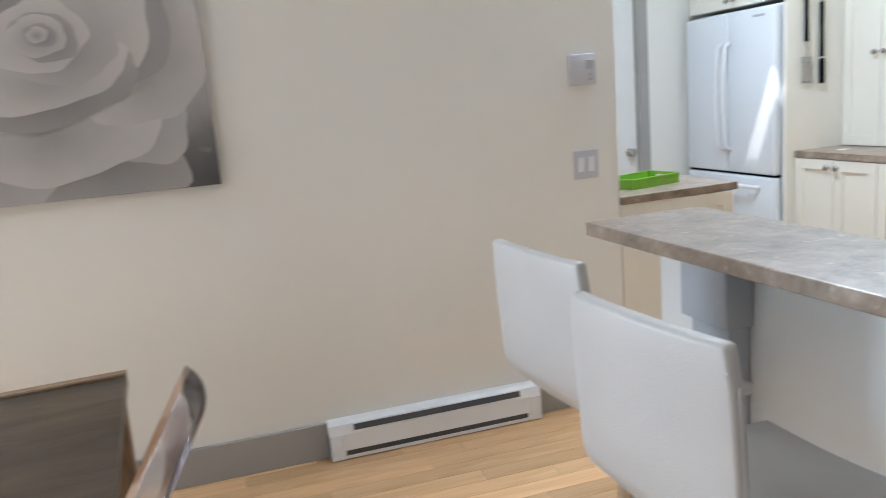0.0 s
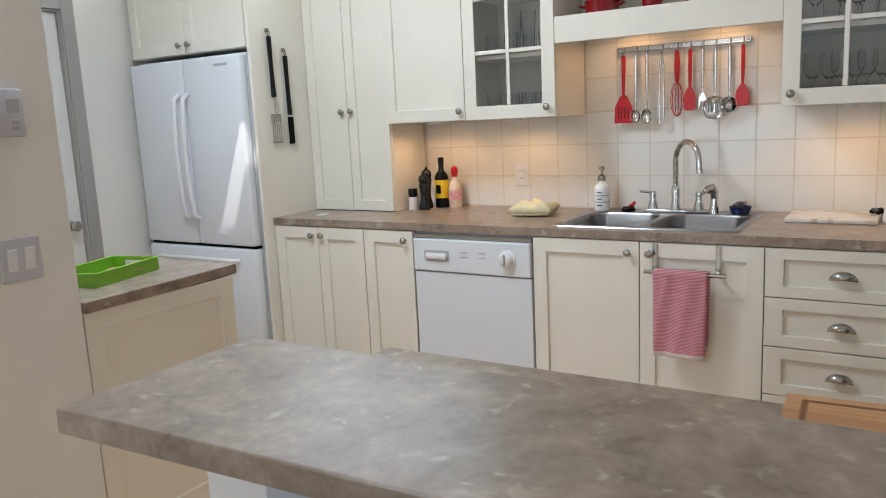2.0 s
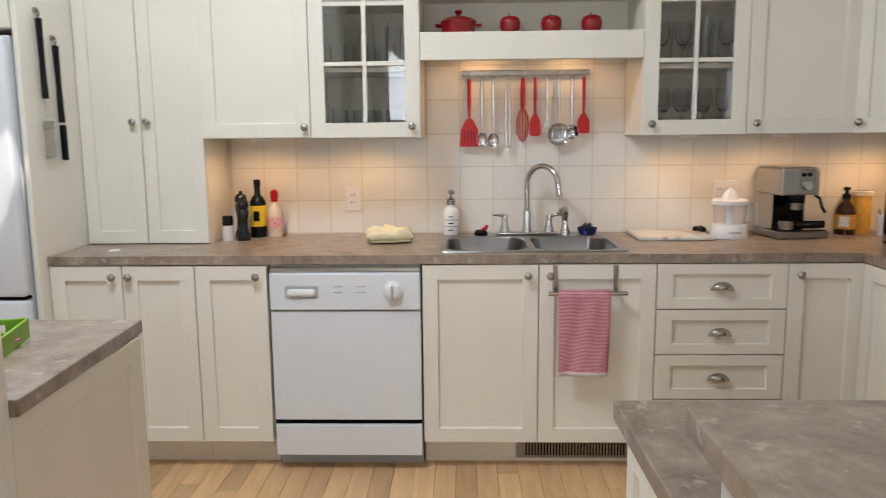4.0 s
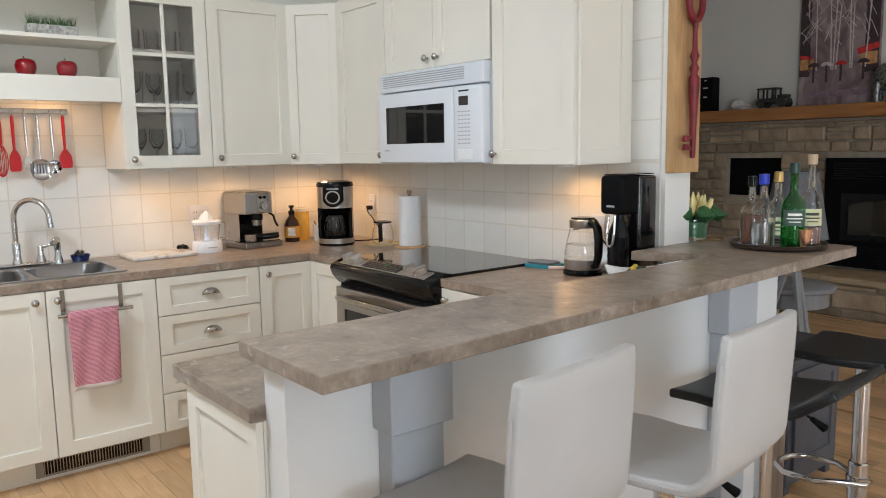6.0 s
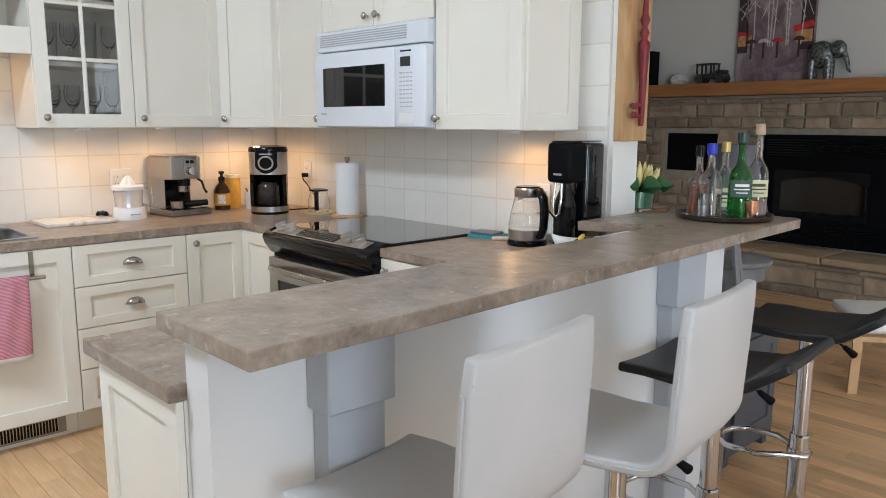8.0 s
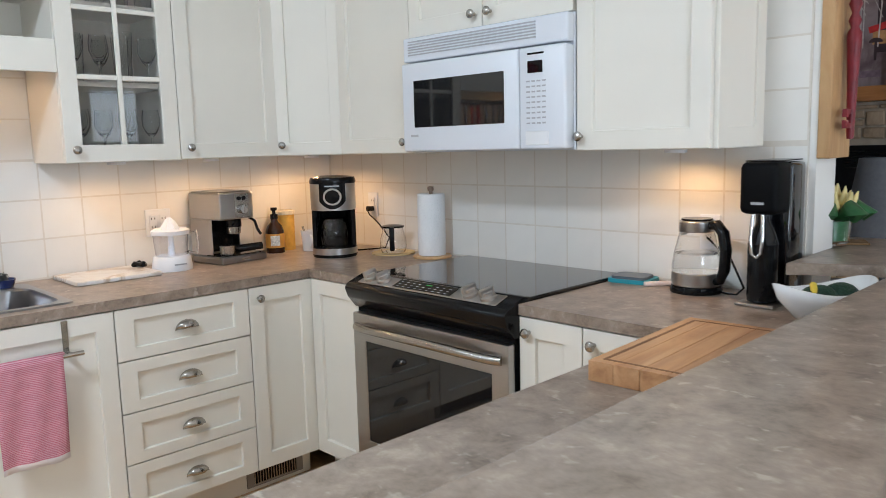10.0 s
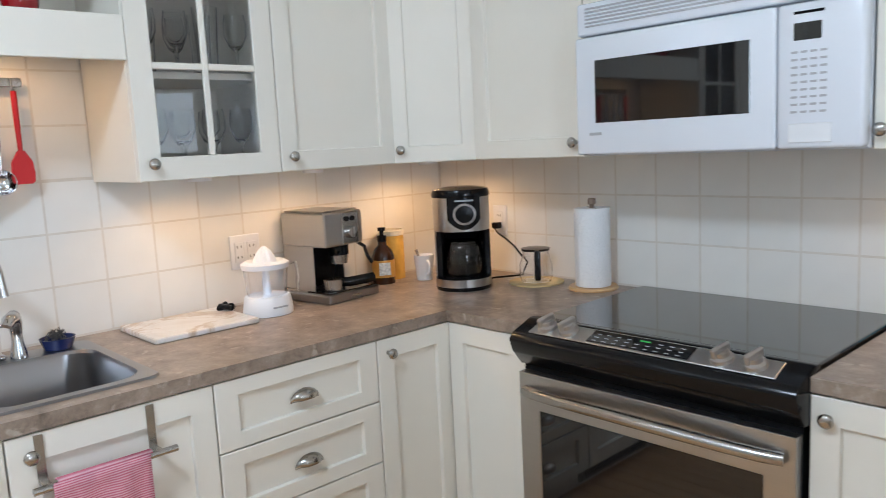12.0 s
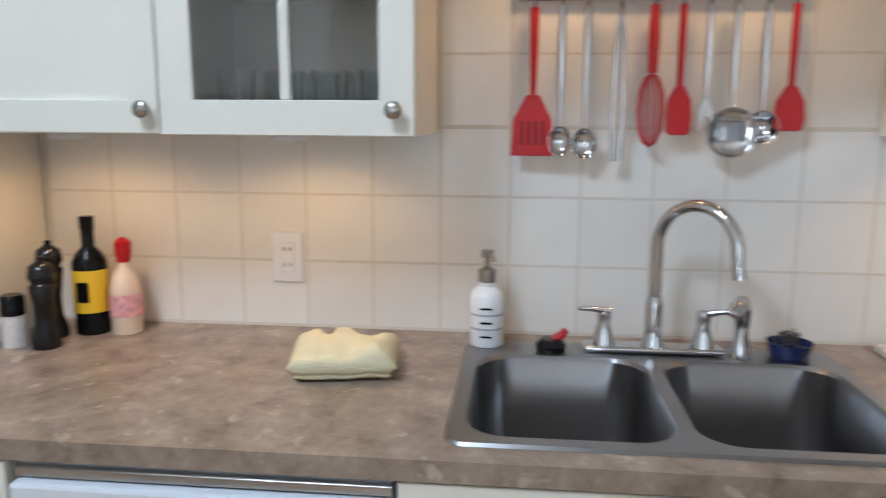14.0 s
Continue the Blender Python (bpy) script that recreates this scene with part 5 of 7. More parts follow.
box(bm, -0.068, -0.056, 0.015, 0.055, 0.125, 0.14)
box(bm, -0.068, -0.056, 0.035, 0.055, 0.10, 0.108)
box(bm, -0.068, -0.056, 0.035, 0.055, 0.117, 0.125)
part("key_bit", bm, KEYRED, kb)

# table and lamp beyond the bar
GREYWOOD = mat("grey_washed_wood", (0.22, 0.22, 0.225), 0.55, vary=0.12, scale=6, stretch=(3, 3, 0.6), bump=0.08)
stb = thing("side_table", "round grey washed wooden side table", "table", (2.76, -0.78, ZF))
part("tabletop", lathe([(0, 0.555), (0.24, 0.555), (0.25, 0.565), (0.25, 0.582), (0.24, 0.59), (0, 0.59)], 36), GREYWOOD, stb, smooth=40)
part("apron", lathe([(0.20, 0.47), (0.215, 0.47), (0.215, 0.554), (0.20, 0.554)], 30), GREYWOOD, stb)
part("column", lathe([(0.05, 0.13), (0.06, 0.20), (0.035, 0.27), (0.055, 0.36), (0.04, 0.44), (0.07, 0.48)], 18), GREYWOOD, stb, smooth=50)
part("shelf", boxed(-0.17, 0.17, -0.17, 0.17, 0.10, 0.13, 0.004), GREYWOOD, stb)
for x in (-0.14, 0.11):
    for y in (-0.14, 0.11):
        part("leg", boxed(x, x + 0.03, y, y + 0.03, 0.0, 0.10), GREYWOOD, stb)
lp = thing("tripod_lamp", "floor lamp with a grey shade on splayed legs", "lamp", (2.56, -0.42, ZF))
SHADE = mat("grey_linen_shade", (0.13, 0.135, 0.15), 0.85, vary=0.08, scale=60, bump=0.1, bump_scale=300)
bm = lathe([(0.165, 0.90), (0.105, 1.25), (0.102, 1.25), (0.162, 0.90)], 32)
part("shade", bm, SHADE, lp, smooth=50)
part("stem", tube([(0, 0, 0.75), (0, 0, 1.05)], 0.012, 10), BLACKMATTE, lp)
part("shade_ring", tube([(-0.15, 0, 0.92), (0.15, 0, 0.92)], 0.003, 6), BLACKMATTE, lp)
for a in (20, 140, 260):
    c, s_ = math.cos(radians(a)), math.sin(radians(a))
    part("leg", tube([(0.015 * c, 0.015 * s_, 0.80), (0.24 * c, 0.24 * s_, 0.0)], [0.020, 0.016], 6), GREYWOOD, lp)
cr = thing("wooden_box", "narrow brown wooden box with a heart cut-out", "box", (2.05, 0.845, ZF), 0)
BROWNW = ramp_mat("weathered_brown_wood", [(0.3, (0.17, 0.115, 0.08)), (0.7, (0.32, 0.235, 0.175))], 0.7, 3, 7, stretch=(6, 6, 0.8), bump=0.15)
part("panel", boxed(-0.075, 0.075, -0.09, -0.07, 0.0, 0.50, 0.003), BROWNW, cr)
part("panel", boxed(-0.075, 0.075, 0.07, 0.09, 0.0, 0.46, 0.003), BROWNW, cr)
part("bottom_board", boxed(-0.075, 0.075, -0.07, 0.07, 0.02, 0.04), BROWNW, cr)
hb = bmesh.new()
vs = []
for i in range(30):
    a = 2 * math.pi * i / 30
    vs.append(hb.verts.new((-0.0765, 0.0 + 0.0021 * 16 * math.sin(a) ** 3, 0.40 + 0.0023 * (13 * math.cos(a) - 5 * math.cos(2 * a) - 2 * math.cos(3 * a) - math.cos(4 * a)))))
hb.faces.new(vs)
part("side_board", boxed(-0.0755, -0.060, -0.07, 0.07, 0.0, 0.48, 0.002), BROWNW, cr)
# nothing is cut: the black face gives the shade inside the heart
part("heart", hb, BLACKMATTE, cr, "black heart shape for the shade in the cut-out")
ck = thing("low_cupboard", "dark slate painted wooden cupboard", "cupboard", (2.22, 0.47, ZF), 0)
SLATE = mat("slate_paint", (0.075, 0.078, 0.092), 0.5, vary=0.12, scale=7, bump=0.08)
part("body", boxed(-0.22, 0.24, -0.20, 0.22, 0.04, 0.54, 0.004), SLATE, ck)
part("top_board", boxed(-0.25, 0.27, -0.23, 0.25, 0.541, 0.57, 0.004), SLATE, ck)
part("door", shift(door_bm(0.36, 0.42, t=0.014, stile=0.05), Matrix.Translation((-0.2205, 0.19, 0.09)) @ Matrix.Rotation(radians(-90), 4, "Z")), SLATE, ck)
for y in (-0.18, 0.17):
    part("foot", boxed(-0.21, -0.15, y, y + 0.04, 0.0, 0.039), SLATE, ck)
bc = thing("footstool", "low birch bentwood footstool with a white cushion", "stool", (1.91, -1.02, ZF), 35)
bc.scale = (1.0, 1.0, 0.76)
BIRCH = ramp_mat("birch_veneer", [(0.3, (0.50, 0.30, 0.14)), (0.7, (0.64, 0.42, 0.22))], 0.4, 3, 6, stretch=(6, 6, 1), bump=0.03)
for x in (-0.28, 0.28):
    bm = bmesh.new()
    path = [(x, 0.30, 0.0), (x, 0.32, 0.34), (x, 0.30, 0.40), (x, 0.24, 0.43), (x, -0.1, 0.40), (x, -0.34, 0.38)]
    rows = [[bm.verts.new((px + dx, py, pz)) for dx in (-0.022, 0.022)] for px, py, pz in path]
    for a, b in zip(rows, rows[1:]):
        bm.faces.new((a[0], a[1], b[1], b[0]))
    ob = part("side_frame", bm, BIRCH, bc)
    so = ob.modifiers.new("thick", "SOLIDIFY")
    so.thickness = 0.02
    part("back_leg", tube([(x, -0.33, 0.38), (x, -0.38, 0.0)], 0.018, 8), BIRCH, bc)
part("cushion", boxed(-0.25, 0.25, -0.30, 0.28, 0.405, 0.485, 0.03, 3), mat("white_cotton", (0.78, 0.77, 0.75), 0.9, vary=0.04, bump=0.15, bump_scale=120), bc, "white cushion", smooth=50)
part("cross_rail", boxed(-0.26, 0.26, 0.26, 0.29, 0.36, 0.395), BIRCH, bc)

# ---- on the bar ----
zb = ZBAR + 0.0005
pl = thing("flower_bowl", "glass bowl with artificial cream flowers and green leaves", "plant", (2.385, 0.785, zb))
LEAF = mat("green_leaf", (0.028, 0.105, 0.035), 0.35, vary=0.25, scale=20)
PETAL = mat("cream_petal", (0.78, 0.66, 0.30), 0.55, vary=0.12, scale=25)
vase = part("glass_bowl", lathe([(0, 0.0), (0.055, 0.0), (0.06, 0.01), (0.064, 0.06), (0.066, 0.085), (0.0635, 0.085), (0.06, 0.012), (0, 0.010)], 28), GLASS, pl, smooth=50)
vase.visible_shadow = False
part("leaf_lining", lathe([(0, 0.013), (0.054, 0.014), (0.058, 0.075), (0.052, 0.078), (0, 0.07)], 20), LEAF, pl, "dark green leaf wrapped in the bowl", smooth=50)
rng = random.Random(8)
for k in range(7):
    a = 2 * math.pi * k / 7
    bm = tube([(0.03 * math.cos(a), 0.03 * math.sin(a), 0.08), (0.085 * math.cos(a), 0.085 * math.sin(a), 0.115), (0.105 * math.cos(a), 0.105 * math.sin(a), 0.10), (0.09 * math.cos(a), 0.09 * math.sin(a), 0.082)], [0.012, 0.032, 0.034, 0.012], 8)
    part("leaf", bm, LEAF, pl, smooth=60)
for ring, (n, rr, zz, tip) in enumerate(((9, 0.065, 0.125, 0.075), (7, 0.042, 0.14, 0.045), (4, 0.02, 0.15, 0.02))):
    for k in range(n):
        a = 2 * math.pi * k / n + ring * 0.3
        c, s_ = math.cos(a), math.sin(a)
        bm = tube([(rr * 0.4 * c, rr * 0.4 * s_, 0.10), (rr * c, rr * s_, zz), (tip * 1.05 * c, tip * 1.05 * s_, zz + 0.045)], [0.008, 0.016, 0.002], 7)
        part("petal", bm, PETAL, pl, smooth=60)
co_ = tagged(part("coaster", boxed(2.15, 2.25, 0.62, 0.72, zb + 0.0, zb + 0.006, 0.001), ramp_mat("cork", [(0.3, (0.22, 0.12, 0.05)), (0.7, (0.36, 0.22, 0.11))], 0.9, 30, 3)), "cork coaster lying on the bar", "coaster")
co_.matrix_world = pose(2.20, 0.67, 0, 0, 0, 25) @ pose(-2.05, -0.67, 0)
ty = thing("round_tray", "round dark brown serving tray with bottles", "tray", (2.03, 0.77, zb))
TRAYM = mat("dark_tray", (0.035, 0.022, 0.016), 0.3, vary=0.2)
part("plate", lathe([(0, 0), (0.155, 0), (0.168, 0.006), (0.172, 0.02), (0.167, 0.02), (0.16, 0.008), (0, 0.006)], 40), TRAYM, ty, smooth=45)
zt = zb + 0.0065


def arc_label(r, half, z0, z1, n=14):
    """A paper label bent round the front of a bottle."""
    bm = bmesh.new()
    rows = []
    for k in range(n + 1):
        a = radians(-half + 2 * half * k / n)
        rows.append([bm.verts.new((q * math.cos(a), q * math.sin(a), z)) for q, z in ((r, z0), (r, z1), (r + 0.0004, z1), (r + 0.0004, z0))])
    for a, b in zip(rows, rows[1:]):
        for i in range(4):
            bm.faces.new((a[i], b[i], b[(i + 1) % 4], a[(i + 1) % 4]))
    bm.faces.new(rows[0])
    bm.faces.new(rows[-1])
    return bm


def bottle(at, h, r, neck_r, neck_h, glass, label_colour, cap, text, square=False, liquid=None, fill=0.6, lab=(0.2, 0.6), ink=(0.05, 0.05, 0.05)):
    b = thing("bottle", text, "bottle", at, 127, "bottles on the tray")
    sh_ = h - neck_h
    prof = [(0, 0.0), (r * 0.96, 0.0), (r, 0.006), (r, sh_ * 0.80), (r * 0.85, sh_ * 0.88), (neck_r * 1.3, sh_), (neck_r, sh_ + 0.02), (neck_r, h - 0.012), (neck_r * 1.15, h - 0.01), (neck_r * 1.15, h), (neck_r * 0.7, h), (neck_r * 0.7, sh_ + 0.01), (r * 0.80, sh_ * 0.86), (r - 0.003, sh_ * 0.78), (r - 0.003, 0.008), (0, 0.008)]
    g = part("glass", lathe(prof, 8 if square else 24), glass, b, smooth=50)
    g.visible_shadow = False
    if liquid:
        part("liquid", lathe([(0, 0.009), (r - 0.0034, 0.009), (r - 0.0034, sh_ * fill), (0, sh_ * fill)], 8 if square else 24), liquid, b, smooth=50)
    if label_colour:
        lm = mat("label", label_colour, 0.6, vary=0.1, scale=50)
        part("label", arc_label(r + 0.0006, 62, sh_ * lab[0], sh_ * lab[1]), lm, b)
        for f0, f1, a in ((0.62, 0.78, 34), (0.42, 0.50, 40), (0.22, 0.28, 28)):
            d_ = lab[1] - lab[0]
            part("label_print", arc_label(r + 0.0012, a, sh_ * (lab[0] + d_ * f0), sh_ * (lab[0] + d_ * f1)), mat("label_ink", ink, 0.6), b)
    part("cap", lathe([(0, h - 0.015), (neck_r * 1.3, h - 0.015), (neck_r * 1.3, h + 0.022), (0, h + 0.024)], 18), cap, b, smooth=45)
    return b


GREENGLASS = glass_mat("green_glass", (0.10, 0.55, 0.16))
AMBER = mat("amber_spirit", (0.075, 0.016, 0.005), 0.3, vary=0.1)
CLEARLIQ = glass_mat("pale_spirit", (0.93, 0.93, 0.88))
BLUECAP = mat("blue_cap", (0.02, 0.04, 0.42), 0.4)
GOLDCAP = mat("gold_cap", (0.50, 0.32, 0.12), 0.3, 0.7)
DKGREEN = mat("dark_green_cap", (0.01, 0.035, 0.025), 0.35)
bottle((2.12, 0.80, zt), 0.235, 0.040, 0.013, 0.075, GLASS, None, BLACKPLASTIC, "clear bottle half full of amber spirit", liquid=AMBER, fill=0.72)
bottle((2.055, 0.835, zt), 0.245, 0.043, 0.014, 0.07, GLASS, None, BLUECAP, "clear bottle with a pale label and blue cap", liquid=CLEARLIQ, fill=0.5)
bottle((2.06, 0.72, zt), 0.25, 0.036, 0.013, 0.08, GLASS, (0.60, 0.50, 0.35), GOLDCAP, "clear bottle with a gold cap")
bottle((1.96, 0.80, zt), 0.285, 0.041, 0.014, 0.09, GREENGLASS, (0.05, 0.09, 0.07), DKGREEN, "green glass bottle with a dark label", lab=(0.42, 0.72), ink=(0.75, 0.75, 0.7))
bottle((1.935, 0.72, zt), 0.315, 0.038, 0.013, 0.11, GLASS, (0.62, 0.58, 0.36), mat("cork", (0.45, 0.33, 0.22), 0.7), "tall bottle with a pale yellow label and cork", liquid=AMBER, fill=0.34, lab=(0.38, 0.68))
bw = thing("copper_cup", "small copper and white measuring cup", "cup", (1.915, 0.80, zt))
part("cup", lathe([(0, 0), (0.018, 0), (0.026, 0.07), (0.024, 0.07), (0.016, 0.004), (0, 0.004)], 18), mat("copper", (0.65, 0.36, 0.22), 0.25, 1.0), bw, smooth=45)

# ---- things on the sink run ----
zt = ZT + 0.0006


def outlet(at, rz, wide, label):
    o = thing("outlet", label, "outlet", at, rz, "wall outlets")
    part("plate", boxed(-wide / 2, wide / 2, -0.006, -0.0005, -0.058, 0.058, 0.003, 2), WHITEPLASTIC, o)
    for k in range(1 if wide < 0.09 else 2):
        x = 0 if wide < 0.09 else (-0.023 + 0.046 * k)
        s = part("socket", boxed(x - 0.017, x + 0.017, -0.0085, -0.006, -0.034, 0.034, 0.002), WHITEPLASTIC, o)
        for zz in (-0.018, 0.018):
            for dx in (-0.007, 0.007):
                part("slot", boxed(x + dx - 0.0013, x + dx + 0.0013, -0.0089, -0.0084, zz - 0.004, zz + 0.005), BLACKMATTE, s)
    return o


outlet((XS - 0.0005, 3.685, 1.075), W, 0.07, "white duplex outlet in the wall tiles")
outlet((XS - 0.0005, 1.965, 1.09), W, 0.112, "white double-gang outlet in the wall tiles")
outlet((4.367, YT + 0.0005, 1.113), S, 0.07, "white duplex outlet with a black plug")
outlet((2.66, YT + 0.0005, 1.086), S, 0.07, "white duplex outlet behind the kettle")

# rail with hanging utensils
rl = thing("utensil_rail", "brushed metal hanging rail with hooks over the sink", "rail", (XS - 0.001, 3.172, 1.64), W)
part("bar", boxed(0.0, 0.575, -0.026, -0.020, -0.012, 0.012, 0.002), NICKEL, rl)
for x in (0.012, 0.288, 0.563):
    part("mount", shift(lathe([(0, 0), (0.013, 0), (0.013, 0.024), (0, 0.026)], 14), Matrix.Translation((x, -0.001, 0)) @ Matrix.Rotation(radians(90), 4, "X")), NICKEL, rl)
UY = [0.033, 0.090, 0.141, 0.207, 0.274, 0.330, 0.383, 0.436, 0.495, 0.548]
for x in UY:
    part("hook", tube([(x, -0.030, 0.010), (x, -0.030, -0.022), (x, -0.040, -0.030), (x, -0.048, -0.020)], 0.003, 6), NICKEL, rl)


def hung(x, name, label):
    return thing(name, label, "utensil", (XS - 0.041, 3.172 - x, 1.612), W, "hanging utensils")


def blade(outline, y0, y1):
    """A flat piece over an outline of (x, z)."""
    bm = prism(outline, y0, y1, 0.0015, 1)
    shift(bm, Matrix(((1, 0, 0, 0), (0, 0, 1, 0), (0, 1, 0, 0), (0, 0, 0, 1))))
    return bm


STEELS = CHROME
u = hung(UY[0], "spatula", "red slotted silicone spatula hanging on the rail")
part("handle", tube([(0, 0, 0.0), (0, 0, -0.08), (0, -0.004, -0.185)], [0.010, 0.009, 0.006], 8), RED, u, smooth=50)
out = [(-0.014, -0.175), (0.014, -0.175), (0.040, -0.225), (0.044, -0.30), (-0.044, -0.30), (-0.040, -0.225)]
part("blade", blade(out, -0.006, -0.001), RED, u)
# slots are darker red bars, the shadow inside put into their colour
for k in range(4):
    part("slot", boxed(-0.024 + k * 0.0145, -0.019 + k * 0.0145, -0.0068, -0.0058, -0.278, -0.228), mat("slot_shadow", (0.10, 0.004, 0.006), 0.6), u)


def ladle(x, name, label, length, r, depth, holes=False, wide=1.0):
    u = hung(x, name, label)
    part("handle", tube([(0, 0, 0.004), (0, 0, -0.10), (0, -0.003, -(length - r * 1.2))], [0.0075, 0.008, 0.0035], 8), STEELS, u, smooth=50)
    bm = bmesh.new()
    n = 18
    rings = []
    for k in range(6):
        a = math.pi / 2 * k / 5
        rings.append([bm.verts.new((wide * r * math.cos(a) * math.cos(2 * math.pi * i / n), 0.0 + depth * math.sin(a), r * math.cos(a) * math.sin(2 * math.pi * i / n))) for i in range(n)] if k < 5 else [bm.verts.new((0, depth, 0))])
    for a, b in zip(rings, rings[1:]):
        for i in range(n):
            if len(b) == 1:
                bm.faces.new((a[i], a[(i + 1) % n], b[0]))
            else:
                bm.faces.new((a[i], a[(i + 1) % n], b[(i + 1) % n], b[i]))
    shift(bm, Matrix.Translation((0, -0.012, -length + r * 0.5)))
    ob = part("bowl", bm, STEELS, u, smooth=60)
    so = ob.modifiers.new("thick", "SOLIDIFY")
    so.thickness = 0.0015
    if holes:
        for i in range(5):
            part("slot", boxed(-0.028 + 0.012 * i, -0.023 + 0.012 * i, depth - 0.028, depth - 0.0265 - 0.010, -length + r * 0.2, -length + r * 0.9), GREYPLASTIC, u)
    return u


ladle(UY[1], "serving_spoon", "steel serving spoon hanging on the rail", 0.285, 0.032, 0.016, wide=0.75)
ladle(UY[2], "slotted_spoon", "steel slotted spoon hanging on the rail", 0.29, 0.033, 0.015, wide=0.8)
u = hung(UY[3], "tongs", "steel kitchen tongs hanging on the rail")
for s in (-1, 1):
    part("arm", tube([(0, 0, 0.0), (s * 0.007, -0.002, -0.06), (s * 0.011, -0.002, -0.22), (s * 0.007, -0.004, -0.31)], [0.004, 0.0055, 0.005, 0.006], 8), STEELS, u, smooth=50)
u = hung(UY[4], "whisk", "red handled balloon whisk hanging on the rail")
part("handle", tube([(0, 0, 0.004), (0, 0, -0.06), (0, 0, -0.13)], [0.009, 0.012, 0.010], 10), RED, u, smooth=50)
for k in range(6):
    a = math.pi * k / 6
    pts = []
    for i in range(13):
        q = math.pi * 2 * i / 12
        pts.append((0.028 * math.sin(q) * math.cos(a), 0.028 * math.sin(q) * math.sin(a), -0.13 - 0.075 * (1 - math.cos(q))))
    part("wire", tube(pts, 0.0016, 5), RED, u)
for x, name, ln, w in ((UY[5], "silicone_scraper", 0.255, 0.025), (UY[9], "silicone_spoon", 0.245, 0.029)):
    u = hung(x, name, "red silicone scraper hanging on the rail" if ln > 0.25 else "red silicone spoon hanging on the rail")
    part("handle", tube([(0, 0, 0.004), (0, 0, -0.07), (0, 0, -0.17)], [0.008, 0.008, 0.006], 8), RED, u, smooth=50)
    out = [(w * 0.3, -0.155), (w * 0.9, -0.185), (w, -0.215), (w * 0.95, -ln + 0.006), (w * 0.7, -ln), (-w * 0.7, -ln), (-w * 0.95, -ln + 0.006), (-w, -0.215), (-w * 0.9, -0.185), (-w * 0.3, -0.155)]
    part("blade", blade(out, -0.008, 0.004), RED, u)
u = hung(UY[6], "serving_fork", "steel serving fork hanging on the rail")
part("handle", tube([(0, 0, 0.004), (0, 0, -0.10), (0, 0, -0.185)], [0.007, 0.008, 0.0035], 8), STEELS, u, smooth=50)
part("fork_head", blade([(-0.006, -0.18), (0.006, -0.18), (0.018, -0.205), (0.016, -0.25), (0.010, -0.25), (0.007, -0.215), (-0.007, -0.215), (-0.010, -0.25), (-0.016, -0.25), (-0.018, -0.205)], -0.003, 0.0), STEELS, u)
ladle(UY[7], "skimmer", "round steel skimmer hanging on the rail", 0.275, 0.052, 0.011, True)
ladle(UY[8], "ladle", "steel soup ladle hanging on the rail", 0.255, 0.034, 0.030)

# red crockery and grass boxes on the open shelf
zs = 1.7805
pot = thing("casserole", "small red enamel casserole with a lid", "pot", (4.52, 3.185, zs))
part("body", lathe([(0, 0), (0.062, 0), (0.072, 0.012), (0.074, 0.055), (0.076, 0.058), (0.0, 0.058)], 28), REDGLAZE, pot, smooth=40)
part("lid", lathe([(0.077, 0.058), (0.078, 0.064), (0.06, 0.078), (0.025, 0.086), (0.010, 0.088), (0.010, 0.096), (0.018, 0.102), (0.014, 0.110), (0, 0.111)], 28), REDGLAZE, pot, smooth=40)
for s in (-1, 1):
    part("handle", tube([(-0.02, s * 0.072, 0.046), (-0.014, s * 0.096, 0.048), (0.014, s * 0.096, 0.048), (0.02, s * 0.072, 0.046)], 0.006, 8), REDGLAZE, pot, smooth=60)
for y in (2.965, 2.79, 2.618):
    ap = thing("apple_ornament", "glossy dark red ceramic apple", "ornament", (4.52, y, zs), 30, "red apples on the shelf")
    part("body", lathe([(0, 0.004), (0.020, 0.0), (0.034, 0.012), (0.043, 0.035), (0.045, 0.055), (0.040, 0.074), (0.026, 0.083), (0.012, 0.080), (0, 0.072)], 24), REDGLAZE, ap, smooth=60)
    part("stalk", tube([(0, 0, 0.072), (0.003, 0.002, 0.085), (0.008, 0.003, 0.096)], 0.0022, 6), BLACKMATTE, ap)
GRASS = mat("artificial_grass", (0.035, 0.13, 0.025), 0.6, vary=0.35, scale=60)
PEBBLE = mat("pebble_fill", (0.42, 0.40, 0.37), 0.6, vary=0.5, scale=70, bump=0.4, bump_scale=90)
rng = random.Random(21)
for y in (3.06, 2.67):
    g = thing("grass_planter", "rectangular pebble planter with artificial grass", "plant", (4.52, y, 1.9645), 0, "grass planters")
    part("trough", boxed(-0.035, 0.035, -0.105, 0.105, 0.0, 0.055, 0.003), PEBBLE, g)
    bm = bmesh.new()
    for k in range(260):
        x, yy = rng.uniform(-0.03, 0.03), rng.uniform(-0.10, 0.10)
        dx, dy, h = rng.uniform(-0.03, 0.03), rng.uniform(-0.03, 0.03), rng.uniform(0.03, 0.06)
        a = bm.verts.new((x - 0.002, yy, 0.055))
        b = bm.verts.new((x + 0.002, yy + 0.001, 0.055))
        c = bm.verts.new((x + dx, yy + dy, 0.055 + h))
        bm.faces.new((a, b, c))
    tagged(part("grass", bm, GRASS, g, recalc=False), kind="stuff")

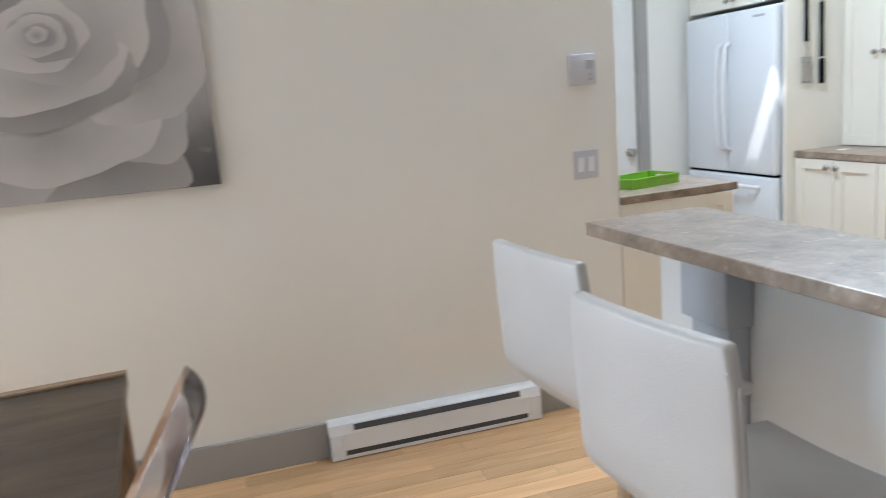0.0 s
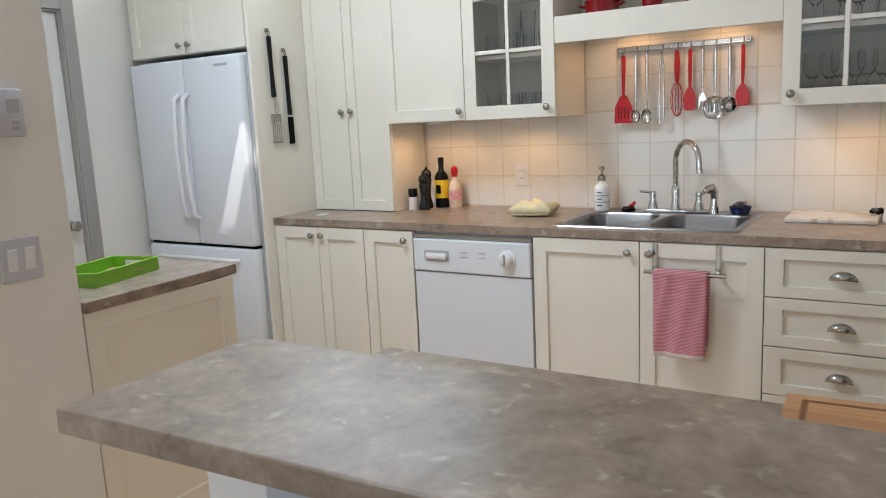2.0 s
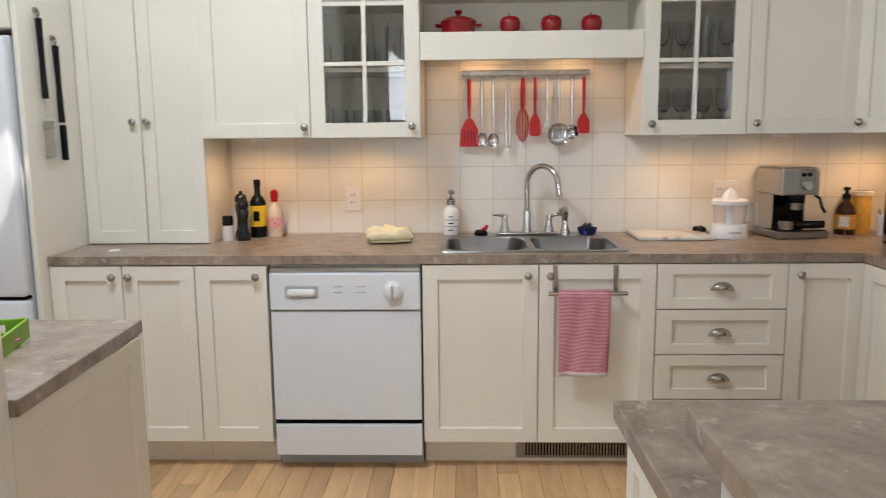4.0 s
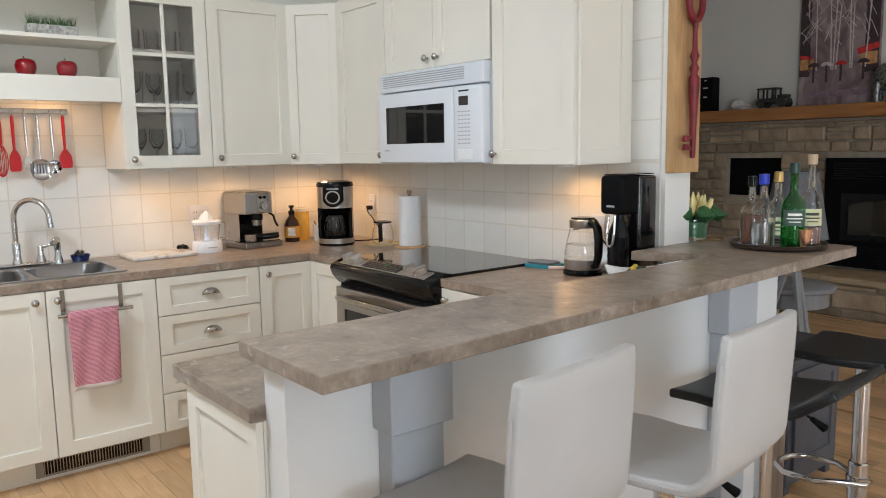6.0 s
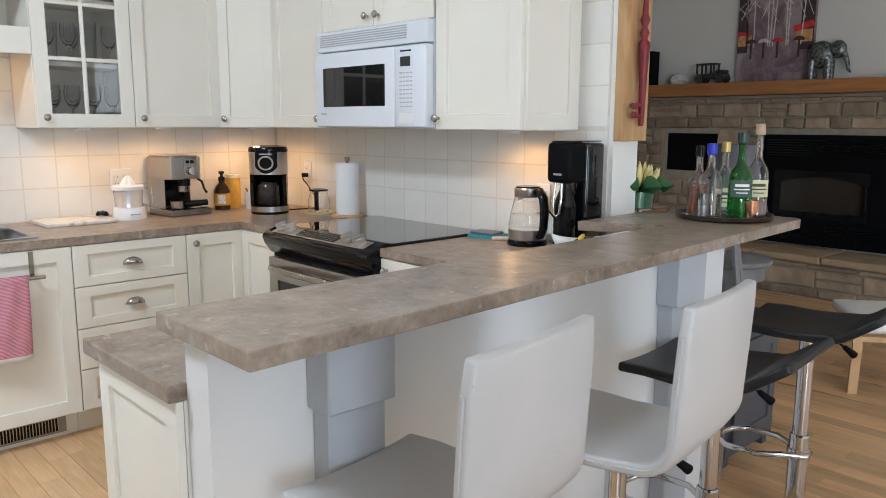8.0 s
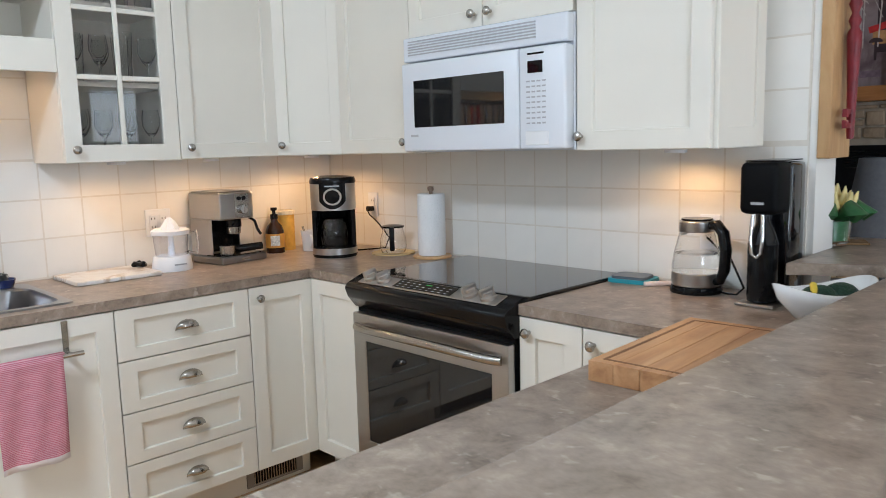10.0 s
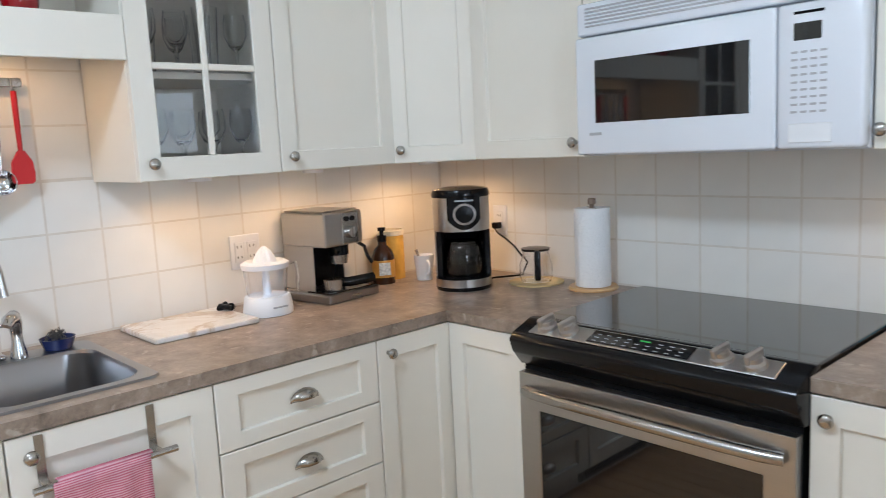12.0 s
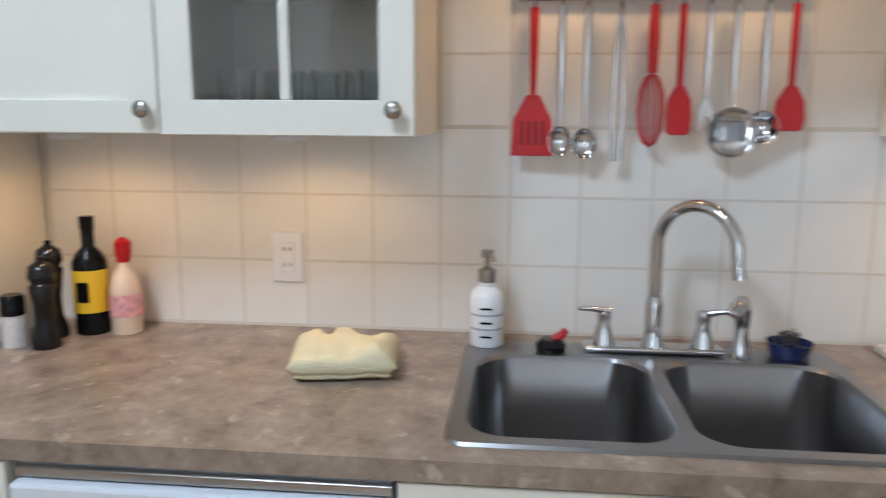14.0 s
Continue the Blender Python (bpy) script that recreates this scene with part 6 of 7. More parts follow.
# wine glasses behind the glass doors
gl_prof = [(0, 0), (0.030, 0.0), (0.030, 0.002), (0.004, 0.006), (0.0035, 0.07), (0.02, 0.085), (0.033, 0.115), (0.034, 0.145), (0.029, 0.175), (0.0275, 0.175), (0.0325, 0.145), (0.0315, 0.116), (0.018, 0.088), (0, 0.082)]
tall_prof = [(0, 0), (0.026, 0.0), (0.027, 0.02), (0.036, 0.19), (0.0345, 0.19), (0.025, 0.022), (0, 0.02)]
tum_prof = [(0, 0), (0.030, 0.0), (0.034, 0.10), (0.0325, 0.10), (0.0285, 0.006), (0, 0.006)]


def glassware(kind, x, y, z):
    g = thing(kind, "clear stemmed wine glass in the cabinet" if kind == "wine_glass" else ("tall clear beer glass in the cabinet" if kind == "tall_tumbler" else "clear glass tumbler in the cabinet"), "glass", (x, y, z), 0, "glasses in the cabinets")
    o = part("bowl", lathe({"wine_glass": gl_prof, "tumbler": tum_prof}.get(kind, tall_prof), 14), WINEGLASS, g, smooth=50)
    o.visible_shadow = False


for k, (y0, kinds) in enumerate(((3.56, ("tumbler", "tumbler", "wine_glass")), (2.20, ("wine_glass", "wine_glass", "tumbler")))):
    for lev, zz in enumerate((ZU0 + 0.0185, ZU0 + 0.2895, ZU0 + 0.5695)):
        for i in range(7):
            glassware("tall_tumbler" if lev == 1 and i in (1, 2, 5) else kinds[lev], 4.46 + 0.12 * (i % 2) + rng.uniform(-0.01, 0.01), y0 - 0.135 + 0.045 * i, zz)

# by the sink
sb = thing("soap_dispenser", "white ceramic soap bottle with a metal pump", "soap dispenser", (4.597, 3.225, ZT + 0.0066))
part("bottle", lathe([(0, 0), (0.034, 0), (0.036, 0.004), (0.036, 0.105), (0.030, 0.118), (0.018, 0.126), (0.018, 0.138), (0, 0.138)], 26), mat("white_ceramic", (0.82, 0.82, 0.82), 0.2), sb, smooth=40)
part("pump", lathe([(0.0195, 0.136), (0.0195, 0.160), (0.012, 0.165), (0.006, 0.168), (0.006, 0.185), (0.013, 0.188), (0.013, 0.202), (0, 0.204)], 18), NICKEL, sb, smooth=40)
part("nozzle", tube([(-0.005, 0, 0.195), (-0.038, -0.012, 0.196), (-0.044, -0.014, 0.188)], 0.0045, 8), NICKEL, sb)
for k in range(5):
    part("printed_bar", lathe([(0.0364, 0.022 + 0.015 * k), (0.0364, 0.027 + 0.015 * k)], 26), GREYPLASTIC, sb) if k in (1, 3) else part("printed_bar", shift(boxed(-0.0005, 0.0005, -0.012, 0.012, 0, 0.004), Matrix.Translation((-0.0363, 0, 0.022 + 0.015 * k))), BLACKMATTE, sb)
sq = thing("sink_stopper", "black and red sink stopper on the rim", "sink stopper", (4.57, 3.09, ZT + 0.0066))
part("disc", lathe([(0, 0), (0.03, 0.0), (0.032, 0.012), (0.022, 0.024), (0, 0.026)], 18), BLACKPLASTIC, sq, smooth=45)
part("grip", tube([(0, -0.005, 0.022), (0, -0.022, 0.032), (0, -0.03, 0.044)], [0.009, 0.009, 0.007], 8), RED, sq)
bb2 = thing("scourer_bowl", "dark blue bowl holding steel scourers", "bowl", (4.585, 2.61, ZT + 0.0066))
part("bowl", lathe([(0, 0), (0.036, 0), (0.046, 0.030), (0.043, 0.030), (0.034, 0.004), (0, 0.004)], 24), mat("navy_glaze", (0.012, 0.022, 0.10), 0.2), bb2, smooth=45)
bm = bmesh.new()
for k in range(46):
    a, r = rng.uniform(0, 6.28), rng.uniform(0, 0.026)
    c = Vector((r * math.cos(a), r * math.sin(a), 0.028 + rng.uniform(0, 0.016)))
    tube([c + Vector([rng.uniform(-0.011, 0.011) for _ in range(3)]) for q in range(4)], 0.0012, 4, bm)
tagged(part("scourer_wire", bm, mat("dark_steel_wool", (0.12, 0.12, 0.12), 0.4, 0.8), bb2), kind="stuff")
CLOTH = mat("pale_yellow_microfibre", (0.78, 0.71, 0.47), 0.95, vary=0.06, scale=30, bump=0.5, bump_scale=220)


def cloth_bm(w, d, h, seed, n=20):
    """A cloth folded over into a soft pad: an upper layer rounded over a lower one."""
    r = random.Random(seed)
    o = Vector((r.uniform(0, 9), r.uniform(0, 9), 0))
    bm = bmesh.new()
    for z0, hh, k in ((0.001, h * 0.45, 0.90), (h * 0.14, h * 0.86, 1.0)):
        rings = []
        for i in range(n + 1):
            u = i / n * 2 - 1
            row = []
            for j in range(24):
                a = 2 * math.pi * j / 24
                cx, cz = math.cos(a), math.sin(a)
                y = math.copysign(abs(cx) ** 0.45, cx) * d / 2 * k
                z = z0 + hh / 2 + math.copysign(abs(cz) ** 0.7, cz) * hh / 2 * (1 - 0.85 * abs(u) ** 14)
                p = Vector((u * 2.2, y * 14, z0 * 9)) + o
                top = max(0.0, (z - z0) / hh)
                z += top * (0.018 * noise.noise(p) + 0.009 * noise.noise(p * 2.3))
                row.append(bm.verts.new((u * w / 2 * k + 0.012 * noise.noise(p * 0.8), y * (1 + 0.10 * noise.noise(p * 0.7)), max(z, 0.001))))
            rings.append(row)
        for a, b in zip(rings, rings[1:]):
            for j in range(24):
                bm.faces.new((a[j], b[j], b[(j + 1) % 24], a[(j + 1) % 24]))
        bm.faces.new(rings[0])
        bm.faces.new(rings[-1])
    return bm


cl = thing("cleaning_cloth", "folded pale yellow microfibre cloth on the worktop", "cloth", (4.415, 3.49, zt), 100)
part("folded_cloth", cloth_bm(0.20, 0.165, 0.06, 5), CLOTH, cl, smooth=70)

# larder corner bottles
PEPPER = mat("black_lacquer_mill", (0.010, 0.009, 0.009), 0.18, vary=0.1)
sm = thing("salt_mill", "clear salt grinder with a black lid", "grinder", (4.485, 4.215, zt))
part("jar", lathe([(0, 0), (0.026, 0), (0.026, 0.055), (0.022, 0.068), (0, 0.068)], 20), mat("white_salt", (0.72, 0.66, 0.62), 0.3, vary=0.1, scale=120), sm, smooth=40)
part("lid", lathe([(0.024, 0.068), (0.024, 0.105), (0.020, 0.110), (0, 0.110)], 20), BLACKPLASTIC, sm, smooth=40)
for x, y, h in ((4.485, 4.145, 0.185), (4.56, 4.175, 0.205)):
    pm = thing("pepper_mill", "tall turned black pepper mill", "grinder", (x, y, zt), 0, "pepper mills")
    part("body", lathe([(0, 0), (0.029, 0), (0.030, 0.02), (0.021, 0.05), (0.020, 0.09), (0.027, h - 0.055), (0.022, h - 0.048)], 22), PEPPER, pm, smooth=50)
    part("head", lathe([(0.022, h - 0.048), (0.028, h - 0.034), (0.024, h - 0.012), (0.012, h - 0.004), (0.007, h), (0.007, h + 0.008), (0, h + 0.010)], 22), PEPPER, pm, smooth=50)
ob_ = thing("oil_bottle", "dark oil bottle with a yellow label", "bottle", (4.605, 4.11, zt))
part("glass", lathe([(0, 0), (0.036, 0), (0.037, 0.16), (0.028, 0.178), (0.014, 0.195), (0.014, 0.235), (0, 0.236)], 22), BLACKPLASTIC, ob_, smooth=45)
part("label", lathe([(0.0376, 0.05), (0.0376, 0.145)], 22), mat("yellow_label", (0.78, 0.50, 0.02), 0.5), ob_)
part("label_print", shift(boxed(-0.0385, -0.0378, -0.016, 0.012, 0.075, 0.12), Matrix()), BLACKMATTE, ob_)
part("cap", lathe([(0, 0.232), (0.016, 0.232), (0.016, 0.262), (0, 0.263)], 16), BLACKPLASTIC, ob_)
sv = thing("vinegar_bottle", "clear bottle with pink label and red nozzle", "bottle", (4.615, 4.035, zt))
g = part("glass", lathe([(0, 0), (0.033, 0), (0.035, 0.10), (0.026, 0.13), (0.013, 0.15), (0.013, 0.165), (0, 0.165)], 20), mat("hazy_plastic", (0.70, 0.55, 0.42), 0.25, vary=0.08), sv, smooth=45)
part("label", lathe([(0.0355, 0.04), (0.0357, 0.09)], 20), mat("pink_label", (0.72, 0.36, 0.36), 0.5, vary=0.3, scale=80), sv)
part("nozzle", lathe([(0.014, 0.160), (0.018, 0.180), (0.018, 0.205), (0.006, 0.215), (0, 0.216)], 16), RED, sv, smooth=45)
rc = tagged(part("receipt", shift(boxed(-0.035, 0.035, -0.02, 0.02, 0, 0.0012), pose(4.20, 4.60, zt, 0, 0, 15)), mat("white_paper", (0.82, 0.82, 0.80), 0.7)), "small white slip of paper on the worktop", "paper")

# towel on its over-door rail
tr_ = thing("towel_rail", "metal over-door towel rail on the sink cabinet", "rail", (4.05, 2.845, 0.765), W)
part("bar", tube([(0.0, -0.045, 0.0), (0.30, -0.045, 0.0)], 0.008, 12), NICKEL, tr_)
for x in (0.03, 0.262):
    part("strap", boxed(x - 0.009, x + 0.009, -0.005, -0.002, 0.0, 0.102), NICKEL, tr_)
    part("arm", boxed(x - 0.009, x + 0.009, -0.045, -0.005, -0.004, 0.004), NICKEL, tr_)


def woven(name, base, light):
    m = mat(name, base, 0.95, vary=0.08, scale=40, bump=0.4, bump_scale=300)
    t = m.node_tree
    hsv = [n for n in t.nodes if n.bl_idname == "ShaderNodeHueSaturation"][0]
    co = [n for n in t.nodes if n.bl_idname == "ShaderNodeTexCoord"][0]
    wv = t.nodes.new("ShaderNodeTexWave")
    wv.bands_direction = "Z"
    wv.inputs["Scale"].default_value = 58
    wv.inputs["Distortion"].default_value = 0.6
    t.links.new(co.outputs["Object"], wv.inputs["Vector"])
    mx = t.nodes.new("ShaderNodeMix")
    mx.data_type = "RGBA"
    mx.inputs["A"].default_value, mx.inputs["B"].default_value = (*base, 1), (*light, 1)
    t.links.new(wv.outputs["Fac"], mx.inputs["Factor"])
    t.links.new(mx.outputs["Result"], hsv.inputs["Color"])
    return m


TOWEL = woven("pink_woven_cotton", (0.52, 0.11, 0.17), (0.70, 0.42, 0.47))
TOWELEND = mat("white_towel_hem", (0.78, 0.72, 0.72), 0.95)
tl = thing("tea_towel", "pink striped woven tea towel hanging on the rail", "towel", (4.05, 2.845, 0.765), W)
for layer, (y0, drop, x0, x1) in enumerate(((-0.0575, 0.335, 0.035, 0.235), (-0.034, 0.30, 0.055, 0.240))):
    bm = bmesh.new()
    rows = []
    for k in range(19):
        zz = 0.010 - drop * k / 18
        row = []
        for i in range(15):
            u = i / 14
            wob = 0.008 * math.sin(u * 7 + layer) * (k / 18) + 0.004 * math.sin(u * 15 + k * 0.3)
            row.append(bm.verts.new((x0 + (x1 - x0) * u - 0.010 * (k / 18) * (u - 0.6), y0 + (wob if k > 1 else 0) * (1 if layer == 0 else 0.3), zz)))
        rows.append(row)
    for a, b in zip(rows, rows[1:]):
        for i in range(14):
            bm.faces.new((a[i], a[i + 1], b[i + 1], b[i]))
    for f in bm.faces:
        f.material_index = 1 if f.calc_center_median().z < 0.010 - drop * 0.955 else 0
    ob = part("hanging_layer", bm, [TOWEL, TOWELEND], tl, smooth=70)
    so = ob.modifiers.new("thick", "SOLIDIFY")
    so.thickness = 0.003
bm = bmesh.new()
rows = []
for k in range(7):
    a = math.pi * k / 6
    rows.append([bm.verts.new((x, -0.0458 - 0.0117 * math.cos(a), 0.010 + 0.006 * math.sin(a))) for x in (0.045, 0.24)])
for a, b in zip(rows, rows[1:]):
    bm.faces.new((a[0], a[1], b[1], b[0]))
ob = part("top_fold", bm, TOWEL, tl, smooth=70)
so = ob.modifiers.new("thick", "SOLIDIFY")
so.thickness = 0.003

# floor vents in the toe kick
for at, rz, w in (((4.144, 2.955, ZF + 0.018), W, 0.48), ((4.144, 1.93, ZF + 0.018), W, 0.26)):
    v = thing("floor_vent", "dark metal vent grille in the toe kick", "vent", at, rz, "toe kick vents")
    part("backing", boxed(0, w, -0.004, -0.001, 0.0, 0.075), BLACKMATTE, v)
    bm = bmesh.new()
    for x0, x1, z0, z1 in ((0, w, 0, 0.008), (0, w, 0.067, 0.075), (0, 0.03, 0.008, 0.067), (w - 0.03, w, 0.008, 0.067)):
        box(bm, x0, x1, -0.009, -0.004, z0, z1)
    part("frame", bm, mat("vent_metal", (0.30, 0.27, 0.24), 0.5, 0.4), v)
    n = int(w / 0.0125) - 4
    for k in range(n):
        part("slat", boxed(0.032 + k * 0.0125, 0.036 + k * 0.0125, -0.008, -0.004, 0.008, 0.067), NICKEL, v)

# barbecue tools on the gable panel
for x, z0, z1, kind in ((4.105, 1.85, 1.29, "barbecue_spatula"), (4.212, 1.76, 1.28, "barbecue_brush")):
    q = thing(kind, "black-handled steel barbecue tool hanging on the panel", "utensil", (x, 4.797, z1), 0, "barbecue tools")
    L = z0 - z1
    part("hook", shift(lathe([(0, 0), (0.012, 0), (0.012, 0.010), (0, 0.012)], 12), Matrix.Translation((0, -0.0005, L)) @ Matrix.Rotation(radians(90), 4, "X")), NICKEL, q)
    part("handle", tube([(0, -0.016, L - 0.03), (0.002, -0.016, L - 0.18), (0.004, -0.016, L - 0.33)], [0.013, 0.011, 0.013], 10), BLACKPLASTIC, q, smooth=50)
    part("loop", tube([(0, -0.016, L - 0.03), (0.010, -0.016, L - 0.012), (0, -0.016, L + 0.004), (-0.010, -0.016, L - 0.012), (0, -0.016, L - 0.03)], 0.003, 6), NICKEL, q)
    if kind == "barbecue_spatula":
        part("neck", tube([(0.004, -0.016, L - 0.33), (0.006, -0.018, L - 0.42)], 0.005, 8), NICKEL, q)
        for k in range(5):
            part("tine", boxed(-0.026 + 0.014 * k, -0.018 + 0.014 * k, -0.020, -0.018, 0.01, 0.11), NICKEL, q)
        part("blade", boxed(-0.03, 0.042, -0.020, -0.018, 0.11, 0.145, 0.002), NICKEL, q)
        part("blade_tip", boxed(-0.03, 0.042, -0.020, -0.018, 0.0, 0.010, 0.002), NICKEL, q)
    else:
        part("brush_head", boxed(-0.014, 0.020, -0.026, -0.012, 0.0, 0.14, 0.003), BLACKMATTE, q)

# marble board, juicer, espresso machine, bottles, coffee maker
MARBLE = ramp_mat("white_marble", [(0.35, (0.68, 0.65, 0.60)), (0.52, (0.78, 0.76, 0.73)), (0.60, (0.52, 0.42, 0.32)), (0.66, (0.77, 0.75, 0.72))], 0.3, 3.2, 8, distortion=2.0, bump=0.0)
mb = tagged(part("marble_board", boxed(4.40, 4.665, 2.095, 2.415, zt, zt + 0.016, 0.003), MARBLE), "white veined marble board against the tiles", "board")
CLEARPLASTIC = glass_mat("clear_plastic", (0.95, 0.95, 0.97), 0.03, 1.35)
ju = thing("citrus_juicer", "white electric citrus juicer with a clear jug", "juicer", (4.50, 2.005, zt), W)
part("base", lathe([(0, 0), (0.078, 0), (0.080, 0.012), (0.074, 0.05), (0.070, 0.058), (0, 0.058)], 32), WHITEPLASTIC, ju, smooth=45)
jg = part("jug", lathe([(0.062, 0.059), (0.070, 0.145), (0.0685, 0.145), (0.0605, 0.061), (0, 0.061), (0, 0.059)], 28), CLEARPLASTIC, ju, smooth=45)
jg.visible_shadow = False
part("spindle", lathe([(0.014, 0.06), (0.010, 0.14)], 14), WHITEPLASTIC, ju)
part("strainer", lathe([(0.0, 0.150), (0.055, 0.148), (0.074, 0.146), (0.076, 0.162), (0.062, 0.170), (0.045, 0.158), (0.0, 0.160)], 30), WHITEPLASTIC, ju, smooth=45)
bm = bmesh.new()
n = 32
rows = [[bm.verts.new((r * (1 + (0.10 if i % 4 < 2 else -0.06)) * math.cos(2 * math.pi * i / n), r * (1 + (0.10 if i % 4 < 2 else -0.06)) * math.sin(2 * math.pi * i / n), z)) for i in range(n)] for r, z in ((0.036, 0.160), (0.030, 0.18), (0.017, 0.203), (0.004, 0.215))]
for a, b in zip(rows, rows[1:]):
    for i in range(n):
        bm.faces.new((a[i], a[(i + 1) % n], b[(i + 1) % n], b[i]))
part("reamer", bm, WHITEPLASTIC, ju, smooth=30)
bm = tube([(0.068, 0.0, 0.148), (0.112, 0.0, 0.150), (0.116, 0.0, 0.10), (0.112, 0.0, 0.055), (0.072, 0.0, 0.066)], 0.006, 8)
part("jug_handle", bm, CLEARPLASTIC, ju)
part("logo", boxed(-0.025, 0.025, -0.0795, -0.075, 0.026, 0.031), GREYPLASTIC, ju)
cdl = tagged(part("power_cord", tube([(4.56, 2.10, zt + 0.025), (4.60, 2.12, zt + 0.03), (4.625, 2.10, zt + 0.022), (4.60, 2.075, zt + 0.02), (4.575, 2.09, zt + 0.03), (4.60, 2.125, zt + 0.024), (4.62, 2.09, zt + 0.03)], 0.009, 8), BLACKPLASTIC, smooth=60), "coiled black power cord on the marble board", "cord")

es = thing("espresso_machine", "compact brushed steel espresso machine", "coffee machine", (4.445, 1.812, zt), W + 8)
part("drip_tray", boxed(-0.02, 0.215, -0.03, 0.18, 0.0, 0.032, 0.006, 2), SINKSTEEL, es, "dark steel drip tray")
part("drip_grid", boxed(-0.01, 0.205, -0.022, 0.09, 0.0325, 0.036), BLACKPLASTIC, es)
part("back_panel", boxed(0.003, 0.172, 0.17, 0.205, 0.033, 0.20, 0.004, 2), SINKSTEEL, es)
part("water_tank", boxed(0.02, 0.155, 0.12, 0.169, 0.04, 0.182, 0.004), BLACKPLASTIC, es)
part("head", boxed(0.0, 0.175, -0.005, 0.215, 0.185, 0.30, 0.007, 2), STEEL, es)
part("side_panel", boxed(0.0, 0.003, 0.06, 0.212, 0.033, 0.186), STEEL, es)
part("side_panel", boxed(0.172, 0.175, 0.10, 0.212, 0.033, 0.186), STEEL, es)
part("cup_warmer", boxed(0.008, 0.167, 0.01, 0.205, 0.3005, 0.306, 0.002), STEEL, es)
pnl = part("control_panel", boxed(0.075, 0.150, -0.010, -0.005, 0.190, 0.296, 0.002), NICKEL, es)
part("dial", shift(lathe([(0, 0), (0.021, 0), (0.019, 0.016), (0, 0.017)], 22), Matrix.Translation((0.112, -0.010, 0.228)) @ Matrix.Rotation(radians(90), 4, "X")), CHROME, pnl, smooth=45)
part("dial_pointer", boxed(0.1095, 0.1145, -0.0285, -0.0272, 0.212, 0.244), STEEL, pnl)
for x in (0.096, 0.122):
    part("power_button", shift(lathe([(0, 0), (0.009, 0), (0.008, 0.006), (0, 0.007)], 16), Matrix.Translation((x, -0.010, 0.274)) @ Matrix.Rotation(radians(90), 4, "X")), BLACKPLASTIC, pnl)
part("brew_head", lathe([(0.036, 0.15), (0.036, 0.186), (0, 0.186), (0, 0.15)], 22, 0.10, 0.045), BLACKPLASTIC, es, smooth=45)
part("filter_cup", lathe([(0.0, 0.118), (0.030, 0.120), (0.033, 0.150)], 20, 0.10, 0.045), NICKEL, es, smooth=45)
part("filter_handle", tube([(0.075, 0.03, 0.06), (0.10, 0.00, 0.058), (0.19, -0.028, 0.062)], [0.014, 0.017, 0.016], 10), BLACKPLASTIC, es, smooth=50)
part("spare_filter", lathe([(0, 0.037), (0.032, 0.038), (0.034, 0.075), (0.030, 0.075), (0, 0.07)], 20, 0.045, 0.02), NICKEL, es, smooth=45)
part("steam_wand", tube([(0.160, 0.01, 0.186), (0.178, -0.005, 0.17), (0.184, -0.012, 0.135), (0.196, -0.02, 0.11)], 0.006, 8), BLACKPLASTIC, es)
part("logo", boxed(0.08, 0.125, -0.0308, -0.030, 0.012, 0.018), NICKEL, es)

yb = thing("syrup_bottle", "brown pump bottle with an orange label", "bottle", (4.585, 1.462, zt))
part("glass", lathe([(0, 0), (0.042, 0), (0.043, 0.10), (0.034, 0.125), (0.016, 0.145), (0.016, 0.158), (0, 0.158)], 24), mat("dark_amber_glass", (0.035, 0.013, 0.006), 0.12, vary=0.1), yb, smooth=45)
part("label", lathe([(0.0436, 0.025), (0.0436, 0.09)], 24), mat("orange_label", (0.62, 0.30, 0.05), 0.5, vary=0.1), yb)
part("label_panel", shift(boxed(-0.0448, -0.044, -0.020, 0.022, 0.035, 0.082), pose(0, 0, 0, 0, 0, -30)), mat("pale_label", (0.72, 0.68, 0.60), 0.6, vary=0.3, scale=120), yb)
part("pump", lathe([(0.018, 0.158), (0.018, 0.178), (0.008, 0.182), (0.008, 0.195), (0.015, 0.197), (0.015, 0.21), (0, 0.211)], 16), BLACKPLASTIC, yb, smooth=45)
ct = thing("coffee_tin", "yellow paper coffee canister with a torn rim", "canister", (4.64, 1.372, zt))
part("tin", lathe([(0, 0), (0.047, 0), (0.047, 0.185), (0.044, 0.185), (0.044, 0.004), (0, 0.004)], 26), mat("yellow_card", (0.62, 0.36, 0.06), 0.6, vary=0.15, scale=30), ct, smooth=45)
part("rim", lathe([(0.048, 0.168), (0.050, 0.172), (0.050, 0.186), (0.043, 0.190), (0.043, 0.18)], 26), mat("pale_rim", (0.70, 0.64, 0.50), 0.6, vary=0.2, scale=40), ct)
mg = thing("mug", "white mug holding a spoon", "mug", (4.505, 1.328, zt))
part("cup", lathe([(0, 0), (0.030, 0), (0.038, 0.095), (0.035, 0.095), (0.028, 0.005), (0, 0.005)], 24), mat("white_glaze", (0.80, 0.80, 0.79), 0.15), mg, smooth=45)
part("handle", tube([(-0.034, 0.012, 0.075), (-0.055, 0.022, 0.065), (-0.054, 0.022, 0.035), (-0.031, 0.012, 0.025)], 0.005, 8), WHITEPLASTIC, mg, smooth=60)
part("spoon", tube([(0.0, 0.0, 0.02), (0.02, 0.02, 0.115)], [0.003, 0.006], 6), NICKEL, mg)

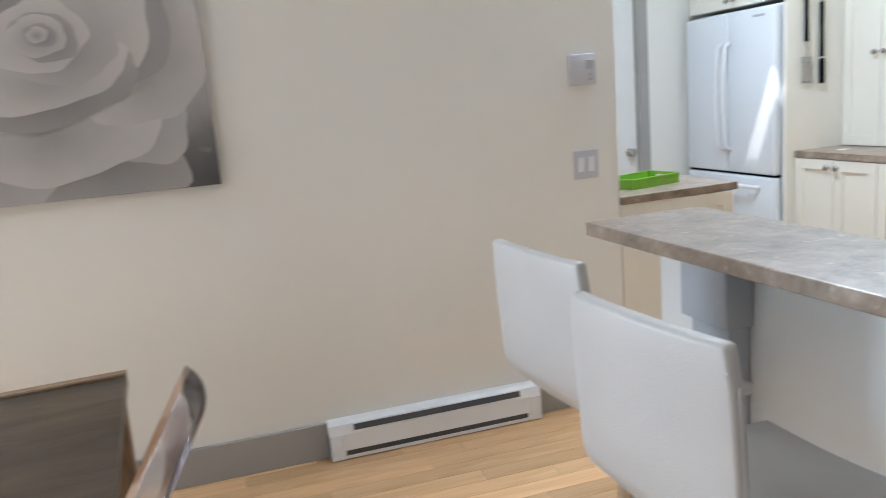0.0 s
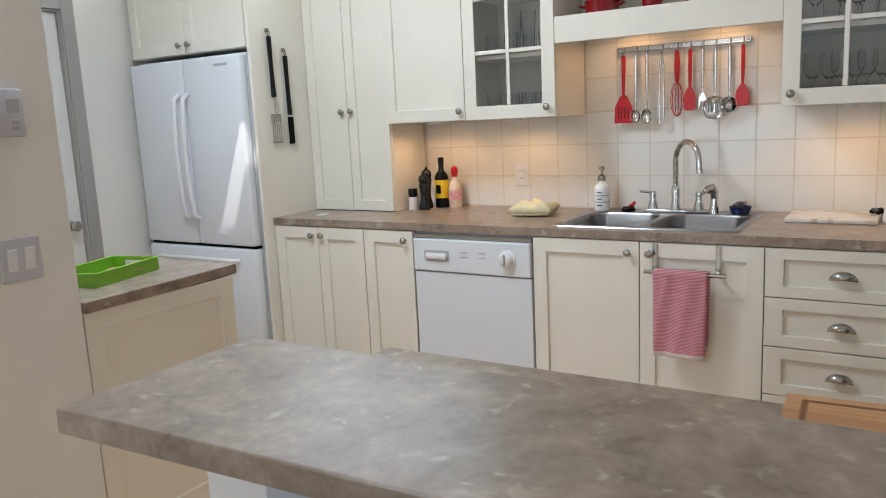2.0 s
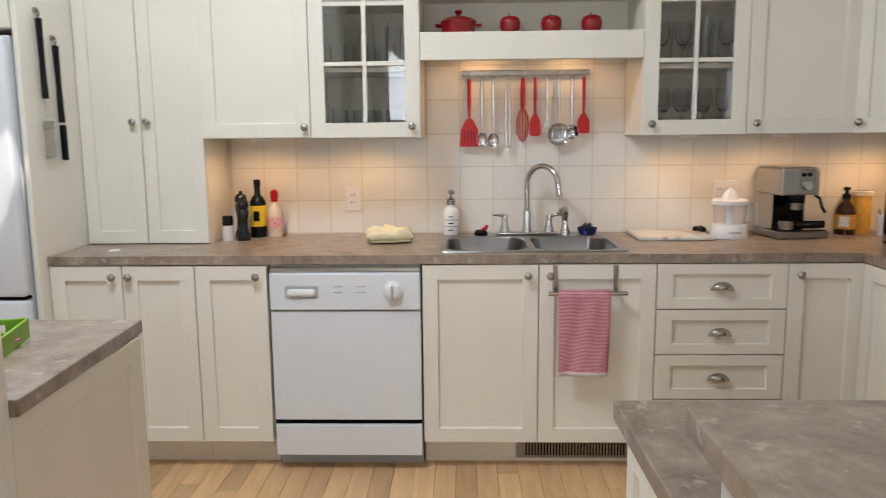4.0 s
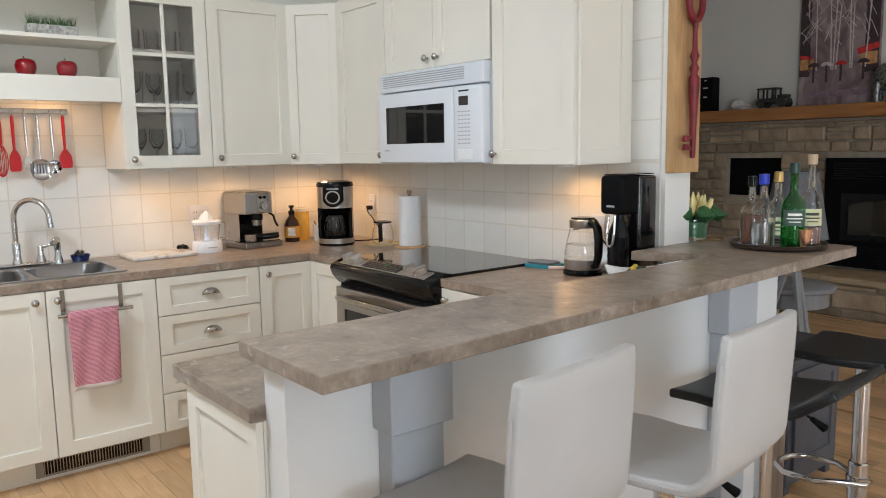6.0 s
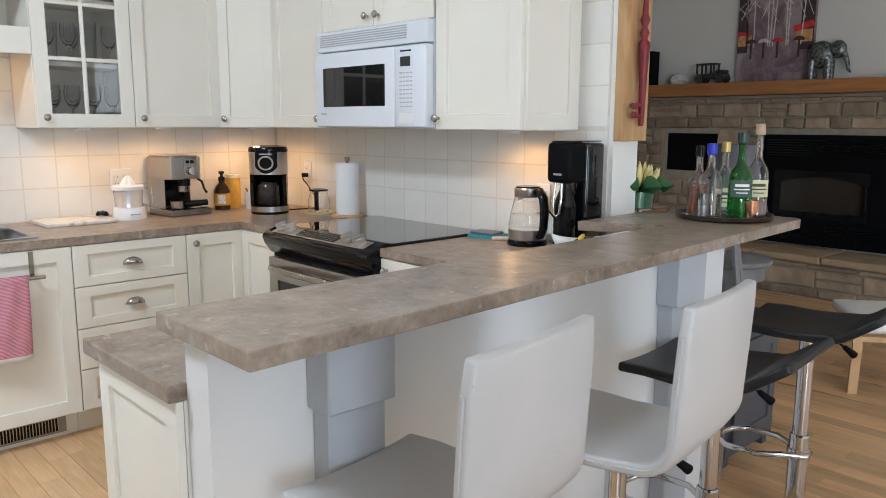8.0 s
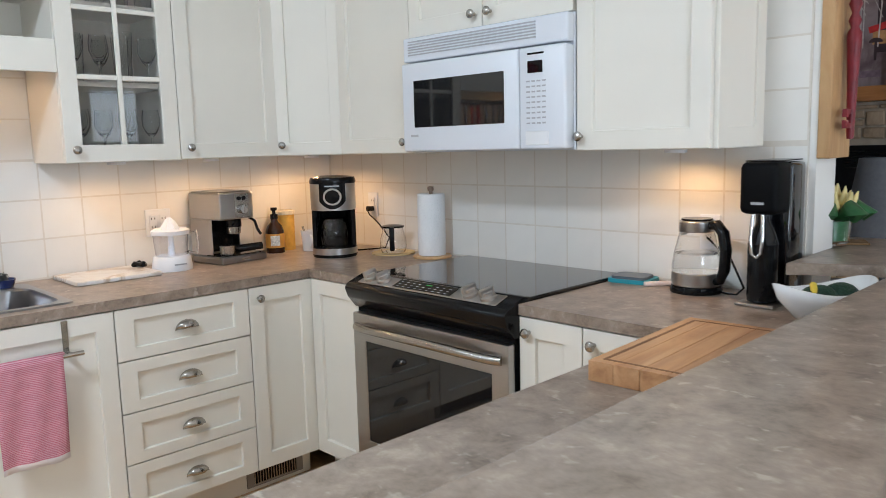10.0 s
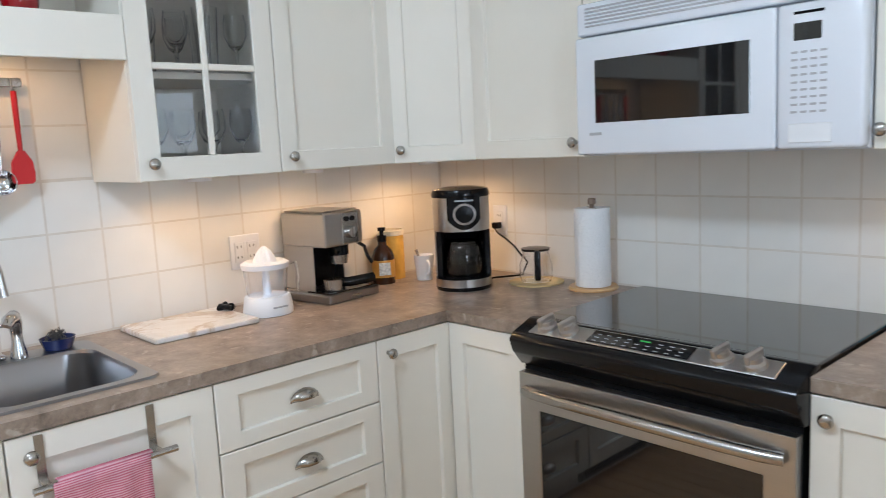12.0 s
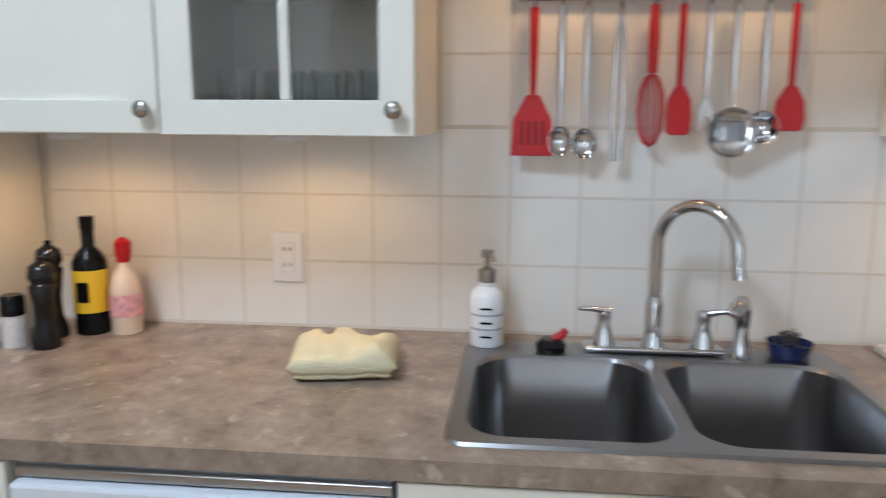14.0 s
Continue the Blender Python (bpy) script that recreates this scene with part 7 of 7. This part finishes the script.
cm = thing("coffee_maker", "black and steel drip coffee maker in the corner", "coffee machine", (4.265, 1.355, zt), -128)
cm.scale = (1.05, 1.05, 0.965)
part("base", lathe([(0, 0), (0.092, 0), (0.094, 0.010), (0.094, 0.044), (0.086, 0.048), (0, 0.048)], 36), BLACKPLASTIC, cm, smooth=45)
part("base_band", lathe([(0.0946, 0.014), (0.0946, 0.042)], 36), STEEL, cm, "steel band", smooth=True)
bm = bmesh.new()
n = 24
for z in (0.048, 0.215):
    for i in range(n + 1):
        a = radians(10 + 160 * i / n)
        bm.verts.new((0.092 * math.cos(a), 0.092 * math.sin(a), z))
bm.verts.ensure_lookup_table()
for i in range(n):
    bm.faces.new([bm.verts[q] for q in (i, i + 1, n + 2 + i, n + 1 + i)])
ob = part("back_column", bm, BLACKPLASTIC, cm, smooth=60)
so = ob.modifiers.new("thick", "SOLIDIFY")
so.thickness = 0.03
for s in (-1, 1):
    part("side_pillar", boxed(s * 0.080 - 0.010, s * 0.080 + 0.010, -0.035, 0.03, 0.046, 0.216, 0.004), BLACKPLASTIC, cm)
part("brew_head", lathe([(0, 0.215), (0.094, 0.215), (0.095, 0.335), (0.0, 0.335)], 36), STEEL, cm, "steel brew head", smooth=45)
part("lid", lathe([(0.096, 0.335), (0.098, 0.345), (0.092, 0.362), (0.05, 0.370), (0, 0.371)], 36), BLACKPLASTIC, cm, smooth=45)
bm = bmesh.new()
rows = []
for i in range(13):
    a = radians(-90 - 34 + 68 * i / 12)
    rows.append([bm.verts.new((0.0965 * math.cos(a), 0.0965 * math.sin(a), z)) for z in (0.222 + 0.035 * abs(i / 6 - 1) ** 2, 0.336)])
for a, b in zip(rows, rows[1:]):
    bm.faces.new((a[0], a[1], b[1], b[0]))
fpn = part("front_panel", bm, BLACKPLASTIC, cm, smooth=60)
part("dial_ring", shift(lathe([(0.030, 0.0), (0.038, 0.0), (0.038, 0.008), (0.030, 0.008)], 30), Matrix.Translation((0, -0.0955, 0.278)) @ Matrix.Rotation(radians(90), 4, "X")), CHROME, fpn, "chrome dial ring", smooth=45)
part("dial", shift(lathe([(0, 0.0), (0.0295, 0.0), (0.0295, 0.006), (0, 0.007)], 26), Matrix.Translation((0, -0.0955, 0.278)) @ Matrix.Rotation(radians(90), 4, "X")), BLACKPLASTIC, fpn)
part("logo", boxed(-0.03, 0.03, -0.0985, -0.0968, 0.322, 0.328), GREYPLASTIC, fpn)
jg2 = part("carafe", lathe([(0, 0.050), (0.062, 0.050), (0.070, 0.09), (0.062, 0.15), (0.05, 0.175), (0.048, 0.175), (0.060, 0.15), (0.068, 0.09), (0.060, 0.053), (0, 0.053)], 28, 0, -0.01), glass_mat("smoked_glass", (0.25, 0.25, 0.25)), cm, "dark glass carafe", smooth=50)

cf = thing("glass_carafe", "glass coffee jug with a black handle on a cork mat", "coffee pot", (4.10, 1.155, zt + 0.0065), -135)
g = part("glass", lathe([(0, 0), (0.052, 0), (0.060, 0.02), (0.058, 0.06), (0.046, 0.10), (0.046, 0.11), (0.0445, 0.11), (0.0445, 0.10), (0.0565, 0.06), (0.0585, 0.02), (0.051, 0.002), (0, 0.002)], 26), GLASS, cf, smooth=50)
g.visible_shadow = False
part("lid", lathe([(0, 0.110), (0.05, 0.110), (0.052, 0.118), (0.03, 0.122), (0, 0.123)], 24), BLACKPLASTIC, cf, smooth=45)
part("handle", boxed(-0.011, 0.011, -0.076, -0.056, 0.012, 0.118, 0.006, 2), BLACKPLASTIC, cf, smooth=45)
tagged(part("round_mat", lathe([(0, ZT + 0.0006), (0.098, ZT + 0.0006), (0.098, ZT + 0.006), (0, ZT + 0.006)], 32, 4.10, 1.155), mat("cork_disc", (0.55, 0.42, 0.22), 0.8, vary=0.1, scale=40)), "round cork mat under the glass jug", "mat")
tagged(part("power_cord", tube([(4.365, YT + 0.02, 1.098), (4.36, YT + 0.045, 1.085), (4.33, 1.10, 1.07), (4.27, 1.115, 1.05), (4.22, 1.13, 1.03), (4.19, 1.12, 0.99), (4.18, 1.11, zt + 0.06), (4.20, 1.12, zt + 0.012), (4.28, 1.20, zt + 0.006), (4.32, 1.25, zt + 0.006)], 0.0035, 6), BLACKPLASTIC), "black appliance cord plugged into the wall", "cord")
tagged(part("plug", boxed(4.352, 4.382, YT + 0.009, YT + 0.04, 1.082, 1.106, 0.005, 2), BLACKPLASTIC), "black plug in the wall outlet", "plug")
pt2 = thing("paper_towel_roll", "white kitchen paper roll on a wooden holder", "paper towel", (3.868, 1.135, zt))
part("roll", lathe([(0.018, 0.012), (0.058, 0.012), (0.0595, 0.018), (0.0595, 0.268), (0.058, 0.273), (0.018, 0.273)], 32), mat("tissue_paper", (0.84, 0.84, 0.84), 0.95, vary=0.02, bump=0.3, bump_scale=120), pt2, smooth=45)
part("base", lathe([(0, 0), (0.082, 0), (0.084, 0.005), (0.080, 0.011), (0, 0.011)], 32), BIRCH, pt2, "round wooden base", smooth=45)
part("post", lathe([(0.008, 0.011), (0.008, 0.283), (0.013, 0.286), (0.013, 0.303), (0, 0.305)], 14), BROWNW, pt2)

# right of the stove
sc = thing("kitchen_scale", "turquoise kitchen scale with a grey plate", "scale", (2.892, 1.122, zt), 8)
sc.scale = (0.87, 0.87, 1.0)
TURQ = mat("turquoise_plastic", (0.03, 0.30, 0.38), 0.35)
part("body", prism(rounded(-0.085, 0.085, -0.065, 0.065, 0.02), 0.0, 0.014, 0.003), TURQ, sc)
part("plate", prism(rounded(-0.07, 0.07, -0.045, 0.065, 0.02), 0.0145, 0.024, 0.003), mat("slate_plastic", (0.10, 0.12, 0.15), 0.35), sc, "dark grey weighing plate")
tm = tagged(part("thermometer", shift(boxed(-0.05, 0.05, -0.009, 0.009, 0, 0.014, 0.004, 2), pose(2.785, 1.14, zt, 0, 0, 48)), mat("pink_white_plastic", (0.78, 0.66, 0.62), 0.4, vary=0.1, scale=40)), "pale stick thermometer beside the scale", "thermometer")
kt = thing("kettle", "glass electric kettle with a steel lid and black handle", "kettle", (2.648, 1.155, zt), 165)
part("base", lathe([(0, 0), (0.078, 0), (0.080, 0.008), (0.076, 0.02), (0, 0.02)], 30), BLACKPLASTIC, kt, smooth=45)
part("steel_band", lathe([(0.070, 0.021), (0.075, 0.024), (0.075, 0.062), (0, 0.062), (0, 0.021)], 32), STEEL, kt, "steel band", smooth=45)
g = part("glass", lathe([(0.0745, 0.063), (0.074, 0.09), (0.068, 0.125), (0.052, 0.19), (0.0505, 0.19), (0.0665, 0.125), (0.0725, 0.09), (0.073, 0.063)], 32), GLASS, kt, smooth=50)
g.visible_shadow = False
g = part("water", lathe([(0, 0.0635), (0.0715, 0.0635), (0.071, 0.09), (0.0655, 0.122), (0, 0.122)], 28), glass_mat("water", (0.96, 0.98, 0.98), ior=1.2), kt, smooth=50)
g.visible_shadow = False
part("collar", lathe([(0.0525, 0.190), (0.0545, 0.194), (0.0545, 0.222), (0.051, 0.225), (0, 0.225)], 30), STEEL, kt, "steel collar", smooth=45)
part("lid", lathe([(0, 0.2255), (0.048, 0.2255), (0.047, 0.231), (0, 0.232)], 30), BLACKPLASTIC, kt, "black lid", smooth=45)
part("handle", tube([(0.050, 0, 0.212), (0.078, 0, 0.216), (0.102, 0, 0.192), (0.112, 0, 0.14), (0.108, 0, 0.08), (0.092, 0, 0.045), (0.074, 0, 0.04)], [0.013, 0.017, 0.018, 0.018, 0.017, 0.014, 0.011], 10), BLACKPLASTIC, kt, "black handle", smooth=60)
part("spout", tube([(-0.048, 0, 0.18), (-0.064, 0, 0.205)], [0.016, 0.009], 10), STEEL, kt)
tagged(part("power_cord", tube([(2.575, 1.15, zt + 0.006), (2.545, 1.165, zt + 0.006), (2.515, 1.16, zt + 0.006), (2.51, 1.12, zt + 0.02), (2.58, 1.065, zt + 0.10), (2.66, YT + 0.02, 1.07)], 0.0035, 6), BLACKPLASTIC), "black kettle cord on the worktop", "cord")
sd = thing("soda_maker", "tall glossy black sparkling water maker", "soda maker", (2.412, 1.166, zt), 180)
part("body", boxed(-0.052, 0.052, -0.005, 0.105, 0.010, 0.405, 0.012, 3), BLACKGLASS, sd, "glossy black column", smooth=40)
part("head", boxed(-0.054, 0.054, -0.108, -0.004, 0.262, 0.408, 0.018, 4), BLACKMATTE, sd, "matte black head", smooth=40)
part("top_plate", boxed(-0.045, 0.045, -0.09, 0.095, 0.4085, 0.412, 0.001), BLACKPLASTIC, sd)
part("foot", boxed(-0.056, 0.056, -0.116, 0.105, 0.0, 0.010, 0.003), STEEL, sd, "steel drip foot")
part("lever", tube([(-0.014, -0.100, 0.262), (-0.017, -0.108, 0.19), (-0.010, -0.112, 0.150), (0.004, -0.113, 0.143), (0.015, -0.112, 0.155), (0.017, -0.106, 0.20), (0.012, -0.098, 0.262)], 0.005, 8), CHROME, sd, "chrome loop", smooth=60)
part("bottle", lathe([(0, 0.012), (0.040, 0.012)] + [(0.041 + 0.0012 * (k % 2), 0.02 + 0.012 * k) for k in range(14)] + [(0.034, 0.205), (0.020, 0.24), (0.018, 0.262)], 24, 0, -0.058), BLACKPLASTIC, sd, "dark ribbed carbonating bottle", smooth=20)
part("logo", boxed(-0.018, 0.018, -0.1092, -0.107, 0.290, 0.297), GREYPLASTIC, sd)
bo = thing("serving_bowl", "white oval bowl with dark green fruit", "bowl", (2.205, 1.335, zt), 62)
bo.scale = (1.0, 1.0, 0.82)
bm = bmesh.new()
n = 28
rows = []
for rx, ry, z, lift in ((0.05, 0.035, 0.0, 0), (0.085, 0.05, 0.02, 0), (0.135, 0.072, 0.07, 0.015), (0.150, 0.080, 0.10, 0.035)):
    rows.append([bm.verts.new((rx * math.cos(2 * math.pi * i / n), ry * math.sin(2 * math.pi * i / n), z + lift * math.cos(2 * math.pi * i / n) ** 2)) for i in range(n)])
for a, b in zip(rows, rows[1:]):
    for i in range(n):
        bm.faces.new((a[i], a[(i + 1) % n], b[(i + 1) % n], b[i]))
bm.faces.new(rows[0][::-1])
ob = part("bowl", bm, mat("white_porcelain", (0.82, 0.82, 0.81), 0.15), bo, smooth=60)
so = ob.modifiers.new("thick", "SOLIDIFY")
so.thickness = 0.005
AVO = mat("dark_green_skin", (0.012, 0.045, 0.025), 0.55, vary=0.4, scale=40, bump=0.5, bump_scale=120)
for x, y, r in ((-0.05, 0.0, 0.042), (0.03, 0.01, 0.044)):
    fb = bmesh.new()
    bmesh.ops.create_uvsphere(fb, u_segments=16, v_segments=10, radius=r, matrix=Matrix.Translation((x, y, 0.062)) @ Matrix.Diagonal((1.25, 0.95, 0.9, 1)))
    ob = part("squash", shift(fb, bo.matrix_world), AVO, smooth=60)
    tagged(ob, "dark green squash lying in the white bowl", "fruit", "fruit in the bowl")
bn = tagged(part("banana", tube([(2.20, 1.42, zt + 0.088), (2.21, 1.40, zt + 0.097), (2.222, 1.37, zt + 0.10), (2.235, 1.345, zt + 0.096)], [0.004, 0.009, 0.009, 0.004], 8), mat("banana_skin", (0.72, 0.55, 0.06), 0.5, vary=0.1), smooth=60), "yellow banana on the fruit bowl", "fruit", "fruit in the bowl")
BLOCK = ramp_mat("maple_block", [(0.3, (0.34, 0.155, 0.065)), (0.5, (0.46, 0.235, 0.105)), (0.75, (0.57, 0.325, 0.16))], 0.45, 3, 7, stretch=(10, 0.9, 10), bump=0.04, object_vary=0.10)
cb = thing("cutting_board", "thick maple cutting board with a juice groove", "board", (2.225, 1.885, zt), 3)
for k in range(6):
    part("strip", boxed(-0.17 + 0.0567 * k, -0.17 + 0.0567 * (k + 1) - 0.0005, -0.235, 0.235, 0.0, 0.042, 0.001), BLOCK, cb)
# dark strips on the surface carry the groove's shade in their colour
bm = bmesh.new()
for x0, x1, y0, y1 in ((-0.15, 0.15, -0.213, -0.205), (-0.15, 0.15, 0.205, 0.213), (-0.15, -0.142, -0.205, 0.205), (0.142, 0.15, -0.205, 0.205)):
    box(bm, x0, x1, y0, y1, 0.0415, 0.0424)
part("juice_groove", bm, mat("groove_shade", (0.20, 0.09, 0.035), 0.6), cb, "dark strips for the shade in the juice groove")

# ---- wall tiles ----
PITCH = 0.1525
TM = {}


def tile(parent, m, w, h):
    key = (round(w, 4), round(h, 4))
    if key not in TM:
        bm = bmesh.new()
        box(bm, 0, key[0], -0.006, 0.0, 0, key[1], 0.0018, 1)
        bmesh.ops.recalc_face_normals(bm, faces=bm.faces)
        me = bpy.data.meshes.new("tile")
        bm.to_mesh(me)
        bm.free()
        me.materials.append(TILE)
        TM[key] = me
    ob = new("tile", TM[key])
    ob.parent = parent
    ob.matrix_local = m
    return ob


def tile_field(parent, rz, origin, length, phase, z0, z1):
    """Square tiles in rows; origin is the left end of the field as it is looked at."""
    base = pose(*origin, 0, 0, rz)
    g = 0.003
    z = ZT + 0.004
    while z < z1 - 0.02:
        h = min(PITCH, z1 - z)
        if z >= z0 - 0.02:
            x = phase - PITCH
            while x < length - 0.01:
                a, b = max(x, 0.0), min(x + PITCH, length)
                if b - a > 0.015:
                    tile(parent, base @ pose(a + g / 2, 0, z + g / 2), b - a - g, h - g)
                x += PITCH
        z += PITCH


sp_s = structure("backsplash_sink", boxed(XS + 0.0002, XS + 0.0078, YT, 4.265, ZT, 1.70), GROUT, "cream square tiles behind the sink", "backsplash")
sp_t = structure("backsplash_stove", boxed(2.365, XS, YT - 0.0078, YT - 0.0002, ZT, 2.30), GROUT, "cream square tiles behind the stove", "backsplash")
tile_field(sp_s, W, (XS + 0.006, 4.265, 0), 4.265 - YT, (4.265 - 3.488) % PITCH, ZT, 1.3685)
tile_field(sp_s, W, (XS + 0.006, 3.343, 0), 0.913, (3.343 - 3.336) % PITCH, 1.37, 1.76)
tile_field(sp_t, S, (XS, YT - 0.006, 0), XS - 2.365, 0.10, ZT, 1.36)
tile_field(sp_t, S, (2.52, YT - 0.006, 0), 2.52 - 2.365, 0.0, 1.37, 2.30)

# ---- floor boards along x ----
PW = 0.083
PM = {}
rng = random.Random(2)
near, far = 0, []
y = YS - 0.02
while y < YB:
    x = XW + rng.uniform(-0.9, 0)
    while x < XE - 0.1:
        L = rng.choice((0.6, 0.75, 0.9, 1.05, 1.2))
        a, b = max(x, XW), min(x + L, XE - 0.1)
        if b - a > 0.05:
            if near < 300 and 1.55 < y < 4.0 and b > 0.3 and a < 4.2:
                key = round(b - a, 2)
                if key not in PM:
                    bm = bmesh.new()
                    box(bm, 0, key - 0.0012, 0, PW - 0.0012, -0.012, 0.0, 0.0008)
                    bmesh.ops.recalc_face_normals(bm, faces=bm.faces)
                    me = bpy.data.meshes.new("floor_board")
                    bm.to_mesh(me)
                    bm.free()
                    me.materials.append(PLANK)
                    PM[key] = me
                ob = new("floor_board", PM[key])
                ob.parent = floor
                ob.location = (a, y, ZF)
                near += 1
            else:
                far.append((a, b, y))
        x += L
    y += PW
vs, fs = [], []
for a, b, y in far:
    i = len(vs)
    b -= 0.0012
    y1 = y + PW - 0.0012
    vs += [(a, y, ZF - 0.012), (b, y, ZF - 0.012), (b, y1, ZF - 0.012), (a, y1, ZF - 0.012), (a, y, ZF), (b, y, ZF), (b, y1, ZF), (a, y1, ZF)]
    fs += [(i + 4, i + 5, i + 6, i + 7), (i, i + 1, i + 5, i + 4), (i + 1, i + 2, i + 6, i + 5), (i + 2, i + 3, i + 7, i + 6), (i + 3, i, i + 4, i + 7)]
me = bpy.data.meshes.new("floor_boards")
me.from_pydata(vs, [], fs)
FARPLANK = PLANK.copy()
FARPLANK.name = "maple_floor_board_joined"
ft = FARPLANK.node_tree
info = [n for n in ft.nodes if n.bl_idname == "ShaderNodeObjectInfo"][0]
geo = ft.nodes.new("ShaderNodeNewGeometry")
target = info.outputs["Random"].links[0].to_socket
ft.links.new(geo.outputs["Random Per Island"], target)
me.materials.append(FARPLANK)
fb_ = new("floor_boards", me)
fb_.parent = floor
tagged(fb_, kind="stuff")
